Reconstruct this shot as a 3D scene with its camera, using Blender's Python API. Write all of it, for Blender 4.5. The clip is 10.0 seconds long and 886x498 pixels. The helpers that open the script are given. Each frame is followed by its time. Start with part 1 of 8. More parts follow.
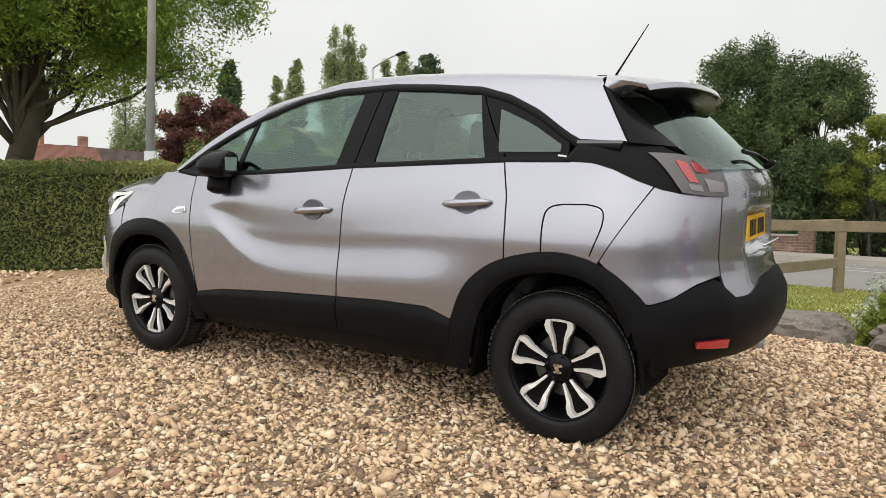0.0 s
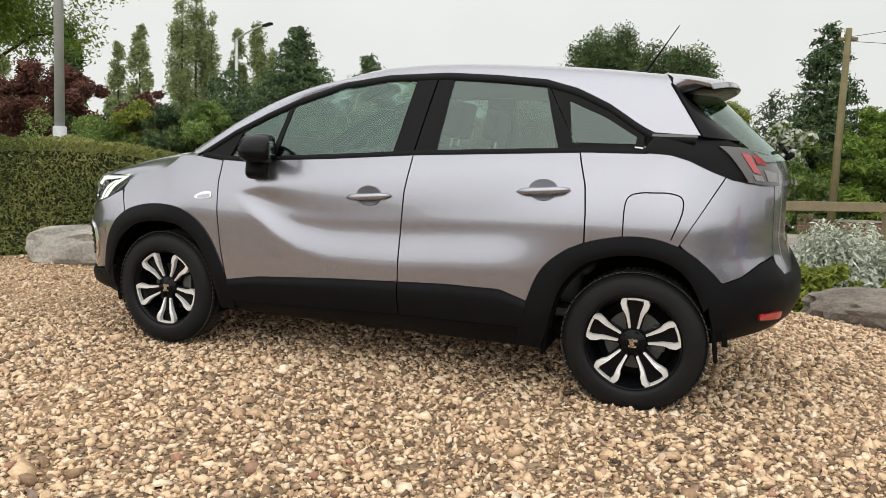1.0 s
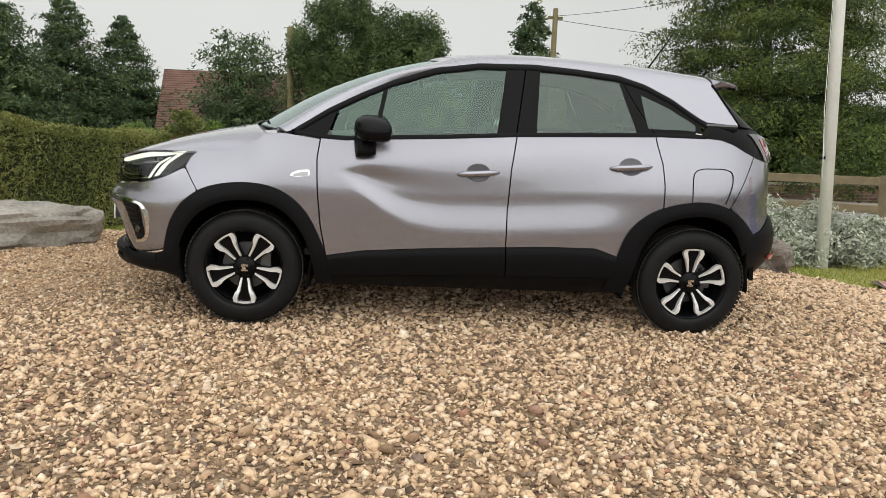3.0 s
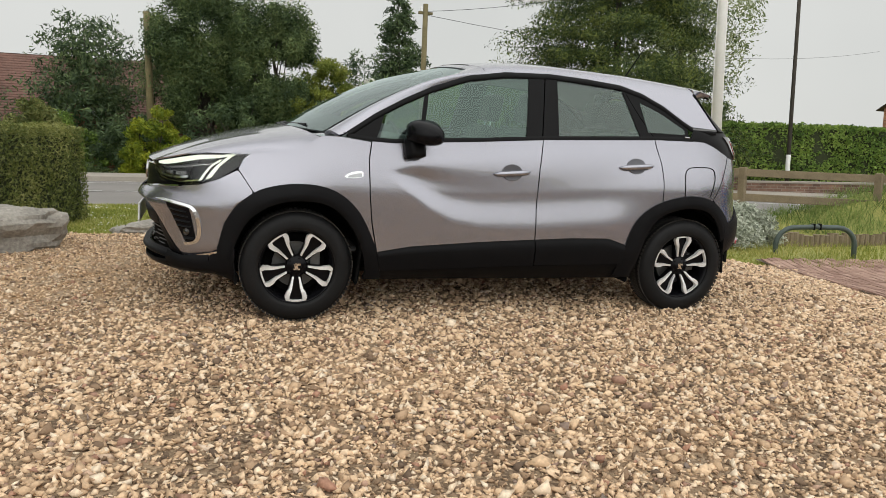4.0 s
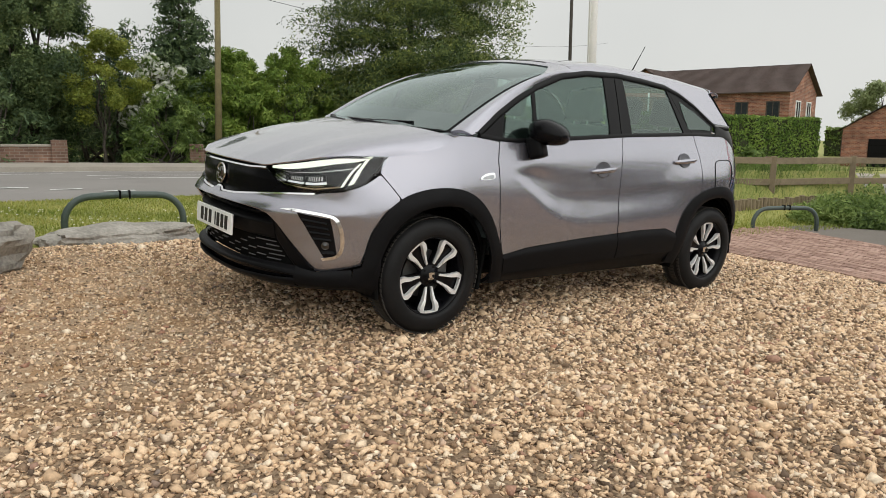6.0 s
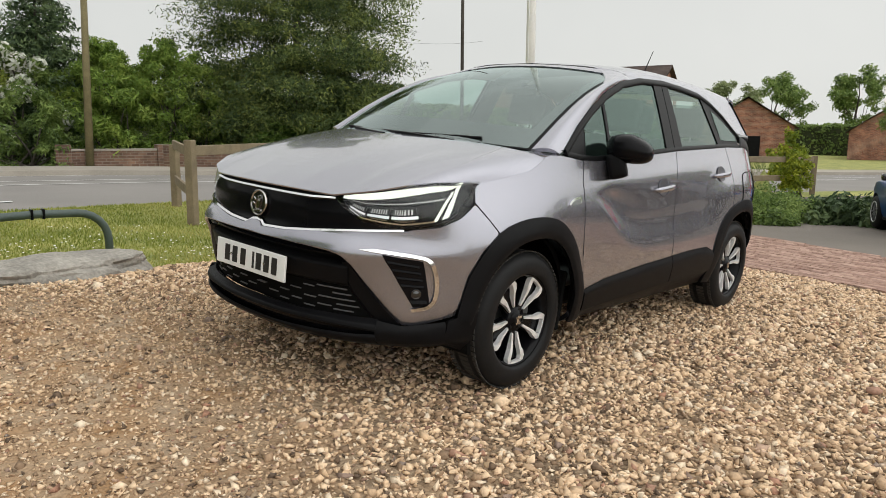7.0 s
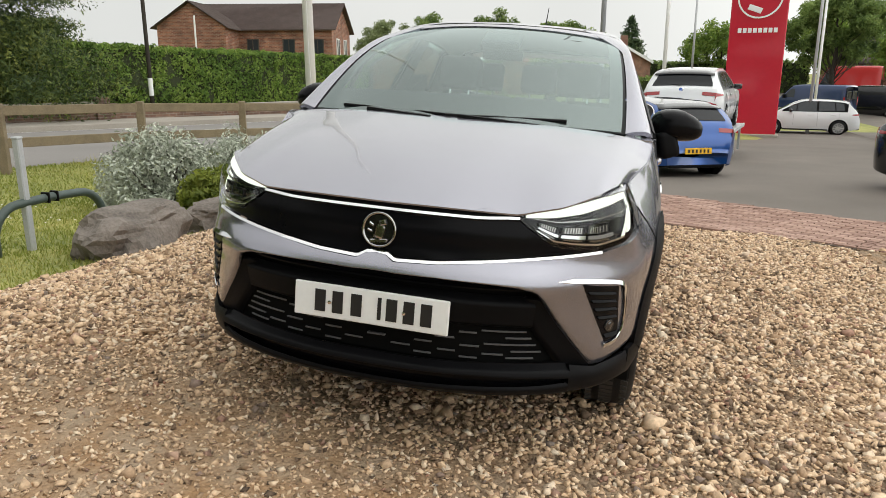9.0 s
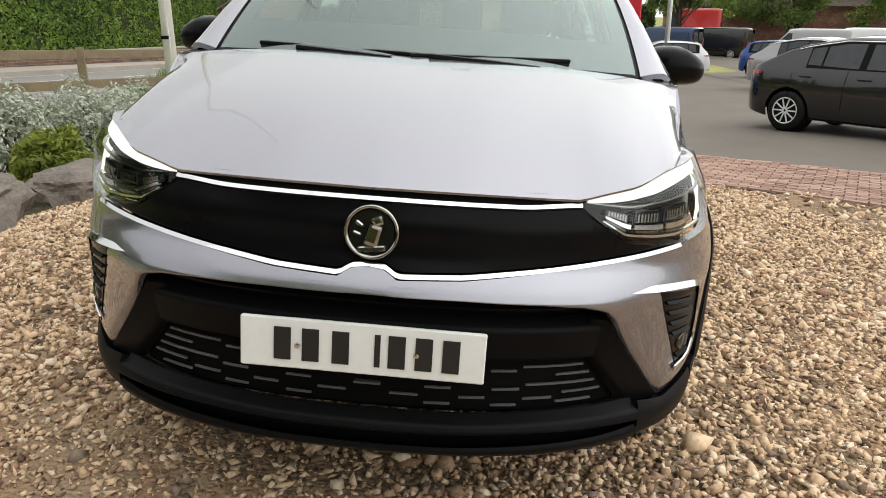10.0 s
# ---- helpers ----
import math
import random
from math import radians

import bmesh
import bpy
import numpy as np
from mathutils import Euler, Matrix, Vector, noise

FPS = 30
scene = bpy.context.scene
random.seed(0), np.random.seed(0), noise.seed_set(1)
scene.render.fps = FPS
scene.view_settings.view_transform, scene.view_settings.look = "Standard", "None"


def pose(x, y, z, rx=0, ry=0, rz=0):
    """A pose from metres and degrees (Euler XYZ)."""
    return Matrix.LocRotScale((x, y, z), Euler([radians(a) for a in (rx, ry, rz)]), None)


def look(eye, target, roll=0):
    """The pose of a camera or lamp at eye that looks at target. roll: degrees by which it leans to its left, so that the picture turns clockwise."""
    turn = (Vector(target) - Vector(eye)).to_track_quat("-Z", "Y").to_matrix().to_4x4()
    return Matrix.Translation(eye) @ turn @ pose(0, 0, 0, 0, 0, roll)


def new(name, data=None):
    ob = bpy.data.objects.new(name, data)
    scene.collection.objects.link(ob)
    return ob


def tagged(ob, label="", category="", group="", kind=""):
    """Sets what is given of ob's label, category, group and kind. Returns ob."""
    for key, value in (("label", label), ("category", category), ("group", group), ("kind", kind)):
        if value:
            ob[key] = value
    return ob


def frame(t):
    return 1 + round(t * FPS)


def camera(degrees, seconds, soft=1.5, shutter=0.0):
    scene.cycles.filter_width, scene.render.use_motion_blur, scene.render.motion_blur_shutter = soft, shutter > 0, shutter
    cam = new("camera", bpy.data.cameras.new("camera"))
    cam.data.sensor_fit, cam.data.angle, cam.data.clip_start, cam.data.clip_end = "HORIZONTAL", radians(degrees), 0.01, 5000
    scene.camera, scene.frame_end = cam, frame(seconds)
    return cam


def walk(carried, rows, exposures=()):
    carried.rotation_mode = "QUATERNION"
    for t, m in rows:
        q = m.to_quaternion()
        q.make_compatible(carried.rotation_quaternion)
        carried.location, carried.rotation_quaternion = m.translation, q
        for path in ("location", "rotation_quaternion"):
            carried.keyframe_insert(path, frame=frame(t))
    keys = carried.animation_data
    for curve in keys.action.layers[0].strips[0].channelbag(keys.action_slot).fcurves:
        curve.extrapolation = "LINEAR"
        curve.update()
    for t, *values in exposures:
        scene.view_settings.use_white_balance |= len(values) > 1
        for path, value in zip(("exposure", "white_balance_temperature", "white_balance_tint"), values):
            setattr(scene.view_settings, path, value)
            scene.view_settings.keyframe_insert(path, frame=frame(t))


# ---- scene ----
cam = camera(63.3, 10.0, soft=0.6)
# the walk: x right, y ahead, z up from the first eye, in units of METRES
METRES, EYE, TILT, LEAN, TURN = 11.0, 0.920, 0.31, 0.99, -148.491
ROWS = [
    (0.0, 0.0, 0.0, 0.0, 0.11, -2.57, -2.55),
    (0.5, -0.0451, -0.0021, -0.0004, -5.63, -3.09, -2.52),
    (1.0, -0.0925, -0.0016, 0.0004, -11.65, -3.94, -2.44),
    (1.5, -0.1413, 0.0013, 0.0008, -17.98, -4.58, -2.3),
    (2.0, -0.1907, 0.013, 0.0024, -24.69, -4.98, -2.16),
    (2.5, -0.2421, 0.0207, 0.003, -31.59, -5.53, -1.91),
    (3.0, -0.293, 0.0396, 0.0035, -36.48, -6.59, -1.89),
    (4.5, -0.435, 0.1152, 0.0063, -55.38, -7.07, -1.43),
    (5.0, -0.4656, 0.1583, 0.0059, -60.77, -7.42, -1.33),
    (5.5, -0.4816, 0.2087, 0.0074, -65.52, -7.76, -1.28),
    (6.0, -0.4819, 0.2629, 0.0123, -69.13, -8.16, -1.17),
    (7.5, -0.4404, 0.4236, 0.0245, -87.24, -8.24, -0.85),
    (8.0, -0.4359, 0.4718, 0.0276, -95.13, -8.68, -0.67),
    (8.5, -0.4207, 0.5105, 0.0318, -100.07, -10.83, -0.43),
    (9.0, -0.3842, 0.5331, 0.0374, -106.39, -12.86, -0.06),
    (9.5, -0.3479, 0.542, 0.0369, -114.08, -13.55, 0.23),
    (10.0, -0.3063, 0.5413, 0.0331, -117.5, -16.99, 0.27),
]
walk(cam, [(t, pose(-1.138, 3.555, EYE, TILT, LEAN, TURN) @ pose(METRES * x, METRES * y, METRES * z, 90 + pitch, roll, yaw)) for t, x, y, z, yaw, pitch, roll in ROWS],
     [(0.0, 0.42), (2.0, 0.31), (3.5, 0.20), (5.0, 0.13), (6.0, 0.18), (7.5, 0.26), (9.0, 0.32), (10.0, 0.42)])

# ---------------------------------------------------------------- light
world = bpy.data.worlds.new("overcast")
scene.world = world
world.use_nodes = True
wt = world.node_tree
wt.nodes.clear()
w_out = wt.nodes.new("ShaderNodeOutputWorld")
w_bg = wt.nodes.new("ShaderNodeBackground")
w_sky = wt.nodes.new("ShaderNodeTexSky")
w_sky.sky_type, w_sky.sun_disc = "NISHITA", False
w_sky.sun_elevation, w_sky.sun_rotation = radians(42), radians(-6)
w_sky.air_density, w_sky.dust_density = 1.0, 4.0
w_gain = wt.nodes.new("ShaderNodeMix")
w_gain.data_type, w_gain.blend_type = "RGBA", "MULTIPLY"
w_gain.inputs[0].default_value = 1.0
w_gain.inputs[7].default_value = (0.05, 0.05, 0.05, 1)
w_map = wt.nodes.new("ShaderNodeTexCoord")
w_noise = wt.nodes.new("ShaderNodeTexNoise")
w_noise.inputs["Scale"].default_value = 2.2
w_noise.inputs["Detail"].default_value = 4
w_ramp = wt.nodes.new("ShaderNodeValToRGB")
w_ramp.color_ramp.elements[0].position, w_ramp.color_ramp.elements[1].position = 0.3, 0.75
w_ramp.color_ramp.elements[0].color = (0.61, 0.62, 0.60, 1)
w_ramp.color_ramp.elements[1].color = (0.715, 0.72, 0.695, 1)
w_mix = wt.nodes.new("ShaderNodeMix")
w_mix.data_type = "RGBA"
w_mix.inputs[0].default_value = 0.93
wt.links.new(w_sky.outputs[0], w_gain.inputs[6])
wt.links.new(w_map.outputs["Generated"], w_noise.inputs["Vector"])
wt.links.new(w_noise.outputs["Fac"], w_ramp.inputs[0])
# an overcast sky grows brighter from the horizon up
w_sep = wt.nodes.new("ShaderNodeSeparateXYZ")
w_up = wt.nodes.new("ShaderNodeMapRange")
w_up.inputs[1].default_value, w_up.inputs[2].default_value = 0.22, 1.0
w_up.inputs[3].default_value, w_up.inputs[4].default_value = 1.0, 1.45
w_lift = wt.nodes.new("ShaderNodeVectorMath")
w_lift.operation = "SCALE"
wt.links.new(w_map.outputs["Generated"], w_sep.inputs[0])
wt.links.new(w_sep.outputs[2], w_up.inputs[0])
wt.links.new(w_ramp.outputs[0], w_lift.inputs[0])
# and towards the veiled sun
w_dot = wt.nodes.new("ShaderNodeVectorMath")
w_dot.operation = "DOT_PRODUCT"
w_dot.inputs[1].default_value = (-0.10, 0.90, 0.42)
w_side = wt.nodes.new("ShaderNodeMapRange")
w_side.interpolation_type = "SMOOTHSTEP"
w_side.inputs[1].default_value, w_side.inputs[2].default_value = -0.05, 1.0
w_side.inputs[3].default_value, w_side.inputs[4].default_value = 1.0, 2.1
w_both = wt.nodes.new("ShaderNodeMath")
w_both.operation = "MULTIPLY"
wt.links.new(w_map.outputs["Generated"], w_dot.inputs[0])
wt.links.new(w_dot.outputs["Value"], w_side.inputs[0])
wt.links.new(w_up.outputs[0], w_both.inputs[0])
wt.links.new(w_side.outputs[0], w_both.inputs[1])
wt.links.new(w_both.outputs[0], w_lift.inputs["Scale"])
wt.links.new(w_gain.outputs[2], w_mix.inputs[6])
wt.links.new(w_lift.outputs[0], w_mix.inputs[7])
wt.links.new(w_mix.outputs[2], w_bg.inputs[0])
w_bg.inputs[1].default_value = 1.0
wt.links.new(w_bg.outputs[0], w_out.inputs[0])

sun = new("sun", bpy.data.lights.new("sun", "SUN"))
sun.data.energy, sun.data.angle, sun.data.color = 0.50, radians(170), (1.0, 0.975, 0.94)
sun.matrix_world = look((0, 0, 20), (2.2, -20.0, 0.0))
scene.view_settings.exposure = 0.20

# ---------------------------------------------------------------- materials
def nodes_of(m):
    m.use_nodes = True
    t = m.node_tree
    t.nodes.clear()
    out = t.nodes.new("ShaderNodeOutputMaterial")
    return t, out


def mat(name, color, rough=0.6, metal=0.0, vary=0.12, scale=8.0, fine=60.0, bump=0.0, coat=0.0, coat_rough=0.05, rand=0.0, tint=None, spec=0.5, trans=0.0, island=0.0):
    """A surface with a coarse and a fine variation of its colour, and a fine relief."""
    m = bpy.data.materials.new(name)
    t, out = nodes_of(m)
    b = t.nodes.new("ShaderNodeBsdfPrincipled")
    t.links.new(b.outputs[0], out.inputs[0])
    b.inputs["Roughness"].default_value, b.inputs["Metallic"].default_value = rough, metal
    b.inputs["Coat Weight"].default_value, b.inputs["Coat Roughness"].default_value = coat, coat_rough
    b.inputs["Specular IOR Level"].default_value = spec
    tc = t.nodes.new("ShaderNodeTexCoord")
    n1 = t.nodes.new("ShaderNodeTexNoise")
    n1.inputs["Scale"].default_value, n1.inputs["Detail"].default_value = scale, 5
    n2 = t.nodes.new("ShaderNodeTexNoise")
    n2.inputs["Scale"].default_value, n2.inputs["Detail"].default_value = fine, 3
    for n in (n1, n2):
        t.links.new(tc.outputs["Object"], n.inputs["Vector"])
    mixn = t.nodes.new("ShaderNodeMix")
    mixn.inputs[0].default_value = 0.45
    t.links.new(n1.outputs["Fac"], mixn.inputs[2])
    t.links.new(n2.outputs["Fac"], mixn.inputs[3])
    ramp = t.nodes.new("ShaderNodeValToRGB")
    e = ramp.color_ramp.elements
    e[0].position, e[1].position = 0.3, 0.7
    c2 = tint or color
    e[0].color = (*[c * (1 - vary) for c in color], 1)
    e[1].color = (*[min(1, c * (1 + vary)) for c in c2], 1)
    t.links.new(mixn.outputs[0], ramp.inputs[0])
    col = ramp.outputs[0]
    if rand or island:
        hs = t.nodes.new("ShaderNodeHueSaturation")
        if rand:
            src = t.nodes.new("ShaderNodeObjectInfo").outputs["Random"]
        else:
            src = t.nodes.new("ShaderNodeNewGeometry").outputs["Random Per Island"]
        mr = t.nodes.new("ShaderNodeMapRange")
        mr.inputs[3].default_value, mr.inputs[4].default_value = 1 - (rand or island), 1 + (rand or island)
        t.links.new(src, mr.inputs[0])
        t.links.new(mr.outputs[0], hs.inputs["Value"])
        t.links.new(col, hs.inputs["Color"])
        col = hs.outputs[0]
    t.links.new(col, b.inputs["Base Color"])
    if bump:
        bm_ = t.nodes.new("ShaderNodeBump")
        bm_.inputs["Strength"].default_value, bm_.inputs["Distance"].default_value = bump, 0.01
        t.links.new(n2.outputs["Fac"], bm_.inputs["Height"])
        t.links.new(bm_.outputs[0], b.inputs["Normal"])
    if trans:
        tr = t.nodes.new("ShaderNodeBsdfTranslucent")
        mx = t.nodes.new("ShaderNodeMixShader")
        mx.inputs[0].default_value = trans
        t.links.new(col, tr.inputs[0])
        t.links.new(b.outputs[0], mx.inputs[1])
        t.links.new(tr.outputs[0], mx.inputs[2])
        t.links.new(mx.outputs[0], out.inputs[0])
    return m


def ramp_mat(name, stops, rough=0.9, source="island", vary=0.2, fine=40.0, bump=0.3, trans=0.0):
    """Colour picked for each separate piece from a ramp of stops."""
    m = bpy.data.materials.new(name)
    t, out = nodes_of(m)
    b = t.nodes.new("ShaderNodeBsdfPrincipled")
    b.inputs["Roughness"].default_value = rough
    b.inputs["Specular IOR Level"].default_value = 0.3
    src = t.nodes.new("ShaderNodeNewGeometry").outputs["Random Per Island"] if source == "island" else t.nodes.new("ShaderNodeObjectInfo").outputs["Random"]
    ramp = t.nodes.new("ShaderNodeValToRGB")
    els = ramp.color_ramp.elements
    while len(els) < len(stops):
        els.new(0.5)
    for e, (p, c) in zip(els, stops):
        e.position, e.color = p, (*c, 1)
    t.links.new(src, ramp.inputs[0])
    tc = t.nodes.new("ShaderNodeTexCoord")
    n2 = t.nodes.new("ShaderNodeTexNoise")
    n2.inputs["Scale"].default_value, n2.inputs["Detail"].default_value = fine, 4
    t.links.new(tc.outputs["Object"], n2.inputs["Vector"])
    hs = t.nodes.new("ShaderNodeHueSaturation")
    mr = t.nodes.new("ShaderNodeMapRange")
    mr.inputs[1].default_value, mr.inputs[2].default_value = 0.25, 0.75
    mr.inputs[3].default_value, mr.inputs[4].default_value = 1 - vary, 1 + vary
    t.links.new(n2.outputs["Fac"], mr.inputs[0])
    t.links.new(mr.outputs[0], hs.inputs["Value"])
    t.links.new(ramp.outputs[0], hs.inputs["Color"])
    t.links.new(hs.outputs[0], b.inputs["Base Color"])
    if bump:
        bp = t.nodes.new("ShaderNodeBump")
        bp.inputs["Strength"].default_value, bp.inputs["Distance"].default_value = bump, 0.01
        t.links.new(n2.outputs["Fac"], bp.inputs["Height"])
        t.links.new(bp.outputs[0], b.inputs["Normal"])
    t.links.new(b.outputs[0], out.inputs[0])
    if trans:
        tr = t.nodes.new("ShaderNodeBsdfTranslucent")
        mx = t.nodes.new("ShaderNodeMixShader")
        mx.inputs[0].default_value = trans
        t.links.new(hs.outputs[0], tr.inputs[0])
        t.links.new(b.outputs[0], mx.inputs[1])
        t.links.new(tr.outputs[0], mx.inputs[2])
        t.links.new(mx.outputs[0], out.inputs[0])
    return m


def glass_mat(name, tint, gloss_rough=0.02, base_gloss=0.04, gloss=(1, 1, 1)):
    """Thin sheet of tinted glass: what lies behind shows through, and the sky mirrors in it at a slant."""
    m = bpy.data.materials.new(name)
    t, out = nodes_of(m)
    tr = t.nodes.new("ShaderNodeBsdfTransparent")
    tr.inputs[0].default_value = (*tint, 1)
    gl = t.nodes.new("ShaderNodeBsdfGlossy")
    gl.inputs["Roughness"].default_value = gloss_rough
    gl.inputs["Color"].default_value = (*gloss, 1)
    fr = t.nodes.new("ShaderNodeLayerWeight")
    fr.inputs[0].default_value = 0.5
    pw = t.nodes.new("ShaderNodeMath")
    pw.operation = "POWER"
    pw.inputs[1].default_value = 5.0
    t.links.new(fr.outputs["Facing"], pw.inputs[0])
    ad = t.nodes.new("ShaderNodeMath")
    ad.operation, ad.use_clamp = "MULTIPLY_ADD", True
    ad.inputs[1].default_value, ad.inputs[2].default_value = 0.9, 0.07 + base_gloss
    t.links.new(pw.outputs[0], ad.inputs[0])
    mx = t.nodes.new("ShaderNodeMixShader")
    t.links.new(ad.outputs[0], mx.inputs[0])
    t.links.new(tr.outputs[0], mx.inputs[1])
    t.links.new(gl.outputs[0], mx.inputs[2])
    t.links.new(mx.outputs[0], out.inputs[0])
    return m


def glow_mat(name, color, strength):
    m = bpy.data.materials.new(name)
    t, out = nodes_of(m)
    e = t.nodes.new("ShaderNodeEmission")
    e.inputs[0].default_value, e.inputs[1].default_value = (*color, 1), strength
    t.links.new(e.outputs[0], out.inputs[0])
    return m


def paint_mat(name, color, metal=0.55, rough=0.32):
    m = mat(name, color, rough, metal, vary=0.03, scale=3, fine=900, coat=1.0, coat_rough=0.03)
    return m


M_PAINT = paint_mat("silver_lilac_paint", (0.288, 0.285, 0.325), 0.85, 0.27)
M_GAP = mat("shut_line_dark", (0.005, 0.005, 0.005), 0.8, vary=0.1, spec=0.05)
M_PLASTIC = mat("grained_black_plastic", (0.0050, 0.0050, 0.0058), 0.46, vary=0.2, scale=12, fine=500, bump=0.08, spec=0.09)
M_GLOSS = mat("gloss_black", (0.006, 0.006, 0.007), 0.08, vary=0.1, coat=1.0)
M_GRILLE = mat("piano_black_panel", (0.004, 0.004, 0.005), 0.22, vary=0.1, spec=0.12)
M_BLADE = mat("grey_grille_blade", (0.10, 0.10, 0.106), 0.35, vary=0.1, spec=0.4)
M_MIDCHROME = mat("smoked_chrome", (0.42, 0.41, 0.40), 0.14, 1.0, vary=0.05)
M_DKCHROME = mat("dark_chrome", (0.24, 0.235, 0.23), 0.2, 1.0, vary=0.05)
# body paint darkened: the shadow in the handle recess is in this colour
M_CUPSHADE = mat("handle_recess_shade", (0.12, 0.12, 0.135), 0.4, 0.6, vary=0.05)
M_SATIN = mat("satin_black_trim", (0.006, 0.006, 0.0065), 0.34, vary=0.1, fine=200, spec=0.08)
M_CHROME = mat("chrome", (0.75, 0.75, 0.76), 0.08, 1.0, vary=0.03)
M_ALLOY = mat("machined_alloy", (0.72, 0.72, 0.72), 0.30, 0.35, vary=0.06, fine=300)
M_TYRE = mat("tyre_rubber", (0.009, 0.009, 0.0095), 0.52, vary=0.3, scale=10, fine=120, bump=0.1, spec=0.16)
M_TREAD = mat("dusty_tread", (0.040, 0.036, 0.032), 0.9, vary=0.3, scale=14, fine=150)
M_DISC = mat("brake_disc_steel", (0.10, 0.10, 0.10), 0.5, 0.7, vary=0.15)
M_GLASS = glass_mat("green_tinted_glass", (0.47, 0.60, 0.545), base_gloss=0.012, gloss=(0.78, 1.0, 0.92))
M_PRIV = glass_mat("rear_tinted_glass", (0.40, 0.51, 0.46), base_gloss=0.012, gloss=(0.86, 1.0, 0.94))
M_SCREEN = glass_mat("windscreen_glass", (0.70, 0.82, 0.79), base_gloss=0.10, gloss=(0.88, 1.0, 0.985))
M_LENS = glass_mat("clear_lamp_lens", (0.92, 0.94, 0.94), base_gloss=-0.035)
M_REDLENS = mat("red_lamp_lens", (0.32, 0.012, 0.016), 0.1, vary=0.1, coat=1.0)
M_TLCLEAR = mat("clear_tail_lens", (0.15, 0.135, 0.14), 0.12, vary=0.15, coat=1.0)
M_LAMPIN = mat("lamp_reflector", (0.35, 0.36, 0.37), 0.2, 0.8, vary=0.1)
M_SMOKE = mat("smoked_lamp_lens", (0.035, 0.028, 0.028), 0.08, vary=0.2, coat=1.0)
M_DRL = glow_mat("daytime_running_light", (0.95, 1.0, 0.80), 1.1)
M_SEAT = mat("seat_cloth", (0.055, 0.056, 0.058), 0.9, vary=0.2, fine=250, bump=0.1)
M_DASH = mat("dashboard_plastic", (0.05, 0.05, 0.052), 0.7, vary=0.1, fine=300)
M_LINER = mat("headlining_cloth", (0.45, 0.45, 0.43), 0.95, vary=0.05)
M_PLATE_W = mat("plate_white", (0.78, 0.79, 0.78), 0.35, vary=0.04)
M_PLATE_Y = mat("plate_yellow", (0.80, 0.45, 0.02), 0.35, vary=0.04)
M_INK = mat("black_ink", (0.012, 0.012, 0.012), 0.5, vary=0.05)
M_STEEL = mat("galvanised_steel", (0.44, 0.45, 0.46), 0.5, 0.2, vary=0.15, scale=6, fine=80)
M_WHITEPAINT = mat("white_pole_paint", (0.82, 0.82, 0.80), 0.5, vary=0.08, scale=3, fine=40)
M_WOOD = mat("weathered_timber", (0.20, 0.155, 0.10), 0.9, vary=0.3, scale=6, fine=60, bump=0.4)
M_POLEWOOD = mat("telegraph_timber", (0.15, 0.125, 0.06), 0.9, vary=0.3, scale=3, fine=30, bump=0.4)
M_DARKPOLE = mat("weathered_dark_pole", (0.055, 0.047, 0.038), 0.9, vary=0.3, scale=3, fine=30)
M_TUBE = mat("green_grey_painted_tube", (0.050, 0.070, 0.062), 0.5, vary=0.2, scale=8)
M_ROCK = mat("limestone_boulder", (0.27, 0.25, 0.22), 0.95, vary=0.5, scale=4, fine=40, bump=0.8)
M_DARKROCK = mat("dark_boulder", (0.165, 0.14, 0.12), 0.95, vary=0.5, scale=4, fine=40, bump=0.8)
M_BARK = mat("bark", (0.06, 0.05, 0.04), 0.95, vary=0.3, scale=6, fine=40, bump=0.6)
M_TARMAC = mat("car_park_asphalt", (0.142, 0.122, 0.103), 0.9, vary=0.22, scale=0.7, fine=60, bump=0.3)
M_ROAD = mat("road_asphalt", (0.205, 0.19, 0.178), 0.9, vary=0.15, scale=0.5, fine=60, bump=0.25)
M_LINE = mat("white_road_paint", (0.62, 0.62, 0.60), 0.7, vary=0.12, scale=3, fine=50)
M_GRASS = mat("grass_ground", (0.15, 0.21, 0.045), 1.0, vary=0.4, scale=1.2, fine=25, bump=0.5, tint=(0.29, 0.27, 0.085))
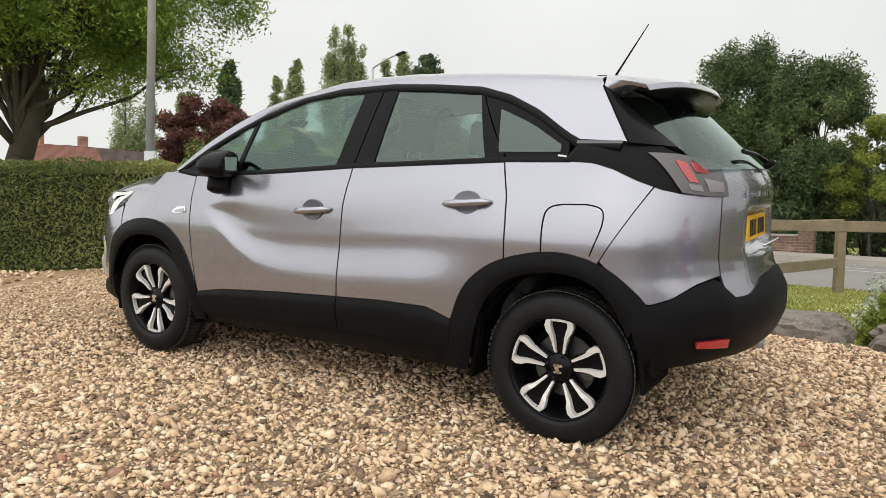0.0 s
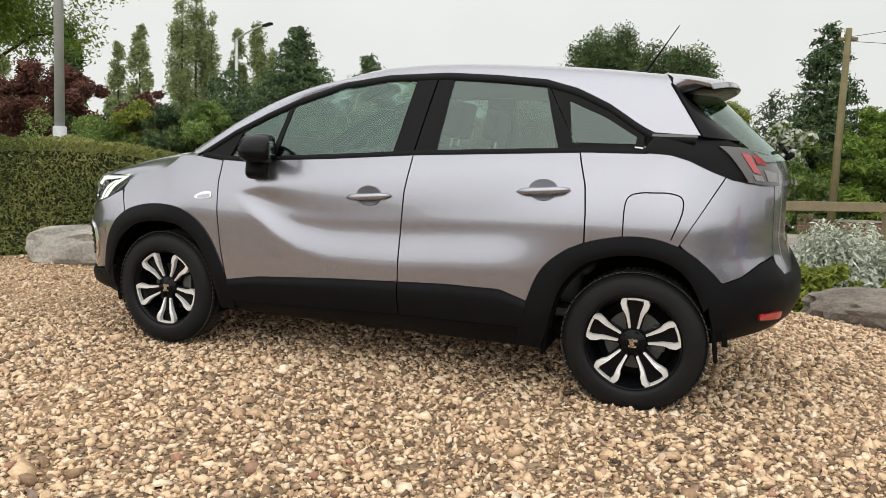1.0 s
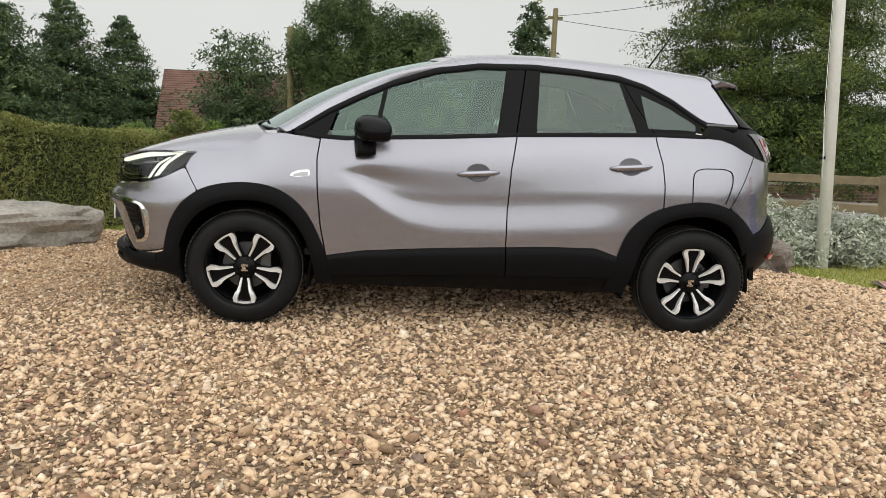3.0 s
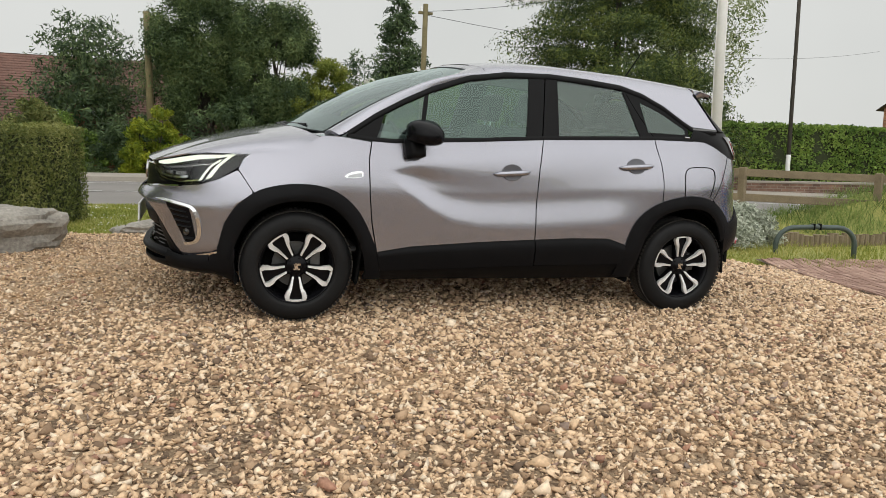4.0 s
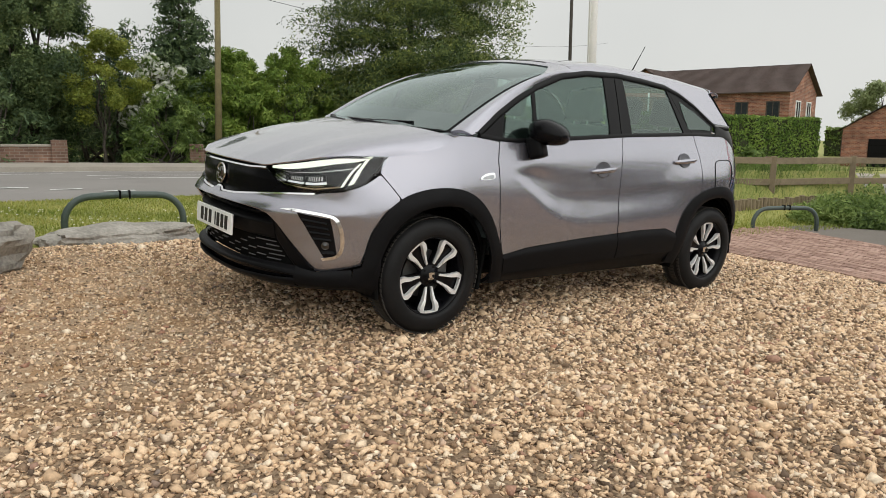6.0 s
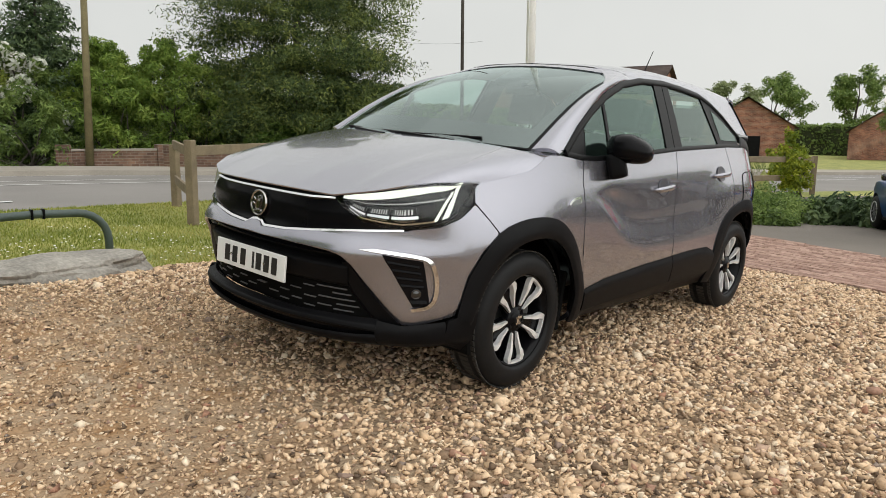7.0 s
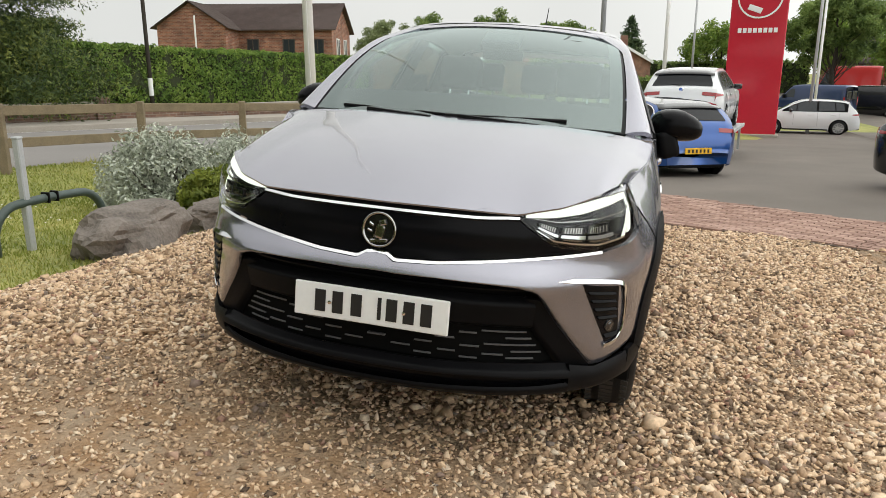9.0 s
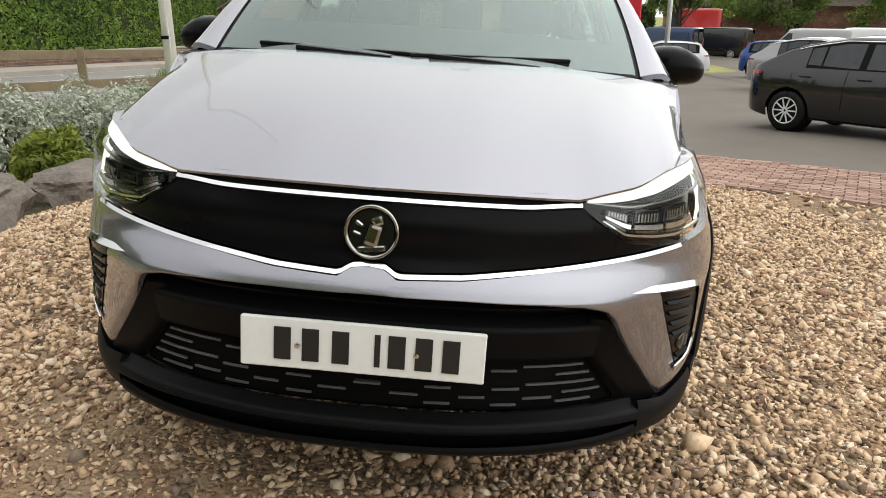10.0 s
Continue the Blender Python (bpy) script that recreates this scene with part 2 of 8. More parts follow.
def bed_mat(name):
    """Sandy earth, here bare and brown, there packed with small stones, toned dark as the shade between loose ones."""
    m = bpy.data.materials.new(name)
    t, out = nodes_of(m)
    b = t.nodes.new("ShaderNodeBsdfPrincipled")
    b.inputs["Roughness"].default_value = 1.0
    b.inputs["Specular IOR Level"].default_value = 0.2
    tc = t.nodes.new("ShaderNodeTexCoord")
    vo = t.nodes.new("ShaderNodeTexVoronoi")
    vo.inputs["Scale"].default_value = 62
    t.links.new(tc.outputs["Object"], vo.inputs["Vector"])
    sep = t.nodes.new("ShaderNodeSeparateColor")
    t.links.new(vo.outputs["Color"], sep.inputs[0])
    # stone tones darkened: the shade in gaps of the gravel is in the colour
    stones = t.nodes.new("ShaderNodeValToRGB")
    e = stones.color_ramp.elements
    e[0].position, e[0].color = 0.0, (0.075, 0.048, 0.032, 1)
    e[1].position, e[1].color = 1.0, (0.32, 0.235, 0.155, 1)
    t.links.new(sep.outputs[0], stones.inputs[0])
    n1 = t.nodes.new("ShaderNodeTexNoise")
    n1.inputs["Scale"].default_value, n1.inputs["Detail"].default_value = 0.9, 6
    n2 = t.nodes.new("ShaderNodeTexNoise")
    n2.inputs["Scale"].default_value, n2.inputs["Detail"].default_value = 5.0, 5
    for n in (n1, n2):
        t.links.new(tc.outputs["Object"], n.inputs["Vector"])
    dirt = t.nodes.new("ShaderNodeValToRGB")
    e = dirt.color_ramp.elements
    e[0].position, e[0].color = 0.34, (0.40, 0.30, 0.205, 1)
    e[1].position, e[1].color = 0.7, (0.37, 0.215, 0.105, 1)
    t.links.new(n2.outputs["Fac"], dirt.inputs[0])
    mask = t.nodes.new("ShaderNodeMapRange")
    mask.inputs[1].default_value, mask.inputs[2].default_value = 0.5, 0.66
    mask.inputs[3].default_value, mask.inputs[4].default_value = 0.1, 0.75
    t.links.new(n1.outputs["Fac"], mask.inputs[0])
    mx = t.nodes.new("ShaderNodeMix")
    mx.data_type = "RGBA"
    # worn patch by the front of the car where the stones are trodden away
    far_ = t.nodes.new("ShaderNodeVectorMath")
    far_.operation = "DISTANCE"
    far_.inputs[1].default_value = (4.9, -0.7, 0.15)
    t.links.new(tc.outputs["Object"], far_.inputs[0])
    worn = t.nodes.new("ShaderNodeMapRange")
    worn.inputs[1].default_value, worn.inputs[2].default_value = 2.5, 1.2
    worn.inputs[3].default_value, worn.inputs[4].default_value = 0.0, 0.80
    t.links.new(far_.outputs["Value"], worn.inputs[0])
    most = t.nodes.new("ShaderNodeMath")
    most.operation = "MAXIMUM"
    t.links.new(mask.outputs[0], most.inputs[0])
    t.links.new(worn.outputs[0], most.inputs[1])
    t.links.new(most.outputs[0], mx.inputs[0])
    t.links.new(stones.outputs[0], mx.inputs[6])
    t.links.new(dirt.outputs[0], mx.inputs[7])
    t.links.new(mx.outputs[2], b.inputs["Base Color"])
    bp = t.nodes.new("ShaderNodeBump")
    bp.inputs["Strength"].default_value, bp.inputs["Distance"].default_value = 0.9, 0.012
    bp.invert = True
    t.links.new(vo.outputs["Distance"], bp.inputs["Height"])
    t.links.new(bp.outputs[0], b.inputs["Normal"])
    t.links.new(b.outputs[0], out.inputs[0])
    return m


M_EARTH = bed_mat("gravel_bed")
def brick_mat(name, dark, light, mortar):
    """Courses of brick in pale mortar, each brick of its own shade."""
    m = bpy.data.materials.new(name)
    t, out = nodes_of(m)
    b = t.nodes.new("ShaderNodeBsdfPrincipled")
    b.inputs["Roughness"].default_value = 0.9
    tc = t.nodes.new("ShaderNodeTexCoord")
    sp = t.nodes.new("ShaderNodeSeparateXYZ")
    ad = t.nodes.new("ShaderNodeMath")
    cb = t.nodes.new("ShaderNodeCombineXYZ")
    t.links.new(tc.outputs["Object"], sp.inputs[0])
    t.links.new(sp.outputs[0], ad.inputs[0])
    t.links.new(sp.outputs[1], ad.inputs[1])
    t.links.new(ad.outputs[0], cb.inputs[0])
    t.links.new(sp.outputs[2], cb.inputs[1])
    br = t.nodes.new("ShaderNodeTexBrick")
    for key, value in (("Color1", (*dark, 1)), ("Color2", (*light, 1)), ("Mortar", (*mortar, 1)), ("Scale", 1.0), ("Mortar Size", 0.009), ("Brick Width", 0.235), ("Row Height", 0.085)):
        br.inputs[key].default_value = value
    t.links.new(cb.outputs[0], br.inputs["Vector"])
    n1 = t.nodes.new("ShaderNodeTexNoise")
    n1.inputs["Scale"].default_value, n1.inputs["Detail"].default_value = 1.6, 6
    t.links.new(tc.outputs["Object"], n1.inputs["Vector"])
    hs = t.nodes.new("ShaderNodeHueSaturation")
    mr = t.nodes.new("ShaderNodeMapRange")
    mr.inputs[1].default_value, mr.inputs[2].default_value, mr.inputs[3].default_value, mr.inputs[4].default_value = 0.3, 0.7, 0.65, 1.4
    t.links.new(n1.outputs["Fac"], mr.inputs[0])
    t.links.new(mr.outputs[0], hs.inputs["Value"])
    t.links.new(br.outputs["Color"], hs.inputs["Color"])
    t.links.new(hs.outputs[0], b.inputs["Base Color"])
    t.links.new(b.outputs[0], out.inputs[0])
    return m


M_BRICKRED = brick_mat("red_house_brick", (0.15, 0.055, 0.036), (0.30, 0.125, 0.075), (0.30, 0.23, 0.18))
M_WALLB = brick_mat("brown_garden_brick", (0.10, 0.055, 0.040), (0.19, 0.11, 0.075), (0.20, 0.16, 0.13))
M_TILE = mat("dark_roof_tile", (0.075, 0.052, 0.045), 0.85, vary=0.3, scale=2, fine=14)
M_OLDTILE = mat("weathered_red_tile", (0.135, 0.072, 0.056), 0.9, vary=0.55, scale=1.1, fine=16)
M_REDTILE = mat("red_roof_tile", (0.19, 0.085, 0.062), 0.9, vary=0.3, scale=2, fine=14)
M_WINDOW = mat("house_window_glass", (0.03, 0.035, 0.04), 0.08, vary=0.2)
M_SIGN = mat("red_sign_panel", (0.50, 0.010, 0.030), 0.25, vary=0.05, coat=0.5)
M_WHITE = mat("white_plastic", (0.8, 0.8, 0.8), 0.4, vary=0.03)

# ---------------------------------------------------------------- helpers
def mesh_from(name, verts, faces, material, smooth=False):
    me = bpy.data.meshes.new(name)
    me.from_pydata([tuple(v) for v in verts], [], faces)
    me.materials.append(material)
    if smooth:
        me.polygons.foreach_set("use_smooth", [True] * len(me.polygons))
    me.update()
    return me


def part(name, bm, material, parent, label="", smooth=False, kind=""):
    """One bmesh as one mesh object under a thing or a part."""
    me = bpy.data.meshes.new(name)
    bm.to_mesh(me)
    bm.free()
    if smooth:
        me.polygons.foreach_set("use_smooth", [True] * len(me.polygons))
    return part_me(name, me, material, parent, label, kind)


def part_me(name, me, material, parent, label="", kind=""):
    if material is not None and not me.materials:
        me.materials.append(material)
    ob = new(name, me)
    ob.parent = parent
    if label or kind:
        tagged(ob, label=label, kind=kind)
    return ob


def thing(name, m, label, category, group="", kind=""):
    ob = new(name)
    ob.matrix_world = m
    return tagged(ob, label, category, group, kind)


def box_bm(size, m=None, bevel=0.0, seg=1):
    bm = bmesh.new()
    bmesh.ops.create_cube(bm, size=1, matrix=(m or Matrix()) @ Matrix.Diagonal((*size, 1)))
    if bevel:
        bmesh.ops.bevel(bm, geom=list(bm.edges), offset=bevel, segments=seg, affect="EDGES", profile=0.7)
    return bm


def join_bm(*parts):
    """Several bmeshes as one."""
    out = bmesh.new()
    for b in parts:
        me = bpy.data.meshes.new("tmp")
        b.to_mesh(me)
        b.free()
        out.from_mesh(me)
        bpy.data.meshes.remove(me)
    return out


def tube_bm(points, radius, sides=8, cap=True, taper=None):
    """A round tube along points; taper: the radius at the far end."""
    bm = bmesh.new()
    pts = [Vector(p) for p in points]
    rings = []
    for i, p in enumerate(pts):
        d = (pts[min(i + 1, len(pts) - 1)] - pts[max(i - 1, 0)]).normalized()
        a = d.orthogonal().normalized() if i == 0 else (rings_axis - rings_axis.dot(d) * d).normalized()
        rings_axis = a
        b = d.cross(a)
        r = radius if taper is None else radius + (taper - radius) * i / max(1, len(pts) - 1)
        rings.append([bm.verts.new(p + r * (math.cos(6.28319 * k / sides) * a + math.sin(6.28319 * k / sides) * b)) for k in range(sides)])
    for r0, r1 in zip(rings, rings[1:]):
        for k in range(sides):
            bm.faces.new((r0[k], r0[(k + 1) % sides], r1[(k + 1) % sides], r1[k]))
    if cap:
        bm.faces.new(rings[0][::-1])
        bm.faces.new(rings[-1])
    return bm


def lathe_bm(profile, n=40, axis="Y", arc=None):
    """A profile of (radius, along) turned about an axis through the origin."""
    bm = bmesh.new()
    rings = []
    for k in range(n):
        a = 2 * math.pi * k / n
        c, s = math.cos(a), math.sin(a)
        rings.append([bm.verts.new((r * c, h, r * s) if axis == "Y" else (r * c, r * s, h)) for r, h in profile])
    for k in range(n):
        r0, r1 = rings[k], rings[(k + 1) % n]
        for i in range(len(profile) - 1):
            bm.faces.new((r0[i], r0[i + 1], r1[i + 1], r1[i]))
    bmesh.ops.recalc_face_normals(bm, faces=bm.faces)
    return bm


def smoothstep(a, b, v):
    t = min(1.0, max(0.0, (v - a) / (b - a)))
    return t * t * (3 - 2 * t)


# ---------------------------------------------------------------- ground
def road_near(x):
    """The near edge of the road."""
    return float(np.interp(x, [-60, -25, -12, -6.4, -2.9, 0.5, 5, 20, 80], [17, 0.5, -4.6, -7.2, -8.9, -9.3, -8.6, -8.4, -10]))


def log_line(x):
    """The line of the timber log edging."""
    f = (-5.0 - x) / 6.4
    return -4.35 + 0.75 * f - 0.35 * math.sin(3.1 * min(max(f, 0.0), 1.0))


def bank(x, y):
    """A raised grass bank between the log edging and the road."""
    k = smoothstep(-6.6, -8.8, x) * smoothstep(-19.0, -15.0, x)
    lo, hi = road_near(x) + 0.25, log_line(x) - 0.08
    if k <= 0 or not lo < y < hi:
        return 0.0
    t = (hi - y) / (hi - lo)
    return 0.62 * k * smoothstep(0, 0.45, t) * smoothstep(1.0, 0.72, t)


def gz(x, y):
    return gz_flat(x, y) + bank(x, y)


def gz_flat(x, y):
    """The height of the ground: a gravel bank that rises to the front of the car and away from the car park."""
    plane = 0.052 + 0.0334 * max(min(x, 6.0), -7) - 0.0628 * (max(min(y, 4.5), -2.2) + 0.06)
    park = max(-1.35, -0.40 + 0.036 * (min(x, 0) + 6.5))
    k = smoothstep(-0.9, -3.9, x)
    plane = plane * (1 - k) + park * k
    low = max(-1.0, min(0.2, -0.03 + 0.05 * x))
    road = max(-0.7, min(0.3, 0.12 + 0.018 * (x - 3)))
    a = smoothstep(-1.6, -3.6, y)
    z = plane * (1 - a) + low * a
    b = smoothstep(2.9, 0.5, y - road_near(x))
    return z * (1 - b) + road * b


def sheet(name, xs, ys, material, lift=0.0, inside=None, parent=None, rough=0.0):
    """A sheet draped on the ground; inside(x, y) keeps the cells that belong to it."""
    verts, idx, faces = [], {}, []

    def vid(i, j):
        if (i, j) not in idx:
            x, y = xs[i], ys[j]
            z = gz(x, y) + lift
            if rough:
                z += rough * noise.noise((x * 2.1, y * 2.1, 0))
            idx[(i, j)] = len(verts)
            verts.append((x, y, z))
        return idx[(i, j)]
    for i in range(len(xs) - 1):
        for j in range(len(ys) - 1):
            if inside is None or inside(0.5 * (xs[i] + xs[i + 1]), 0.5 * (ys[j] + ys[j + 1])):
                faces.append((vid(i, j), vid(i + 1, j), vid(i + 1, j + 1), vid(i, j + 1)))
    me = mesh_from(name, verts, faces, material, True)
    ob = new(name, me)
    ob.parent = parent
    return ob


def steps(lo, hi, d):
    n = max(1, round((hi - lo) / d))
    return [lo + (hi - lo) * i / n for i in range(n + 1)]


far = [-900, -500, -300, -180, -110, -70, -45, -30, -22]
span = far + steps(-18, 14, 0.25) + [17, 22, 30, 45, 70, 110, 180, 300, 500, 900]
tagged(sheet("ground", span, span, M_GRASS, -0.02), "mown grass verge and rough grass ground", "ground", kind="structure")


def gravel_edge_x(y):
    """The line where the gravel meets the brick paving."""
    return float(np.interp(y, [-2.6, -2.0, 0.9, 2.4, 3.6, 6, 9], [-3.75, -3.55, -2.6, -2.1, -1.6, -0.6, 0.8]))


def gravel_low_y(x):
    """The line where the gravel meets the grass."""
    return float(np.interp(x, [-3.6, -2.4, -0.6, 0.6, 2.6, 3.6, 4.6, 5.6, 6.4, 9], [-2.1, -2.3, -3.0, -3.0, -2.9, -2.6, -2.4, -1.5, -0.3, 1.5]))


def on_gravel(x, y):
    return x > gravel_edge_x(y) and y > gravel_low_y(x) and x < 9 and y < 9


def tarmac_edge_x(y):
    # past y = 9 unseen asphalt is added, keeping green reflections off the flank
    return float(np.interp(y, [-3, 0.6, 2.5, 4.0, 9, 9.3, 60], [-8.0, -5.95, -4.5, -3.4, -0.2, 30, 30]))


tagged(sheet("gravel_bed", steps(-4, 9, 0.125), steps(-3.25, 9, 0.125), M_EARTH, 0.004, on_gravel, rough=0.02),
                    "sandy bed under the loose beige gravel", "gravel", kind="structure")


ROAD_W = 8.6
xs_road = steps(-60, 80, 1.0)
verts, faces = [], []
for i, x in enumerate(xs_road):
    y = road_near(x) + 0.55
    verts.append((x, y, gz(x, y - 0.5) - 0.14))
    for j in range(7):
        y = road_near(x) - ROAD_W * j / 6
        verts.append((x, y, gz(x, y) + 0.02 + 0.05 * (1 - (j / 3 - 1) ** 2)))
    if i:
        for j in range(7):
            a = (i - 1) * 8 + j
            faces.append((a, a + 1, a + 9, a + 8))
road = tagged(new("road", mesh_from("road", verts, faces, M_ROAD, True)), "grey two-lane asphalt road beyond the verge", "road", kind="structure")


def road_z(x, f):
    y = road_near(x) - ROAD_W * f
    return y, gz(x, y) + 0.026 + 0.05 * (1 - (2 * f - 1) ** 2)


def dash(x0, x1, f, w=0.12):
    v = []
    for x in steps(x0, x1, 1.0):
        for s in (-0.5, 0.5):
            y, z = road_z(x, f + s * w / ROAD_W)
            v.append((x, y, z + 0.004))
    fcs = [(2 * i, 2 * i + 1, 2 * i + 3, 2 * i + 2) for i in range(len(v) // 2 - 1)]
    me = mesh_from("road_marking", v, fcs, M_LINE)
    return part_me("road_marking", me, None, road)


dash(-50, 70, 0.95, 0.1)
dash(1.5, 40, 0.76, 0.1)
dash(-12, 1.2, 0.47, 0.1)
dash(-12, 1.2, 0.62, 0.1)
for k in range(-9, 12):
    if not -4 < k < 2:
        dash(k * 4.0, k * 4.0 + 2.2, 0.42, 0.12)
        dash(k * 4.0 + 1, k * 4.0 + 3.0, 0.58, 0.12)
for k in range(18):
    dash(1.35 + 0.78 * k, 1.88 + 0.78 * k, min(0.30, 0.08 + 0.07 * k), 0.12)

far_kerb_v, far_kerb_f = [], []
for i, x in enumerate(xs_road):
    for dy, dz in ((-0.0, 0.0), (-0.02, 0.13), (-0.16, 0.14), (-2.2, 0.17), (-2.2, -0.1)):
        y = road_near(x) - ROAD_W + dy
        far_kerb_v.append((x, y, gz(x, y) + 0.02 + dz))
    if i:
        for j in range(4):
            a = (i - 1) * 5 + j
            far_kerb_f.append((a, a + 1, a + 6, a + 5))
M_PATH = mat("worn_path_concrete", (0.30, 0.27, 0.23), 0.95, vary=0.2, scale=1, fine=30)
tagged(new("pavement", mesh_from("pavement", far_kerb_v, far_kerb_f, M_PATH)), "worn concrete footway with kerb across the road", "pavement", kind="structure")

def strip_sheet(name, ys, left, right, nx, material, lift):
    """A sheet draped on the ground whose sides follow two lines."""
    v, f = [], []
    for i, y in enumerate(ys):
        for j in range(nx + 1):
            x = left(y) + (right(y) - left(y)) * (j / nx)
            v.append((x, y, gz(x, y) + lift + 0.10 * smoothstep(-27, -36, x)))
        if i:
            for j in range(nx):
                a = (i - 1) * (nx + 1) + j
                f.append((a, a + 1, a + nx + 2, a + nx + 1))
    return new(name, mesh_from(name, v, f, material, True))


def park_west(y):
    return float(np.interp(y, [-2.7, 0.5, 2.5, 4.5, 60], [-14, -22, -42, -75, -75]))


tagged(strip_sheet("car_park", steps(-2.7, 12, 0.3) + [16, 22, 30, 45, 60], park_west, tarmac_edge_x, 60, M_TARMAC, 0.012), "dark worn asphalt car park", "car park", kind="structure")


# ---------------------------------------------------------------- leaves
def leaf_cloud(name, centres, size, material, parent, rng, kind="", normals=None, aspect=1.0, droop=0.0, single=False):
    """Many small leaves, each a bent pair of triangles or, far off, a single one; one mesh."""
    c = np.asarray(centres, float)
    n = len(c)
    a = rng.normal(size=(n, 3))
    if normals is not None:
        a = a * 0.75 + np.asarray(normals)
    a /= np.linalg.norm(a, axis=1)[:, None]
    r = rng.normal(size=(n, 3))
    r[:, 2] -= droop
    u = np.cross(a, r)
    u /= np.linalg.norm(u, axis=1)[:, None]
    v = np.cross(a, u)
    s = size * rng.uniform(0.6, 1.4, n)[:, None]
    if single:
        verts = np.empty((n * 3, 3))
        verts[0::3] = c - v * s * aspect - u * s * 0.4
        verts[1::3] = c - v * s * aspect * 0.5 + u * s * 0.45
        verts[2::3] = c + v * s * aspect
        me = bpy.data.meshes.new(name)
        me.vertices.add(n * 3)
        me.vertices.foreach_set("co", verts.ravel())
        me.loops.add(n * 3)
        me.loops.foreach_set("vertex_index", np.arange(n * 3).astype(np.int32))
        me.polygons.add(n)
        me.polygons.foreach_set("loop_start", (np.arange(n) * 3).astype(np.int32))
        me.materials.append(material)
        me.update(calc_edges=True)
        return part_me(name, me, None, parent, kind=kind)
    verts = np.empty((n * 4, 3))
    verts[0::4] = c - v * s * aspect
    verts[1::4] = c + u * s * 0.5 + a * s * 0.12
    verts[2::4] = c + v * s * aspect
    verts[3::4] = c - u * s * 0.5 + a * s * 0.12
    me = bpy.data.meshes.new(name)
    me.vertices.add(n * 4)
    me.vertices.foreach_set("co", verts.ravel())
    me.loops.add(n * 6)
    i = np.arange(n) * 4
    loops = np.stack([i, i + 1, i + 2, i, i + 2, i + 3], 1).ravel()
    me.loops.foreach_set("vertex_index", loops.astype(np.int32))
    me.polygons.add(n * 2)
    me.polygons.foreach_set("loop_start", (np.arange(n * 2) * 3).astype(np.int32))
    me.materials.append(material)
    me.update(calc_edges=True)
    return part_me(name, me, None, parent, kind=kind)


def leaf_ramp(name, dark, mid, light, trans=0.25, clump=1.1):
    """Leaf colours that drift from clump to clump, painting lit and shaded clumps, and less from leaf to leaf."""
    m = bpy.data.materials.new(name)
    t, out = nodes_of(m)
    b = t.nodes.new("ShaderNodeBsdfPrincipled")
    b.inputs["Roughness"].default_value, b.inputs["Specular IOR Level"].default_value = 0.6, 0.3
    tc = t.nodes.new("ShaderNodeTexCoord")
    # this noise puts the light and shade of clumps into the leaf colour
    n1 = t.nodes.new("ShaderNodeTexNoise")
    n1.inputs["Scale"].default_value, n1.inputs["Detail"].default_value = clump, 4
    t.links.new(tc.outputs["Object"], n1.inputs["Vector"])
    wide = t.nodes.new("ShaderNodeMapRange")
    wide.inputs[1].default_value, wide.inputs[2].default_value = 0.32, 0.68
    t.links.new(n1.outputs["Fac"], wide.inputs[0])
    mixf = t.nodes.new("ShaderNodeMix")
    mixf.inputs[0].default_value = 0.5
    t.links.new(wide.outputs[0], mixf.inputs[2])
    t.links.new(t.nodes.new("ShaderNodeNewGeometry").outputs["Random Per Island"], mixf.inputs[3])
    ramp = t.nodes.new("ShaderNodeValToRGB")
    els = ramp.color_ramp.elements
    els.new(0.5)
    for e, (q, c) in zip(els, ((0.12, dark), (0.5, mid), (0.88, light))):
        e.position, e.color = q, (*c, 1)
    t.links.new(mixf.outputs[0], ramp.inputs[0])
    t.links.new(ramp.outputs[0], b.inputs["Base Color"])
    tr = t.nodes.new("ShaderNodeBsdfTranslucent")
    mx = t.nodes.new("ShaderNodeMixShader")
    mx.inputs[0].default_value = trans
    t.links.new(ramp.outputs[0], tr.inputs[0])
    t.links.new(b.outputs[0], mx.inputs[1])
    t.links.new(tr.outputs[0], mx.inputs[2])
    t.links.new(mx.outputs[0], out.inputs[0])
    return m


L_BROAD = leaf_ramp("sycamore_leaf", (0.10, 0.16, 0.03), (0.17, 0.26, 0.045), (0.34, 0.42, 0.09), 0.4)
L_DARK = leaf_ramp("evergreen_leaf", (0.026, 0.048, 0.022), (0.068, 0.108, 0.046), (0.16, 0.215, 0.085), 0.3)
L_OLIVE = leaf_ramp("hanging_evergreen_leaf", (0.030, 0.054, 0.022), (0.085, 0.128, 0.048), (0.20, 0.25, 0.09), 0.35)
L_YEW = leaf_ramp("yew_leaf", (0.020, 0.038, 0.012), (0.065, 0.100, 0.026), (0.22, 0.25, 0.055), 0.35)
# pale tones put the haze over far trees into the leaf colour
L_POPLAR_HAZE = leaf_ramp("hazed_poplar_leaf", (0.15, 0.19, 0.085), (0.24, 0.285, 0.135), (0.36, 0.40, 0.20), 0.45)
L_RED = leaf_ramp("copper_leaf", (0.060, 0.024, 0.020), (0.120, 0.048, 0.036), (0.22, 0.10, 0.07), 0.35)
L_MID = leaf_ramp("shrub_leaf", (0.065, 0.105, 0.034), (0.16, 0.235, 0.06), (0.31, 0.39, 0.12), 0.45)
L_HEDGE = leaf_ramp("hedge_leaf", (0.066, 0.090, 0.026), (0.17, 0.195, 0.055), (0.34, 0.335, 0.12), 0.35)
L_IVY = leaf_ramp("laurel_leaf", (0.055, 0.11, 0.020), (0.15, 0.24, 0.045), (0.30, 0.40, 0.085), 0.35)
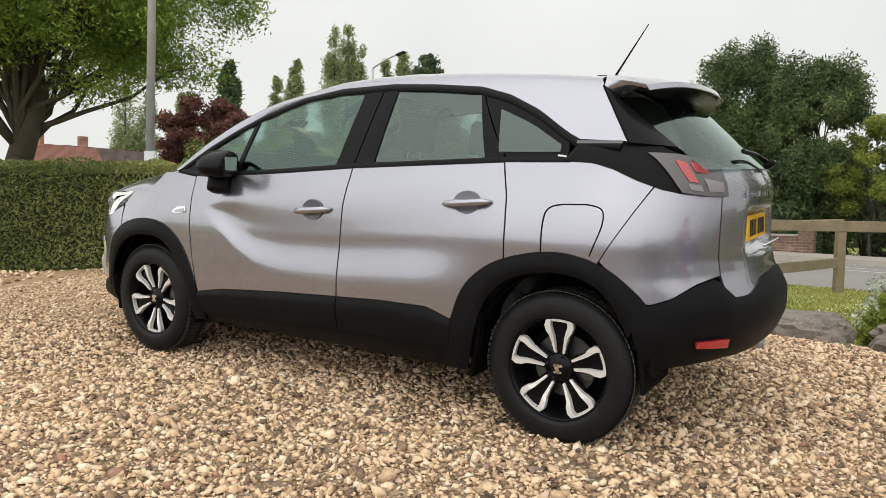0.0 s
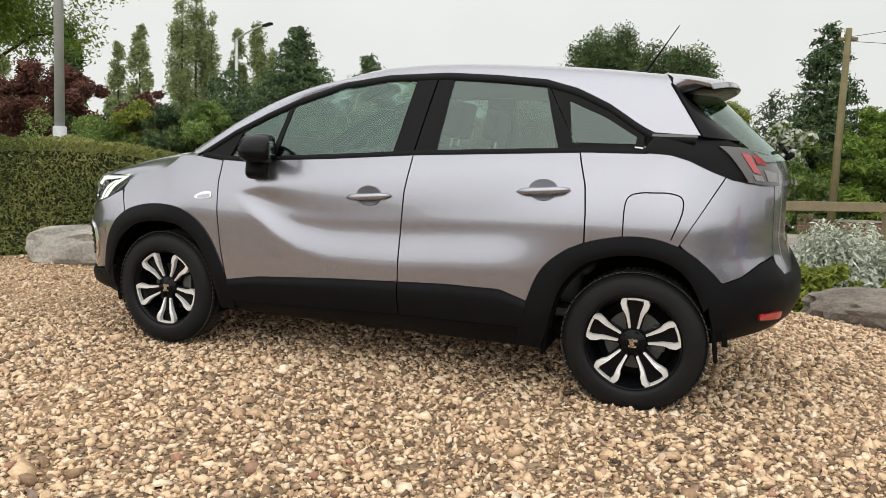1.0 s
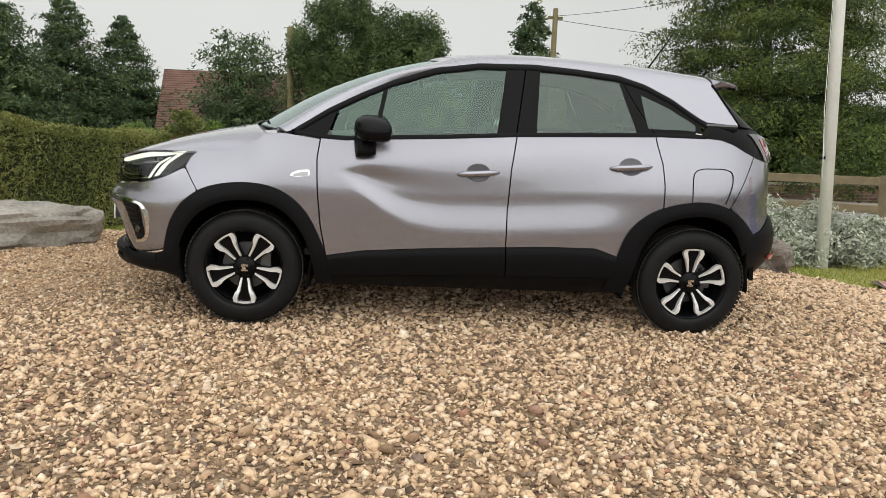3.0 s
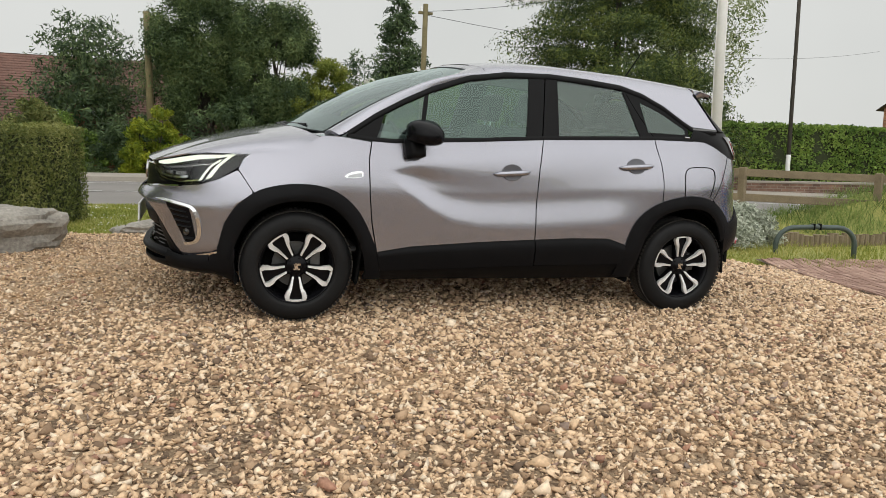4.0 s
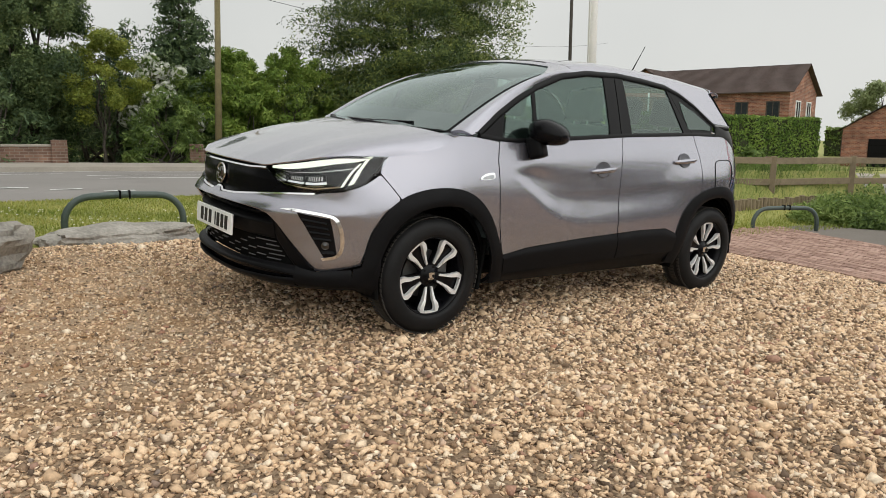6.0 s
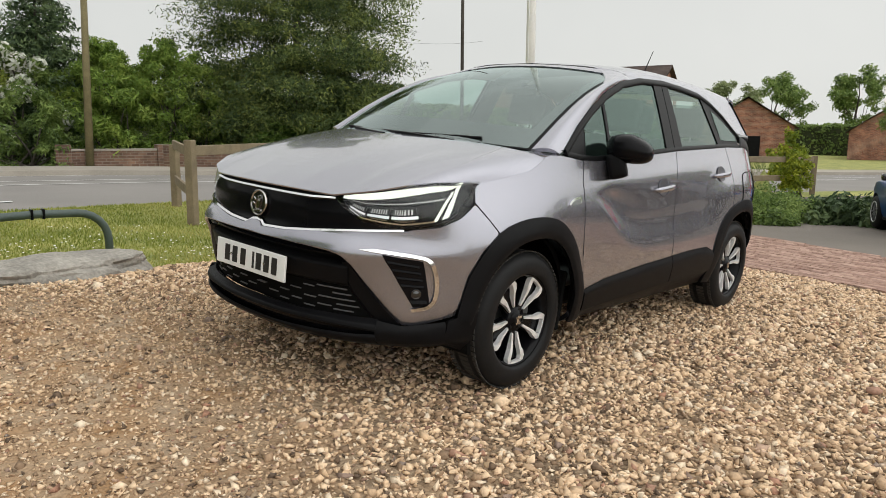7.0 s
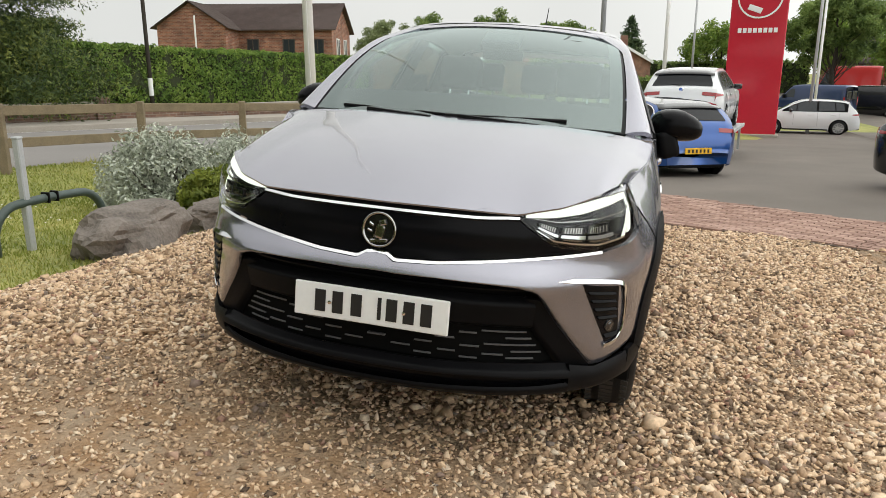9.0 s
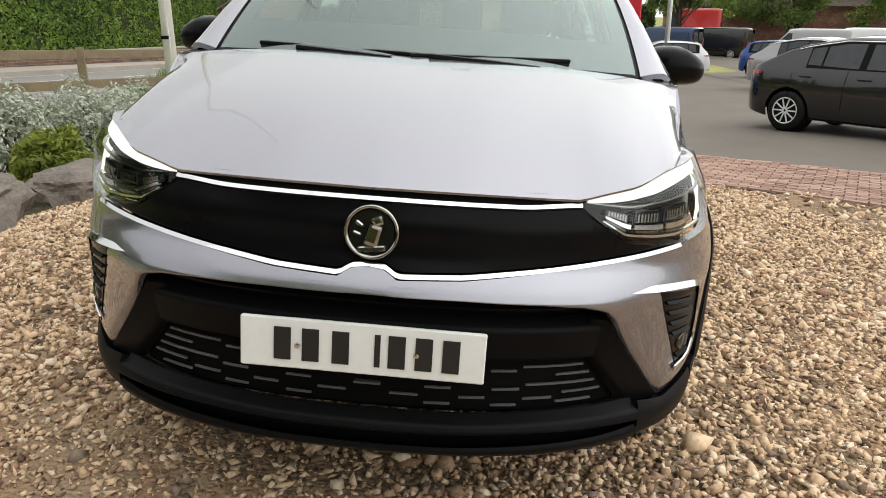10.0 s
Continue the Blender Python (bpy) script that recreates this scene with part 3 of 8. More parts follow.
L_SILVER = leaf_ramp("silver_leaf", (0.20, 0.22, 0.165), (0.40, 0.43, 0.34), (0.60, 0.62, 0.53), 0.15)
L_GOLD = leaf_ramp("golden_leaf", (0.090, 0.140, 0.012), (0.22, 0.27, 0.022), (0.42, 0.42, 0.035), 0.35)
L_GRASS = leaf_ramp("grass_blade", (0.12, 0.17, 0.025), (0.25, 0.28, 0.05), (0.46, 0.42, 0.15), 0.4, 0.7)
L_LIME = leaf_ramp("laburnum_leaf", (0.09, 0.12, 0.02), (0.20, 0.24, 0.04), (0.36, 0.38, 0.07), 0.4)
# near-black green: the shade inside a hedge, put into the core's colour
M_HEDGESHADE = mat("shaded_hedge_twigs", (0.030, 0.038, 0.014), 1.0, vary=0.4, scale=5, fine=40)
L_BLOSSOM = leaf_ramp("white_blossom", (0.450, 0.470, 0.380), (0.620, 0.630, 0.550), (0.750, 0.750, 0.680), 0.2)


def limb(p0, p1, r0, r1, rng, wob=0.06, n=6):
    p0, p1 = Vector(p0), Vector(p1)
    d = (p1 - p0).length
    pts = [p0.lerp(p1, i / (n - 1)) + (Vector(rng.normal(size=3)) * wob * d * 0.5 if 0 < i < n - 1 else Vector()) for i in range(n)]
    return tube_bm(pts, r0, 7, True, r1)


def blobs_points(rng, blobs, n, shell=0.55, flat=1.0):
    """Points spread in a set of soft clumps (x, y, z, r), thicker towards their skin, and outward normals."""
    b = np.asarray(blobs, float)
    w = b[:, 3] ** 2
    k = rng.choice(len(b), n, p=w / w.sum())
    d = rng.normal(size=(n, 3))
    d /= np.linalg.norm(d, axis=1)[:, None]
    r = (shell + (1 - shell) * rng.random(n)) * rng.uniform(0.85, 1.12, n)
    p = b[k, :3] + d * (b[k, 3] * r)[:, None] * np.array([1, 1, flat])
    return p, d


def tree_broad(name, x, y, h, crown_r, trunk_h, trunk_r, leafmat, label, seed, n=9000, leaf=0.22, clumps=42, base_z=None, lift=0.0, gap=0.3, squash=0.8):
    rng = np.random.default_rng(seed)
    z0 = gz(x, y) - 0.05 if base_z is None else base_z
    t = thing(name, pose(x, y, z0), label, "tree")
    top = Vector((rng.normal() * 0.2, rng.normal() * 0.2, h * 0.8))
    bms = [limb((0, 0, 0), (0, 0, trunk_h), trunk_r * 1.25, trunk_r * 0.85, rng, 0.03), limb((0, 0, trunk_h * 0.98), top, trunk_r * 0.85, trunk_r * 0.12, rng, 0.05)]
    ctr = Vector((0, 0, trunk_h + (h - trunk_h) * 0.52))
    blobs = []
    for i in range(clumps):
        a, e = rng.uniform(0, 6.283), math.asin(rng.uniform(-0.75, 1))
        rr = crown_r * rng.uniform(0.35, 0.95)
        p = ctr + Vector((math.cos(a) * math.cos(e) * rr, math.sin(a) * math.cos(e) * rr, math.sin(e) * (h - trunk_h) * 0.47 * rng.uniform(0.6, 1)))
        blobs.append((*p, crown_r * rng.uniform(0.13, gap)))
        if i % 4 == 0:
            s = trunk_h * rng.uniform(0.9, 1.0) + (h - trunk_h) * 0.25 * rng.random()
            bms.append(limb((0, 0, s), p, trunk_r * 0.24, trunk_r * 0.04, rng, 0.08))
    part("trunk", join_bm(*bms), M_BARK, t, "dark ridged bark", True)
    pts, nor = blobs_points(rng, blobs, int(n * 1.9), 0.35, squash)
    leaf_cloud("crown", pts, leaf * 0.66, leafmat, t, rng, normals=nor * 0.5 + np.array([0, 0, 0.4]), single=True)
    return t


def tree_cone(name, x, y, h, r, leafmat, label, seed, n=9000, leaf=0.2, power=0.8, base=0.04, base_z=None, ragged=0.25, droop=0.3, slim=1.2, spray=0.16):
    """A conifer: tiers of boughs that droop, wide below, narrow at the tip."""
    rng = np.random.default_rng(seed)
    z0 = gz(x, y) - 0.05 if base_z is None else base_z
    t = thing(name, pose(x, y, z0), label, "tree")
    part("trunk", limb((0, 0, 0), (0, 0, h * 0.96), 0.022 * h, 0.01, rng, 0.005), M_BARK, t, "dark bark", True)
    nb = 420
    pts, nor = [], []
    f = (1 - rng.random(nb) ** 0.75)
    ang = rng.uniform(0, 6.283, nb)
    for k in range(nb):
        zz = h * (base + (1 - base) * f[k])
        rad = r * (1 - f[k]) ** power * rng.uniform(1 - ragged, 1 + ragged) + 0.12
        m = int(1.9 * n / nb * (0.35 + 1.3 * (1 - f[k])))
        # sprays: flat uneven clumps strung along the bough
        nc = 7
        cs = 0.25 + 0.75 * rng.random(nc) ** 0.7
        pick = rng.integers(0, nc, m)
        d = rng.normal(size=(m, 3))
        d *= (rng.random(m) ** (1 / 3) / np.linalg.norm(d, axis=1))[:, None]
        w = spray * rad + 0.12
        side = rng.normal(size=nc) * w * 0.7
        px = cs[pick] * rad
        s = cs[pick]
        off = d * np.array([w * 1.2, w, w * 0.55])
        off[:, 1] += side[pick]
        zz_ = zz - droop * px * s * 0.6 + 0.15 * px
        c, sn = math.cos(ang[k]), math.sin(ang[k])
        pts.append(np.stack([(px + off[:, 0]) * c - off[:, 1] * sn, (px + off[:, 0]) * sn + off[:, 1] * c, zz_ + off[:, 2]], 1))
        nor.append(np.tile([c * 0.6, sn * 0.6, 0.6], (m, 1)))
    leaf_cloud("crown", np.concatenate(pts), leaf * 0.62, leafmat, t, rng, normals=np.concatenate(nor), aspect=slim, droop=0.4, single=True)
    return t


def tree_column(name, x, y, h, r, leafmat, label, seed, n=5000, leaf=0.4, base_z=None, low=0.08):
    rng = np.random.default_rng(seed)
    z0 = gz(x, y) - 0.05 if base_z is None else base_z
    t = thing(name, pose(x, y, z0), label, "tree")
    part("trunk", limb((0, 0, 0), (0, 0, h * 0.95), 0.015 * h, 0.02, rng, 0.004), M_BARK, t, "pale bark", True)
    blobs = []
    for k in range(46):
        f = rng.random()
        rad = r * (math.sin(math.pi * min(1, f * 0.85 + 0.12)) ** 0.6) * (1 - 0.3 * f)
        a = rng.uniform(0, 6.283)
        blobs.append((math.cos(a) * rad * 0.55, math.sin(a) * rad * 0.55, h * (low + (1 - low) * f) * 0.97, 0.18 * r + rad * rng.uniform(0.25, 0.5)))
    pts, nor = blobs_points(rng, blobs, int(n * 1.9), 0.3, 1.7)
    leaf_cloud("crown", pts, leaf * 0.6, leafmat, t, rng, normals=nor * 0.4 + np.array([0, 0, 0.5]), aspect=1.4, single=True)
    return t


def shrub(name, x, y, sx, sy, h, leafmat, label, seed, n=3000, leaf=0.06, category="shrub", rot=0.0, core=True, clumps=30, aspect=1.4, extra=None):
    """A mound of leafy clumps round short woody stems."""
    rng = np.random.default_rng(seed)
    t = thing(name, pose(x, y, gz(x, y) - 0.03, 0, 0, rot), label, category)
    blobs = []
    for k in range(clumps):
        a, q = rng.uniform(0, 6.283), math.sqrt(rng.random())
        px, py = math.cos(a) * q, math.sin(a) * q
        top = h * (1 - 0.55 * q * q) * rng.uniform(0.75, 1.05)
        rr = min(sx, sy) * rng.uniform(0.16, 0.3)
        blobs.append((px * (sx - rr), py * (sy - rr), max(rr * 0.6, top - rr * 0.8), rr))
        if rng.random() < 0.7:
            blobs.append((px * (sx - rr), py * (sy - rr), max(rr * 0.5, (top - rr) * 0.45), rr))
        if leaf > 0.08 and k % 2:
            blobs.append((px * (sx - rr), py * (sy - rr), rr * 0.45, rr))
    stems = [limb((rng.normal() * sx * 0.15, rng.normal() * sy * 0.15, 0), b[:3], 0.02 + 0.01 * h, 0.006, rng, 0.05, 4) for b in blobs[::5]]
    part("stem", join_bm(*stems), M_BARK, t, "", True)
    far_off = leaf > 0.08
    pts, nor = blobs_points(rng, blobs, int(n * 1.8) if far_off else n, 0.55, 0.9)
    pts[:, 2] = np.maximum(pts[:, 2], 0.02)
    leaf_cloud("foliage", pts, leaf * 0.66 if far_off else leaf, leafmat, t, rng, normals=nor * 0.9 + np.array([0, 0, 0.5]), aspect=aspect, single=far_off)
    if extra:
        p2, n2 = blobs_points(rng, [(b[0], b[1], b[2], b[3] * 1.04) for b in blobs[::2]], n // 2, 0.9, 0.95)
        leaf_cloud("blossom", p2, leaf * 0.8, extra, t, rng, normals=n2)
    return t


def hedge(name, line, thick, h, leafmat, label, seed, n, leaf, top_wave=0.05, core_mat=None, fine_leaf=False):
    """A clipped hedge along a line of (x, y) of its front foot: a solid core coloured as its inner shade and a skin of
    leaves.
    """
    rng = np.random.default_rng(seed)
    t = thing(name, pose(0, 0, 0), label, "hedge")
    L = [Vector((*p, 0)) for p in line]
    seg = [(b - a).length for a, b in zip(L, L[1:])]
    tot = sum(seg)

    def at(s):
        for a, b, d in zip(L, L[1:], seg):
            if s <= d or b is L[-1]:
                u = (b - a).normalized()
                return a + u * s, Vector((-u.y, u.x, 0))
            s -= d
    side = 1.0
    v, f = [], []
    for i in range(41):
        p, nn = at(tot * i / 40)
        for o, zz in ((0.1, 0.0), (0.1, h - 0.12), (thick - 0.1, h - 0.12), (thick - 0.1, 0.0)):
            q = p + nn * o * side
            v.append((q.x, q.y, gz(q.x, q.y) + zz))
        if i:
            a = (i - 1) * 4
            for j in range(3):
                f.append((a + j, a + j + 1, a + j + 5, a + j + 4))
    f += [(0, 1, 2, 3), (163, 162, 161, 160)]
    part_me("shaded_core", mesh_from("shaded_core", v, f, core_mat or M_HEDGESHADE), None, t)
    pts, nor = [], []
    area_f, area_t, area_e = tot * h, tot * thick, thick * h
    allA = 2 * area_f + area_t + 2 * area_e
    for _ in range(n):
        q = rng.random() * allA
        s, zz = rng.random() * tot, rng.random() * h
        if q < area_f:
            o, nv = 0.0, (0, -1)
        elif q < 2 * area_f:
            o, nv = thick, (0, 1)
        elif q < 2 * area_f + area_t:
            o, zz, nv = rng.random() * thick, h, (1, 0)
        else:
            s, o, nv = (0.0 if rng.random() < 0.5 else tot), rng.random() * thick, (2, 0)
        p, nn = at(s)
        dep = abs(rng.normal()) * 0.05
        bump = top_wave * (noise.noise((s * 1.3, o * 2, zz * 1.7)) + 0.6 * noise.noise((s * 4, o * 4, zz * 4)))
        if nv[0] == 1:
            pz, nr = zz - dep + bump, Vector((0, 0, 1))
        elif nv[0] == 2:
            sg = -1 if s == 0 else 1
            nr = Vector((nn.y, -nn.x, 0)) * sg
            p, pz = p + nr * (bump - dep), zz
        else:
            nr = nn * nv[1]
            o, pz = o + nv[1] * (bump - dep), zz
        q3 = p + nn * o
        pts.append((q3.x, q3.y, gz(q3.x, q3.y) + pz))
        nor.append(nr[:])
    leaf_cloud("leaves", pts, leaf, leafmat, t, rng, kind="stuff", normals=np.array(nor) * 0.9, aspect=1.15 if fine_leaf else 1.0, single=fine_leaf)
    return t

# ---------------------------------------------------------------- boulders, hoops, poles, fence
def boulder(x, y, sx, sy, sz, rot, material, label, seed, sink=0.08):
    bm = bmesh.new()
    bmesh.ops.create_icosphere(bm, subdivisions=4, radius=1)
    o = Vector((seed * 7.3, seed * 3.1, 0))
    for v in bm.verts:
        p = v.co.copy()
        q = Vector([math.copysign(abs(c) ** 0.72, c) for c in p])
        facet = noise.cell(q * 1.7 + o) * 0.22
        k = 1 + 0.16 * noise.noise(q * 1.3 + o) + 0.07 * noise.noise(q * 3.7 + o) + 0.03 * noise.noise(q * 9 + o) + facet * 0.4
        v.co = Vector((q.x * sx, q.y * sy, q.z * sz)) * k
    me = bpy.data.meshes.new("boulder")
    bm.to_mesh(me)
    bm.free()
    me.materials.append(material)
    ob = new("boulder", me)
    ob.matrix_world = pose(x, y, gz(x, y) + sz * 0.75 - sink, 0, 0, rot)
    return tagged(ob, label, "boulder", "boulders along the gravel edge")


boulder(4.95, -1.32, 0.78, 0.40, 0.24, 27, M_ROCK, "pale limestone boulder at the foot of the hedge", 1)
boulder(3.35, -2.62, 0.62, 0.36, 0.15, 12, M_ROCK, "flat grey limestone slab at the gravel edge", 2)
boulder(0.55, -3.25, 0.62, 0.36, 0.24, 15, M_DARKROCK, "dark brown boulder beside the silvery shrub", 3)
boulder(-0.55, -3.05, 0.42, 0.30, 0.20, -10, M_DARKROCK, "brown boulder beside the silvery shrub", 4)
boulder(-1.70, -2.20, 0.60, 0.38, 0.22, -25, M_DARKROCK, "long flat grey boulder behind the car", 5)


def hoop(x0, y0, x1, y1, h=0.42):
    d = math.hypot(x1 - x0, y1 - y0)
    t = thing("hoop_barrier", pose(x0, y0, min(gz(x0, y0), gz(x1, y1)), 0, 0, math.degrees(math.atan2(y1 - y0, x1 - x0))),
              "low green-grey painted steel tube hoop barrier set in grass", "barrier", "hoop barriers along the verge")
    r = 0.26
    pts = [(0, 0, -0.15), (0, 0, h - r)]
    pts += [(r - r * math.cos(a), 0, h - r + r * math.sin(a)) for a in [i * math.pi / 12 for i in range(1, 6)]]
    pts += [(r, 0, h), (d / 2, 0, h + 0.01), (d - r, 0, h)]
    pts += [(d - r + r * math.sin(a), 0, h - r + r * math.cos(a)) for a in [i * math.pi / 12 for i in range(1, 6)]]
    pts += [(d, 0, h - r), (d, 0, -0.15)]
    part("tube", tube_bm(pts, 0.036, 12), M_TUBE, t, "", True)
    for k in (0.46, 0.54):
        part("bracket", box_bm((0.02, 0.085, 0.09), pose(d * k, 0, h + 0.012), 0.004), M_SATIN, t, "rusty bracket")
    return t


hoop(3.5, -4.25, 2.35, -4.1)
hoop(1.15, -4.05, 0.0, -4.0)
hoop(-4.6, -3.35, -5.72, -3.05)
hoop(-6.88, -2.63, -7.95, -2.05)

bol = thing("bollard", pose(0.82, -4.04, gz(0.82, -4.04)), "plain grey galvanised steel post in the grass", "bollard")
part("post", box_bm((0.06, 0.06, 1.0), pose(0, 0, 0.40), 0.008), M_STEEL, bol)
part("cap", box_bm((0.066, 0.066, 0.02), pose(0, 0, 0.905), 0.006), M_STEEL, bol)

# street lamp behind the hedge
def street_lamp(x, y, h, r, material, label, arm=0.0, rot=0.0, r2=None):
    t = thing("street_lamp", pose(x, y, gz(x, y), 0, 0, rot), label, "street lamp")
    part("column", tube_bm([(0, 0, -0.2), (0, 0, 1.3)], r * 1.35, 14), material, t, "", True)
    part("shaft", tube_bm([(0, 0, 1.3), (0, 0, h)], r, 14, True, r2 or r * 0.7), material, t, "", True)
    if arm:
        pts = [(0, 0, h - 0.02)] + [(arm * k / 6, 0, h + 0.35 * math.sin(k / 6 * 1.4)) for k in range(1, 7)]
        part("arm", tube_bm(pts, r * 0.5, 8), material, t, "", True)
        head = box_bm((0.6, 0.2, 0.1), pose(arm + 0.25, 0, h + 0.33, 0, -4, 0), 0.03, 2)
        part("lantern", head, M_SATIN, t)
    return t


street_lamp(6.44, -1.99, 8.0, 0.052, M_STEEL, "grey galvanised steel lamp column rising behind the hedge", 1.2, 100)
street_lamp(-13.2, -0.25, 9.0, 0.068, M_STEEL, "grey steel lighting column beside the car park", 1.0, 160)
street_lamp(21.5, -26.0, 8.3, 0.09, M_STEEL, "slim grey street lamp with a curved arm", 2.2, 160)

flag = thing("flag_pole", pose(-3.65, -3.56, gz(-3.65, -3.56), 0, 0.6, 0), "tall white-painted tapered flag pole with a halyard", "flag pole")
part("pole", tube_bm([(0, 0, -0.3), (0, 0, 9.0)], 0.075, 18, True, 0.05), M_WHITEPAINT, flag, "", True)
part("halyard", tube_bm([(0.10, 0.06, 1.1), (0.13, 0.05, 1.9), (0.09, 0.03, 5.0), (0.07, 0.0, 8.9)], 0.004, 5), M_WHITE, flag, "thin white rope")
part("cleat", box_bm((0.03, 0.10, 0.04), pose(0.085, 0.0, 1.35), 0.006), M_SATIN, flag, "small dark cleat")


def plain_pole(name, x, y, h, r, material, label, lean=0.0, cat="pole", band=False):
    t = thing(name, pose(x, y, gz(x, y), 0, lean, 0), label, cat)
    part("pole", tube_bm([(0, 0, -0.3), (0, 0, h)], r, 12, True, r * 0.7), material, t, "", True)
    if band:
        part("warning_band", lathe_bm([(r * 1.02 + 0.003, 0.85), (r * 1.02 + 0.003, 1.42)], 14, "Z"), M_WHITE, t, "white band")
    return t


plain_pole("utility_pole", -15.5, -14.93, 11.0, 0.070, M_DARKPOLE, "tall dark slim utility pole with a pale band", 0.4, "pole", True)
tp = plain_pole("telegraph_pole", -3.8, -19.5, 6.15, 0.12, M_POLEWOOD, "brown timber telegraph pole with cables", -1.7, "telegraph pole")
part("crossbar", box_bm((0.5, 0.09, 0.09), pose(0.0, 0, 5.85), 0.01), M_POLEWOOD, tp)
part("insulator", tube_bm([(0.15, 0, 5.9), (0.15, 0, 6.05)], 0.04, 8), M_WHITE, tp)
plain_pole("telegraph_pole", 5.15, -22.6, 5.65, 0.15, M_POLEWOOD, "dark timber telegraph pole in front of the conifers", 0, "telegraph pole")


def cable(a, b, sag):
    a, b = Vector(a), Vector(b)
    pts = [a.lerp(b, i / 16) - Vector((0, 0, sag * 4 * (i / 16) * (1 - i / 16))) for i in range(17)]
    ob = new("overhead_cable", bpy.data.meshes.new("overhead_cable"))
    bm = tube_bm(pts, 0.009, 4, False)
    bm.to_mesh(ob.data)
    bm.free()
    ob.data.materials.append(M_SATIN)
    return tagged(ob, "thin dark overhead cable between poles", "cable")


cable((-3.9, -19.5, gz(-3.8, -19.5) + 5.9), (-15.5, -15, gz(-15.5, -15) + 8.4), 0.5)
cable((-3.9, -19.5, gz(-3.8, -19.5) + 5.8), (-38, -32, 8.0), 0.9)

# timber post and rail fence by the road
FP = [(-0.59, -8.35), (0.18, -6.46), (-2.85, -8.05), (-4.8, -7.19), (-6.39, -6.25), (-8.4, -5.1), (-10.4, -4.2), (-12.6, -3.5), (-15, -2.6)]
fence = thing("timber_fence", pose(0, 0, 0), "weathered brown timber post and rail fence along the road", "fence")


def fence_post(x, y, h=1.02, sink=0.3):
    part("post", box_bm((0.12, 0.12, h + sink), pose(x, y, gz_flat(x, y) + (h - sink) / 2, 0, 0, 25), 0.008), M_WOOD, fence)


def fence_rail(a, b, zoff, hgt=0.14):
    A, B = Vector((a[0], a[1], gz_flat(*a) + zoff)), Vector((b[0], b[1], gz_flat(*b) + zoff))
    d = B - A
    m = Matrix.Translation((A + B) / 2) @ d.to_track_quat("X", "Z").to_matrix().to_4x4()
    part("rail", box_bm((d.length + 0.1, 0.045, hgt), m, 0.006), M_WOOD, fence)


for i, p in enumerate(FP):
    fence_post(*p, 1.15 if i == 1 else 0.98)
fence_rail(FP[0], FP[1], 0.98)
fence_rail(FP[0], FP[1], 0.42)
fence_rail((FP[1][0], FP[1][1]), FP[2], 1.0)
for a, b in zip(FP[2:], FP[3:]):
    fence_rail(a, b, 0.88)
    fence_rail(a, b, 0.42)

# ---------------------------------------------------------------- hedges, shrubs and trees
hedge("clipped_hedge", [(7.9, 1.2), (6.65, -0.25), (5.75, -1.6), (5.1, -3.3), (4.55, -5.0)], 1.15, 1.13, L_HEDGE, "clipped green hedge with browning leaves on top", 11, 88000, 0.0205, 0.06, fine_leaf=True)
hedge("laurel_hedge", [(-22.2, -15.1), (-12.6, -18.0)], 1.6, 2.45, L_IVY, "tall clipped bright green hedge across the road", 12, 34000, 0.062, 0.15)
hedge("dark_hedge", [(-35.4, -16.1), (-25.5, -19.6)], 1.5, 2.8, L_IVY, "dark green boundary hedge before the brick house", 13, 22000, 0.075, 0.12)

for k, (x, y, sx, sy, h) in enumerate([(-1.75, -4.65, 0.95, 0.85, 1.0), (-2.8, -4.1, 1.0, 0.85, 1.0), (-3.9, -4.1, 1.0, 0.8, 0.9), (-4.8, -4.3, 0.7, 0.6, 0.7)]):
    shrub("silver_shrub", x, y, sx, sy, h, L_SILVER, "rounded grey-leaved shrub with felted silvery foliage", 20 + k, 15000, 0.021, "shrub", clumps=64)
shrub("golden_shrub", -1.40, -3.75, 0.50, 0.42, 0.60, L_LIME, "low yellow-green shrub among the silvery bushes", 25, 4200, 0.030)
shrub("golden_shrub", -2.05, -3.45, 0.50, 0.40, 0.52, L_GOLD, "low yellow and green shrub beside the boulder", 26, 2800, 0.028)
shrub("round_shrub", -11.4, -5.3, 0.55, 0.55, 1.15, L_MID, "rounded green shrub by the fence", 27, 2500, 0.05)
shrub("golden_shrub", -14.1, -2.75, 0.55, 0.5, 1.25, L_GOLD, "rounded yellow-leaved shrub beside the fence", 31, 3000, 0.035)
shrub("golden_shrub", -21.5, -5.2, 0.9, 0.8, 1.9, L_GOLD, "clipped golden shrub in a front garden", 32, 3000, 0.06)
shrub("spreading_shrub", -10.9, -2.5, 1.9, 1.3, 0.85, L_MID, "low spreading dark green juniper on the verge", 28, 17000, 0.034, clumps=44)
shrub("spreading_shrub", -12.0, -1.2, 1.4, 1.1, 0.8, L_DARK, "low dark green shrub beside the car park", 29, 5000, 0.055)
shrub("golden_shrub", 10.2, -20.0, 0.75, 0.65, 1.95, L_GOLD, "bright yellow-green rounded shrub across the road", 30, 6000, 0.085)
shrub("golden_shrub", 4.8, -20.9, 1.3, 1.0, 2.4, L_GOLD, "bright yellow-green rounded shrub before the telegraph pole", 34, 8000, 0.085)
shrub("twiggy_shrub", 8.3, -19.6, 1.5, 1.0, 2.35, L_HEDGE, "olive-brown twiggy shrub across the road", 33, 9000, 0.085, clumps=44)

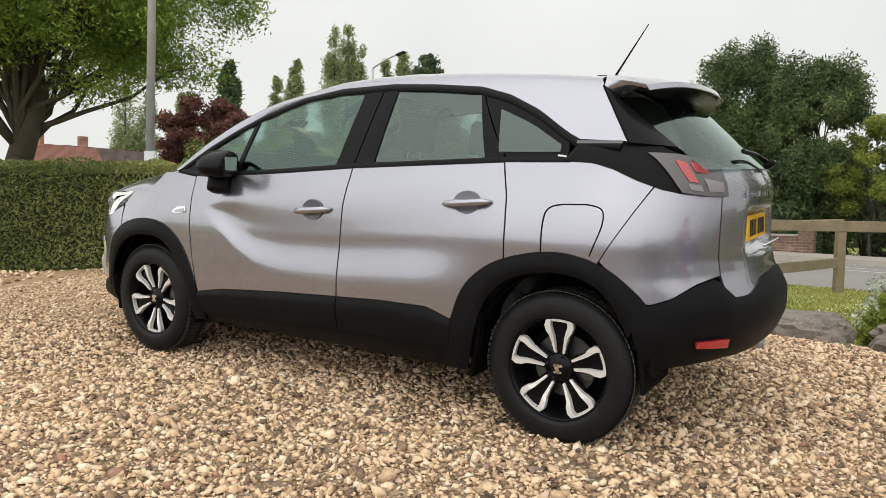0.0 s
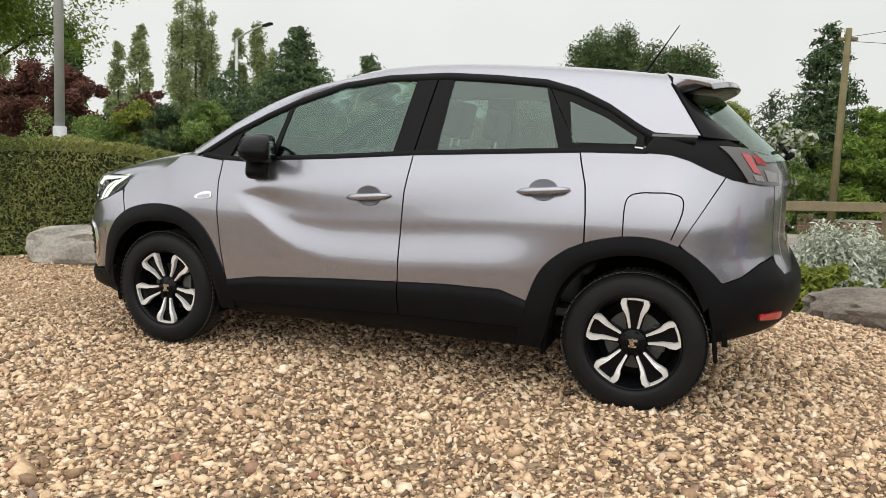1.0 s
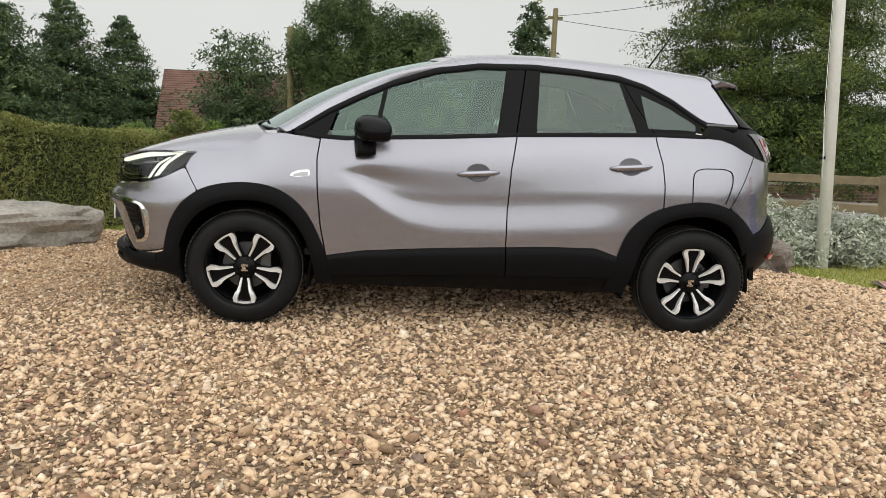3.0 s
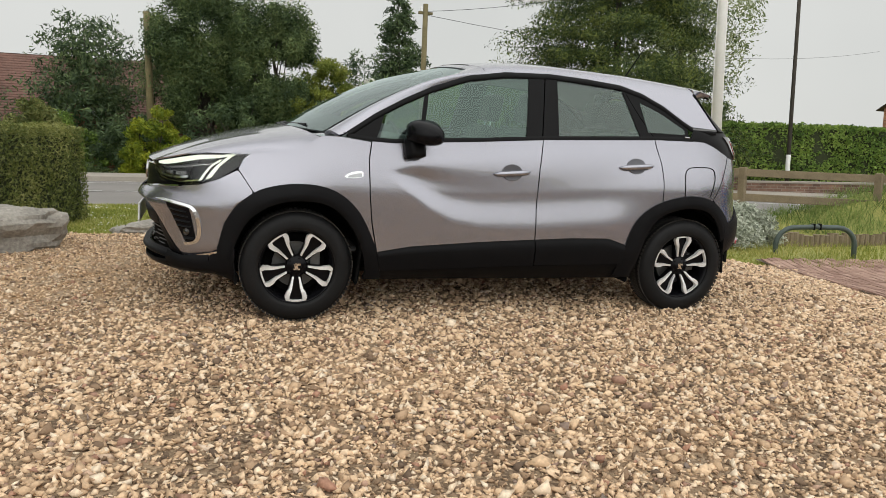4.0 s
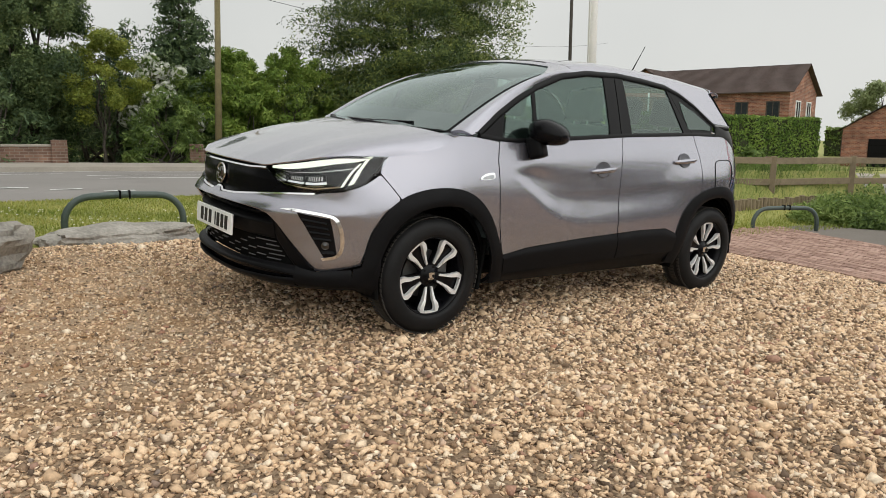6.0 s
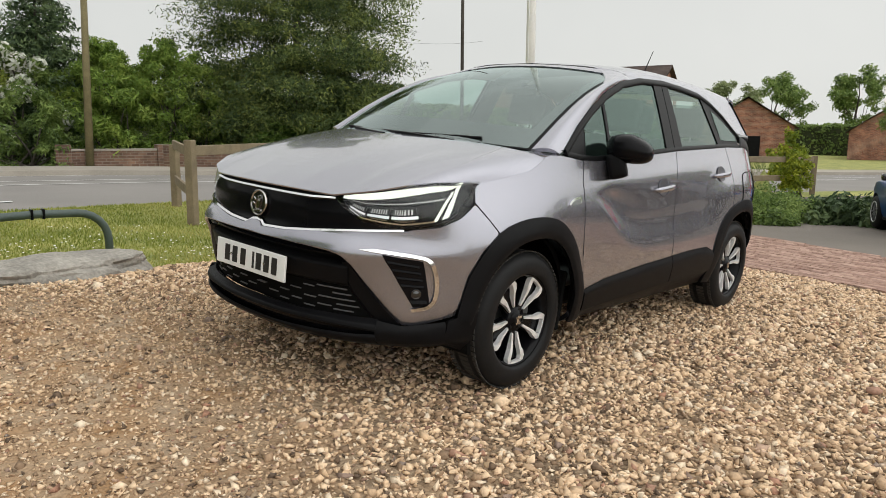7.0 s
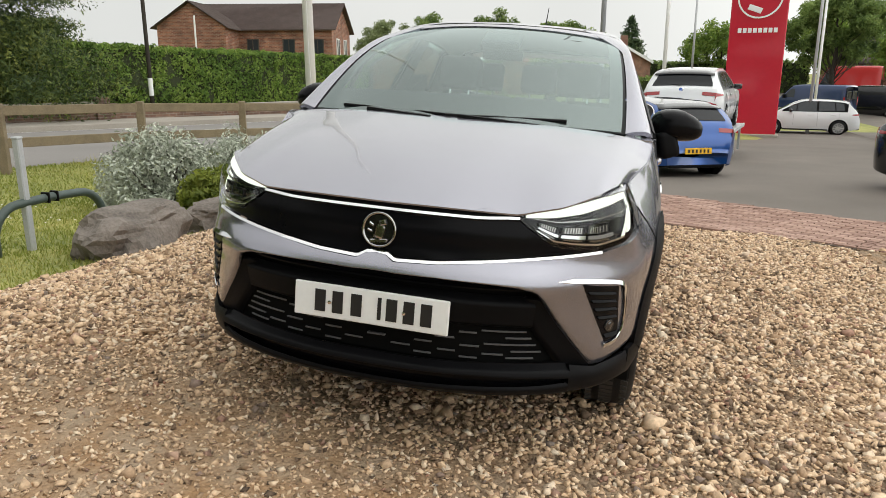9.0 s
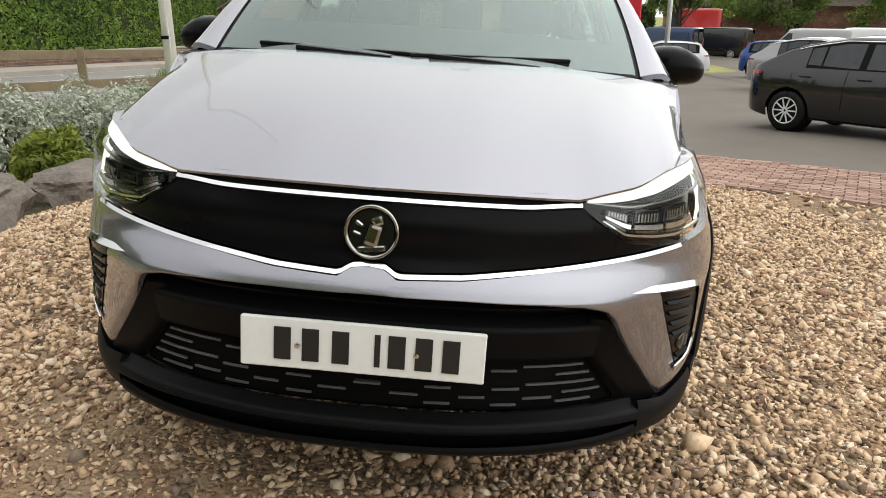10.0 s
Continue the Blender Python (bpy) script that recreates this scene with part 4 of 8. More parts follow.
# short timber logs that edge the bank
edging = thing("log_edging", pose(0, 0, 0), "row of short round timber logs edging the grass bank", "edging")
log_me = bpy.data.meshes.new("log")
lb = tube_bm([(0, 0, -0.15), (0, 0, 0.17), (0, 0, 0.185)], 0.055, 8)
lb.to_mesh(log_me)
lb.free()
log_me.materials.append(M_WOOD)
rl = random.Random(4)
for k in range(62):
    f = k / 61
    x = -5.0 - 6.4 * f
    y = log_line(x)
    ob = part_me("log", log_me, None, edging)
    ob.matrix_local = pose(x, y, gz(x, y) + rl.uniform(-0.03, 0.03), rl.uniform(-4, 4), rl.uniform(-4, 4), rl.uniform(0, 360))
tree_broad("sycamore_tree", 13.9, -4.4, 10.5, 4.9, 1.8, 0.30, L_BROAD, "broad sycamore with fresh green leaves and a dark forked trunk", 40, 125000, 0.075, 170, gap=0.25)
tree_broad("copper_tree", 29.5, -22.5, 7.2, 2.6, 1.6, 0.16, L_RED, "copper-leaved tree with dark red foliage", 41, 11000, 0.17, 34)
tree_broad("copper_tree", 30.5, -29.0, 5.8, 2.3, 1.4, 0.14, L_RED, "smaller dark red copper-leaved tree", 42, 8000, 0.17, 30)
tree_broad("copper_tree", 25.0, -25.0, 6.4, 2.1, 1.0, 0.10, L_RED, "dark red copper-leaved shrub tree", 43, 9000, 0.15, 34)
for k, (x, y, h, r, lm) in enumerate([(25.8, -21.6, 4.3, 1.9, L_MID), (24.2, -22.2, 5.2, 1.4, L_LIME), (22.4, -22.4, 4.8, 1.9, L_DARK), (20.4, -22.4, 5.0, 1.7, L_MID), (28.8, -24.6, 4.4, 2.4, L_DARK), (31.5, -21.5, 3.6, 2.2, L_MID)]):
    tree_broad("garden_tree", x, y, h, r, 0.25, 0.10, lm, "bushy green garden tree behind the clipped hedge", 200 + k, 8000, 0.125, 60, gap=0.34)
tree_column("cypress_tree", 38.21, -31.5, 11.5, 1.3, L_DARK, "dark narrow columnar cypress", 44, 6000, 0.30, low=0.0)
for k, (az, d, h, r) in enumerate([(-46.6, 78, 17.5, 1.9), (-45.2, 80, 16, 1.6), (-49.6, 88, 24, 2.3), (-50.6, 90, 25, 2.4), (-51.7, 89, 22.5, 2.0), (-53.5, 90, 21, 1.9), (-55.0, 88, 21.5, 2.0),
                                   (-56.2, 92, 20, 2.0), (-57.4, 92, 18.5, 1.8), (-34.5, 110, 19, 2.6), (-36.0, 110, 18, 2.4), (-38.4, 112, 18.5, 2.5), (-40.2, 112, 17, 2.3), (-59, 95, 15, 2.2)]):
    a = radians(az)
    tree_column("poplar_tree", -1.14 + d * math.cos(a), 3.55 + d * math.sin(a), h, r, L_POPLAR_HAZE, "tall Lombardy poplar far beyond the road, its green paled for haze", 50 + k, 6400, 0.29, base_z=0)
tree_cone("conifer_tree", 17.0, -24.2, 8.3, 3.3, L_DARK, "dense dark green conifer", 70, 26000, 0.13, 0.85, droop=0.1)
tree_cone("conifer_tree", 15.72, -29.0, 7.9, 2.9, L_DARK, "dark green conifer in a row", 71, 20000, 0.13, 0.85, droop=0.1)
tree_cone("conifer_tree", 13.74, -30.5, 7.2, 2.7, L_DARK, "shorter dark green conifer in a row", 72, 17000, 0.13, 0.85, droop=0.1)
tree_cone("conifer_tree", 20.8, -24.5, 6.5, 2.6, L_DARK, "dark bushy green conifer", 73, 14000, 0.13, 0.6, droop=0.1)
tree_broad("evergreen_tree", 3.47, -23.5, 7.5, 2.3, 0.6, 0.22, L_OLIVE, "large drooping dark evergreen tree", 74, 48000, 0.088, 90, gap=0.32, squash=1.2)
tree_broad("evergreen_tree", 0.95, -22.5, 6.5, 2.1, 0.5, 0.20, L_OLIVE, "dense dark evergreen with hanging foliage", 75, 42000, 0.088, 86, gap=0.32, squash=1.2)
tree_cone("cedar_tree", 7.81, -27.0, 6.1, 2.3, L_DARK, "spreading dark cedar with layered boughs", 76, 9000, 0.14, 0.4, ragged=0.5, droop=-0.25)
tree_cone("fir_tree", -4.02, -23.5, 7.3, 1.8, L_DARK, "tall dark pointed fir behind the telegraph pole", 77, 12000, 0.13, 0.75)
tree_broad("cherry_tree", -5.4, -22.0, 4.3, 1.8, 0.6, 0.09, L_BROAD, "light green bird cherry with white blossom", 78, 14000, 0.10, 80, gap=0.2)
shrub("blossom_shrub", -3.0, -22.3, 1.6, 1.3, 3.9, L_MID, "tall shrub covered with white blossom", 79, 6000, 0.12, extra=L_BLOSSOM)
tree_broad("young_tree", -7.0, -20.7, 4.3, 1.8, 0.6, 0.08, L_BROAD, "thin young tree with light green leaves", 80, 11000, 0.09, 80, gap=0.17)
tree_cone("yew_tree", -11.4, -19.4, 11.5, 4.3, L_YEW, "huge golden-green yew with feathery boughs", 81, 105000, 0.085, 0.45, ragged=0.3, droop=0.25, slim=1.3, spray=0.11)
tree_broad("birch_tree", -16.2, -22.0, 12.0, 3.4, 3.0, 0.14, L_POPLAR_HAZE, "weeping birch with hanging pale twigs", 82, 7000, 0.13, 40, squash=2.4)
tree_broad("garden_tree", -38.5, -3.2, 4.7, 2.6, 0.6, 0.16, L_MID, "rounded light green garden tree", 83, 14000, 0.14, 60)
tree_cone("garden_conifer", -70, -0.6, 7.4, 2.0, L_DARK, "dark green garden conifer", 84, 8000, 0.22)
tree_broad("roadside_tree", -74, -27, 8.0, 3.6, 1.2, 0.2, L_POPLAR_HAZE, "tree behind the brick house, its green paled for haze", 85, 9000, 0.22, 44)
tree_broad("roadside_tree", -60, -37, 8.6, 3.0, 1.5, 0.2, L_POPLAR_HAZE, "tree behind the brick house, its green paled for haze", 86, 9000, 0.2, 40)
tree_broad("lime_tree", -47, 12.6, 8.2, 3.1, 1.5, 0.2, L_MID, "tall light green tree beyond the car park", 87, 15000, 0.2, 70)
for k, (x, y, h, r) in enumerate([(-66, 18, 8, 5), (-66, 27, 7, 5), (-64, 36, 8, 5), (-60, 45, 9, 5), (-72, 8, 7, 4), (-75, -8, 7, 5), (-52, 54, 9, 5)]):
    tree_broad("boundary_tree", x, y, h, r, 0.8, 0.2, L_MID if k % 2 else L_BROAD, "leafy green boundary tree beyond the car park", 90 + k, 6000, 0.26, 50)
# shrubs and low trees that line the far side of the road
for k, (x, y, h, r) in enumerate([(-90, -27, 9.5, 4.5), (-95, -19, 10.5, 4.2), (-99, -12, 9.0, 4.0)]):
    tree_broad("roadside_tree", x, y, h, r, 1.2, 0.25, L_MID, "hazy green tree far down the road", 180 + k, 5000, 0.30, 40)
row = [(27, -20, 3.2, 4.5, L_MID), (24.5, -21.5, 2.4, 3.4, L_IVY), (18.5, -20.5, 1.6, 2.4, L_RED), (11, -23.5, 2.0, 2.2, L_MID), (8.5, -24.5, 1.8, 2.4, L_IVY), (-0.9, -22.9, 2.2, 4.4, L_DARK), (-2.3, -25.2, 2.4, 5.2, L_DARK), (1.2, -26.0, 2.6, 5.6, L_DARK), (-2.6, -20.6, 1.6, 2.6, L_MID),
       (2.4, -21.2, 2.2, 3.2, L_DARK), (-7.4, -20.0, 2.0, 4.3, L_BROAD), (-5.2, -20.6, 1.8, 3.6, L_BROAD), (-9.6, -17.9, 1.6, 2.2, L_IVY), (-13.2, -17.4, 1.8, 2.6, L_IVY), (-14.8, -18.4, 2.0, 3.6, L_DARK), (33, -22, 3.5, 4.0, L_IVY), (40, -21, 3.5, 4.0, L_MID), (5.6, -22.6, 1.8, 2.4, L_DARK)]
for k, (x, y, r, h, lm) in enumerate(row):
    shrub("roadside_shrub", x, y, r, r * 0.7, h, lm, "dense leafy shrub lining the far side of the road", 110 + k, 3800, 0.105)
tree_broad("laburnum_tree", -0.75, -21.3, 4.5, 1.35, 0.9, 0.05, L_LIME, "laburnum with yellow-green hanging leaves", 128, 9000, 0.075, 44, gap=0.3)


# ---------------------------------------------------------------- houses
def gable_block(parent, m, length, depth, eaves, ridge, wallm, roofm, over=0.3):
    """Walls with gables and a two-slope roof; the ridge runs along x."""
    bm = bmesh.new()
    l, d = length / 2, depth / 2
    v = [bm.verts.new(m @ Vector(p)) for p in [(-l, -d, 0), (l, -d, 0), (l, d, 0), (-l, d, 0), (-l, -d, eaves), (l, -d, eaves), (l, d, eaves), (-l, d, eaves), (-l, 0, ridge), (l, 0, ridge)]]
    for f in [(0, 1, 5, 4), (2, 3, 7, 6), (1, 2, 6, 9, 5), (3, 0, 4, 8, 7), (3, 2, 1, 0)]:
        bm.faces.new([v[i] for i in f])
    part("wall", bm, wallm, parent, "red brick")
    s = (ridge - eaves) / d
    for sg in (-1, 1):
        bm = bmesh.new()
        o = d + over
        rows_n = 26
        lo, hi = eaves - over * s, ridge + 0.06
        prev = None
        for k in range(2 * rows_n + 1):
            # each course steps up over the one below
            f0 = (k // 2 + (k % 2)) / rows_n if k < 2 * rows_n else 1.0
            y0, z0 = sg * o * (1 - f0), lo + (hi - lo) * f0
            lift = 0.075 if k % 2 == 0 else 0.045
            row_ = [bm.verts.new(m @ Vector((x, y0, z0 + lift))) for x in (-l - over, l + over)]
            if prev:
                bm.faces.new((prev[0], prev[1], row_[1], row_[0]))
            else:
                first = row_
            prev = row_
        under = [bm.verts.new(m @ Vector(p)) for p in [(-l - over, sg * o, lo), (l + over, sg * o, lo), (l + over, 0, hi), (-l - over, 0, hi)]]
        bm.faces.new(under)
        bm.faces.new((first[0], under[0], under[1], first[1]))
        bmesh.ops.recalc_face_normals(bm, faces=bm.faces)
        part("roof", bm, roofm, parent, "tiled roof slope")


def house_window(parent, m, w, h, framem):
    win = part("window", box_bm((w, 0.05, h), m, 0.0), M_WINDOW, parent, "dark glazed window")
    for s in (-1, 1):
        part("frame", box_bm((0.07, 0.09, h + 0.07), m @ pose(s * w / 2, 0, 0)), framem, win)
        part("frame", box_bm((w + 0.07, 0.09, 0.07), m @ pose(0, 0, s * h / 2)), framem, win)
    part("frame", box_bm((0.05, 0.09, h), m), framem, win)


def house(x, y, rot, label, length=9.5, depth=6.5, eaves=4.9, ridge=7.0, wing=True, chimney=True, roofm=None, base=None, wallm=None, plain=False):
    h = thing("house", pose(x, y, gz(x, y) if base is None else base, 0, 0, rot), label, "house")
    gable_block(h, Matrix(), length, depth, eaves, ridge, wallm or M_BRICKRED, roofm or M_TILE)
    if wing:
        gable_block(h, pose(-length / 2 + 1.2, -depth / 2 - 0.9, 0, 0, 0, 90), 3.0, 4.4, eaves, ridge - 0.25, M_BRICKRED, roofm or M_TILE)
    for sx in (-0.05, 0.2, 0.4):
        house_window(h, pose(length * sx, -depth / 2 - 0.01, eaves - 1.3), 0.75, 1.15, M_BARK)
        house_window(h, pose(length * sx, -depth / 2 - 0.01, 1.4), 1.0, 1.2, M_BARK)
    for sy in (() if plain else (-0.2, 0.2)):
        house_window(h, pose(length / 2 + 0.01, depth * sy, eaves - 1.2, 0, 0, 90), 0.9, 1.1, M_WHITE)
        house_window(h, pose(length / 2 + 0.01, depth * sy, 1.3, 0, 0, 90), 0.9, 1.1, M_BARK)
    if chimney:
        part("chimney", box_bm((0.6, 0.6, 1.2), pose(length * 0.3, 0, ridge + 0.3)), M_BRICKRED, h)
    if not wing:
        return h
    part("downpipe", tube_bm([(-length / 2 + 1.6, -depth / 2 - 2.75, 0), (-length / 2 + 1.6, -depth / 2 - 2.75, eaves + 0.6)], 0.06, 8), M_WHITE, h, "white pipe")
    return h


house(-41.6, -24.2, 101, "red brick two-storey house with a brown tiled roof", 9.6, 5.8, 4.85, 6.48, True, False)
garage = house(-52.0, -17.5, 23, "low red brick garage with a wide dark door", 6, 6.4, 2.6, 4.6, False, False, plain=True)
part("garage_door", box_bm((0.06, 2.6, 1.9), pose(3.03, -0.3, 0.95), 0.01), M_SATIN, garage, "wide dark garage door")
for q in (-0.52, 0.0, 0.52):
    part("door_rail", box_bm((0.03, 2.5, 0.03), pose(3.07, -0.3, 0.95 + q)), M_GAP, garage)
house(-68.0, -9.2, 10, "red brick house with a steep gable far down the road", 9, 8.5, 2.4, 5.3, False, roofm=M_TILE, plain=True)
gabled = house(-64.3, -1.1, 3, "small red brick house with white gable boards", 6, 4.6, 3.0, 4.3, False, roofm=M_TILE, plain=True)
for sg in (-1, 1):
    part("bargeboard", box_bm((0.06, 2.9, 0.22), pose(3.32, sg * 1.25, 3.60, -sg * 29.5, 0, 0)), M_WHITE, gabled, "white painted bargeboard")
cottage = house(7.75, -31.8, 8, "house with a steep red-brown tiled roof behind the conifers", 8.2, 6.5, 2.1, 4.85, False, False, roofm=M_OLDTILE)
gable_block(cottage, pose(1.1, 3.4, 0, 0, 0, 90), 1.6, 1.5, 2.0, 2.75, M_BRICKRED, M_OLDTILE, 0.12)
for sg in (-1, 1):
    part("bargeboard", box_bm((1.22, 0.05, 0.13), pose(1.1 + sg * 0.44, 4.34, 2.46, 0, sg * 41, 0)), M_WHITE, cottage, "white painted bargeboard")
house(50, -26.3, 75, "red brick bungalow with a tiled roof and chimney", 4.5, 6, 3.2, 5.2, False, roofm=M_REDTILE)
house(52, -31.2, 75, "red brick house with a brown tiled roof", 5.5, 6, 3.4, 5.5, False, roofm=M_TILE)
house(-73, 30, 90, "long low red brick building beyond the car park", 24, 8, 3.6, 6.0, False, roofm=M_TILE)

# low brick walls across the road
def garden_wall(x0, y0, x1, y1, h, m_, label):
    d = math.hypot(x1 - x0, y1 - y0)
    z = min(gz(x0, y0), gz(x1, y1))
    t = thing("garden_wall", pose(x0, y0, z, 0, 0, math.degrees(math.atan2(y1 - y0, x1 - x0))), label, "wall", kind="structure")
    part("wall", box_bm((d, 0.22, h + 0.3), pose(d / 2, 0, h / 2 - 0.05)), m_, t)
    part("coping", box_bm((d + 0.06, 0.28, 0.07), pose(d / 2, 0, h + 0.137), 0.01), M_PATH, t)
    for s in (0.0, d):
        part("pier", box_bm((0.42, 0.42, h + 0.5), pose(s, 0, h / 2 + 0.05), 0.01), m_, t)
    return t


garden_wall(3.1, -20.2, 0.8, -20.0, 0.55, M_WALLB, "low brown brick garden wall beside the footway")
garden_wall(-3.2, -19.9, -6.0, -19.3, 0.55, M_WALLB, "low brown brick garden wall beside the footway")
garden_wall(-6.1, -19.2, -7.4, -17.2, 0.55, M_WALLB, "short low brown brick wall at a bend of the footway")
garden_wall(-7.5, -17.0, -13.0, -14.9, 0.55, M_WALLB, "low red brick wall under the yew")
garden_wall(-13.4, -14.9, -22.0, -10.6, 0.5, M_WALLB, "low brick wall under the clipped hedge")

# street name sign on two short posts, its writing as plain bars
ns = thing("street_name_sign", pose(4.1, -19.8, gz(4.1, -19.8), 0, 0, -2), "low dark street name sign on two short posts", "sign")
part("plate", box_bm((0.64, 0.03, 0.22), pose(0, 0, 0.60), 0.006), M_SATIN, ns)
for s in (-0.24, 0.24):
    part("post", box_bm((0.05, 0.05, 0.62), pose(s, -0.04, 0.28), 0.006), M_SATIN, ns)
for s, w in ((-0.19, 0.10), (-0.04, 0.14), (0.13, 0.12)):
    part("bar", box_bm((w, 0.008, 0.07), pose(s, 0.018, 0.62)), M_WHITE, ns)

# low hedges that close the view along the field edges
hedge("boundary_hedge", [(-72, 16), (-76, -4), (-80, -34)], 2.0, 3.0, L_MID, "long green boundary hedge far down the road", 140, 9000, 0.22, 0.3)
hedge("boundary_hedge", [(-44, -44), (-8, -42), (34, -48)], 2.0, 4.2, L_MID, "long tall green hedge behind the gardens", 141, 14000, 0.2, 0.4)
hedge("boundary_hedge", [(60, -50), (95, -20), (95, 30)], 2.0, 4.0, L_IVY, "green hedge at the end of the road", 142, 8000, 0.25, 0.4)

hedge("roadside_hedge", [(x, road_near(x) - ROAD_W - 2.5) for x in (-50, -56, -62, -70)], 1.6, 1.6, L_MID, "untrimmed green hedge along the far side of the road", 143, 12000, 0.12, 0.3)

# red sign pylon
sg = thing("sign_pylon", pose(-25.2, 4.88, gz(-25.2, 4.88), 0, 0, 81), "tall red dealership sign pylon with a white round emblem", "sign")
part("panel", box_bm((2.0, 0.35, 7.1), pose(0, 0, 3.6), 0.03), M_SIGN, sg)
part("plinth", box_bm((2.2, 0.8, 0.16), pose(0, 0, 0.06), 0.02), M_PATH, sg)
part("emblem_ring", lathe_bm([(0.80, -0.20), (0.80, -0.215), (0.74, -0.215), (0.74, -0.20)], 48), M_WHITE, sg).matrix_local = pose(0, 0, 5.25)
part("emblem_shape", box_bm((0.75, 0.03, 0.26), pose(0.25, -0.19, 5.55, 0, 25, 0), 0.01), M_WHITE, sg)
part("emblem_shape", box_bm((0.35, 0.03, 0.30), pose(-0.45, -0.19, 5.45, 0, -20, 0), 0.01), M_WHITE, sg)
part("emblem_shape", box_bm((0.50, 0.03, 0.20), pose(-0.15, -0.19, 4.80, 0, 20, 0), 0.01), M_WHITE, sg)
for k in range(8):
    part("lettering_bar", box_bm((0.13, 0.03, 0.17), pose(-0.63 + 0.18 * k, -0.19, 4.02), 0.004), M_WHITE, sg)
plain_pole("sign_mast", -29, 7.8, 9.0, 0.07, M_STEEL, "slim grey lighting mast", 0)
plain_pole("flag_mast", -26.5, 1.6, 8.5, 0.09, M_WHITEPAINT, "white flag mast with ivy at its foot", 0)
plain_pole("flag_mast", -33, 8.8, 8.0, 0.07, M_WHITEPAINT, "thin white flag mast", 0)
street_lamp(-38.3, 3.4, 7.0, 0.07, M_STEEL, "slim grey street lamp with a curved arm", 1.2, 170)


# ---------------------------------------------------------------- parked vehicles
def loft_me(name, rings, material, closed=False, smooth=True):
    v, f = [], []
    n = len(rings[0])
    for r in rings:
        v += [tuple(p) for p in r]
    for i in range(len(rings) - 1):
        for j in range(n - 1 if not closed else n):
            a, b = i * n + j, i * n + (j + 1) % n
            f.append((a, b, b + n, a + n))
    f.append(tuple(range(n)))
    f.append(tuple(range(len(v) - 1, len(v) - n - 1, -1)))
    return mesh_from(name, v, f, material, smooth)


def simple_wheel(parent, x, y, r, w, side, spokes=10, rim_mat=None):
    wh = part("wheel", lathe_bm([(r * 0.62, w / 2), (r * 0.66, w / 2 + 0.004), (r * 0.93, w / 2 - 0.005), (r, w / 2 - 0.04), (r, -w / 2 + 0.04), (r * 0.9, -w / 2), (r * 0.5, -w / 2)], 28), M_TYRE, parent, "black tyre", True)
    wh.matrix_local = pose(x, y, r, 0, 0, 0 if side > 0 else 180)
    part("rim", lathe_bm([(0.0, w / 2 - 0.010), (r * 0.5, w / 2 - 0.012), (r * 0.62, w / 2 - 0.002), (r * 0.66, w / 2 + 0.007), (r * 0.6, w / 2 - 0.03)], 28), M_SATIN, wh, "", True)
    bms = []
    for k in range(spokes):
        bms.append(box_bm((r * 0.56, 0.012, r * 0.075), pose(0, 0, 0, 0, -360 * k / spokes, 0) @ pose(r * 0.34, w / 2 - 0.004, 0), 0.003))
    part("rim_lip", lathe_bm([(r * 0.60, w / 2 - 0.002), (r * 0.625, w / 2 + 0.006), (r * 0.65, w / 2 + 0.009), (r * 0.665, w / 2 + 0.004)], 28), M_ALLOY, wh, "bright rim lip", True)
    part("spoke", join_bm(*bms), rim_mat or M_ALLOY, wh, "alloy spokes")
    return wh


M_TINT = mat("tinted_rear_glass", (0.012, 0.013, 0.015), 0.16, vary=0.1, spec=0.22)


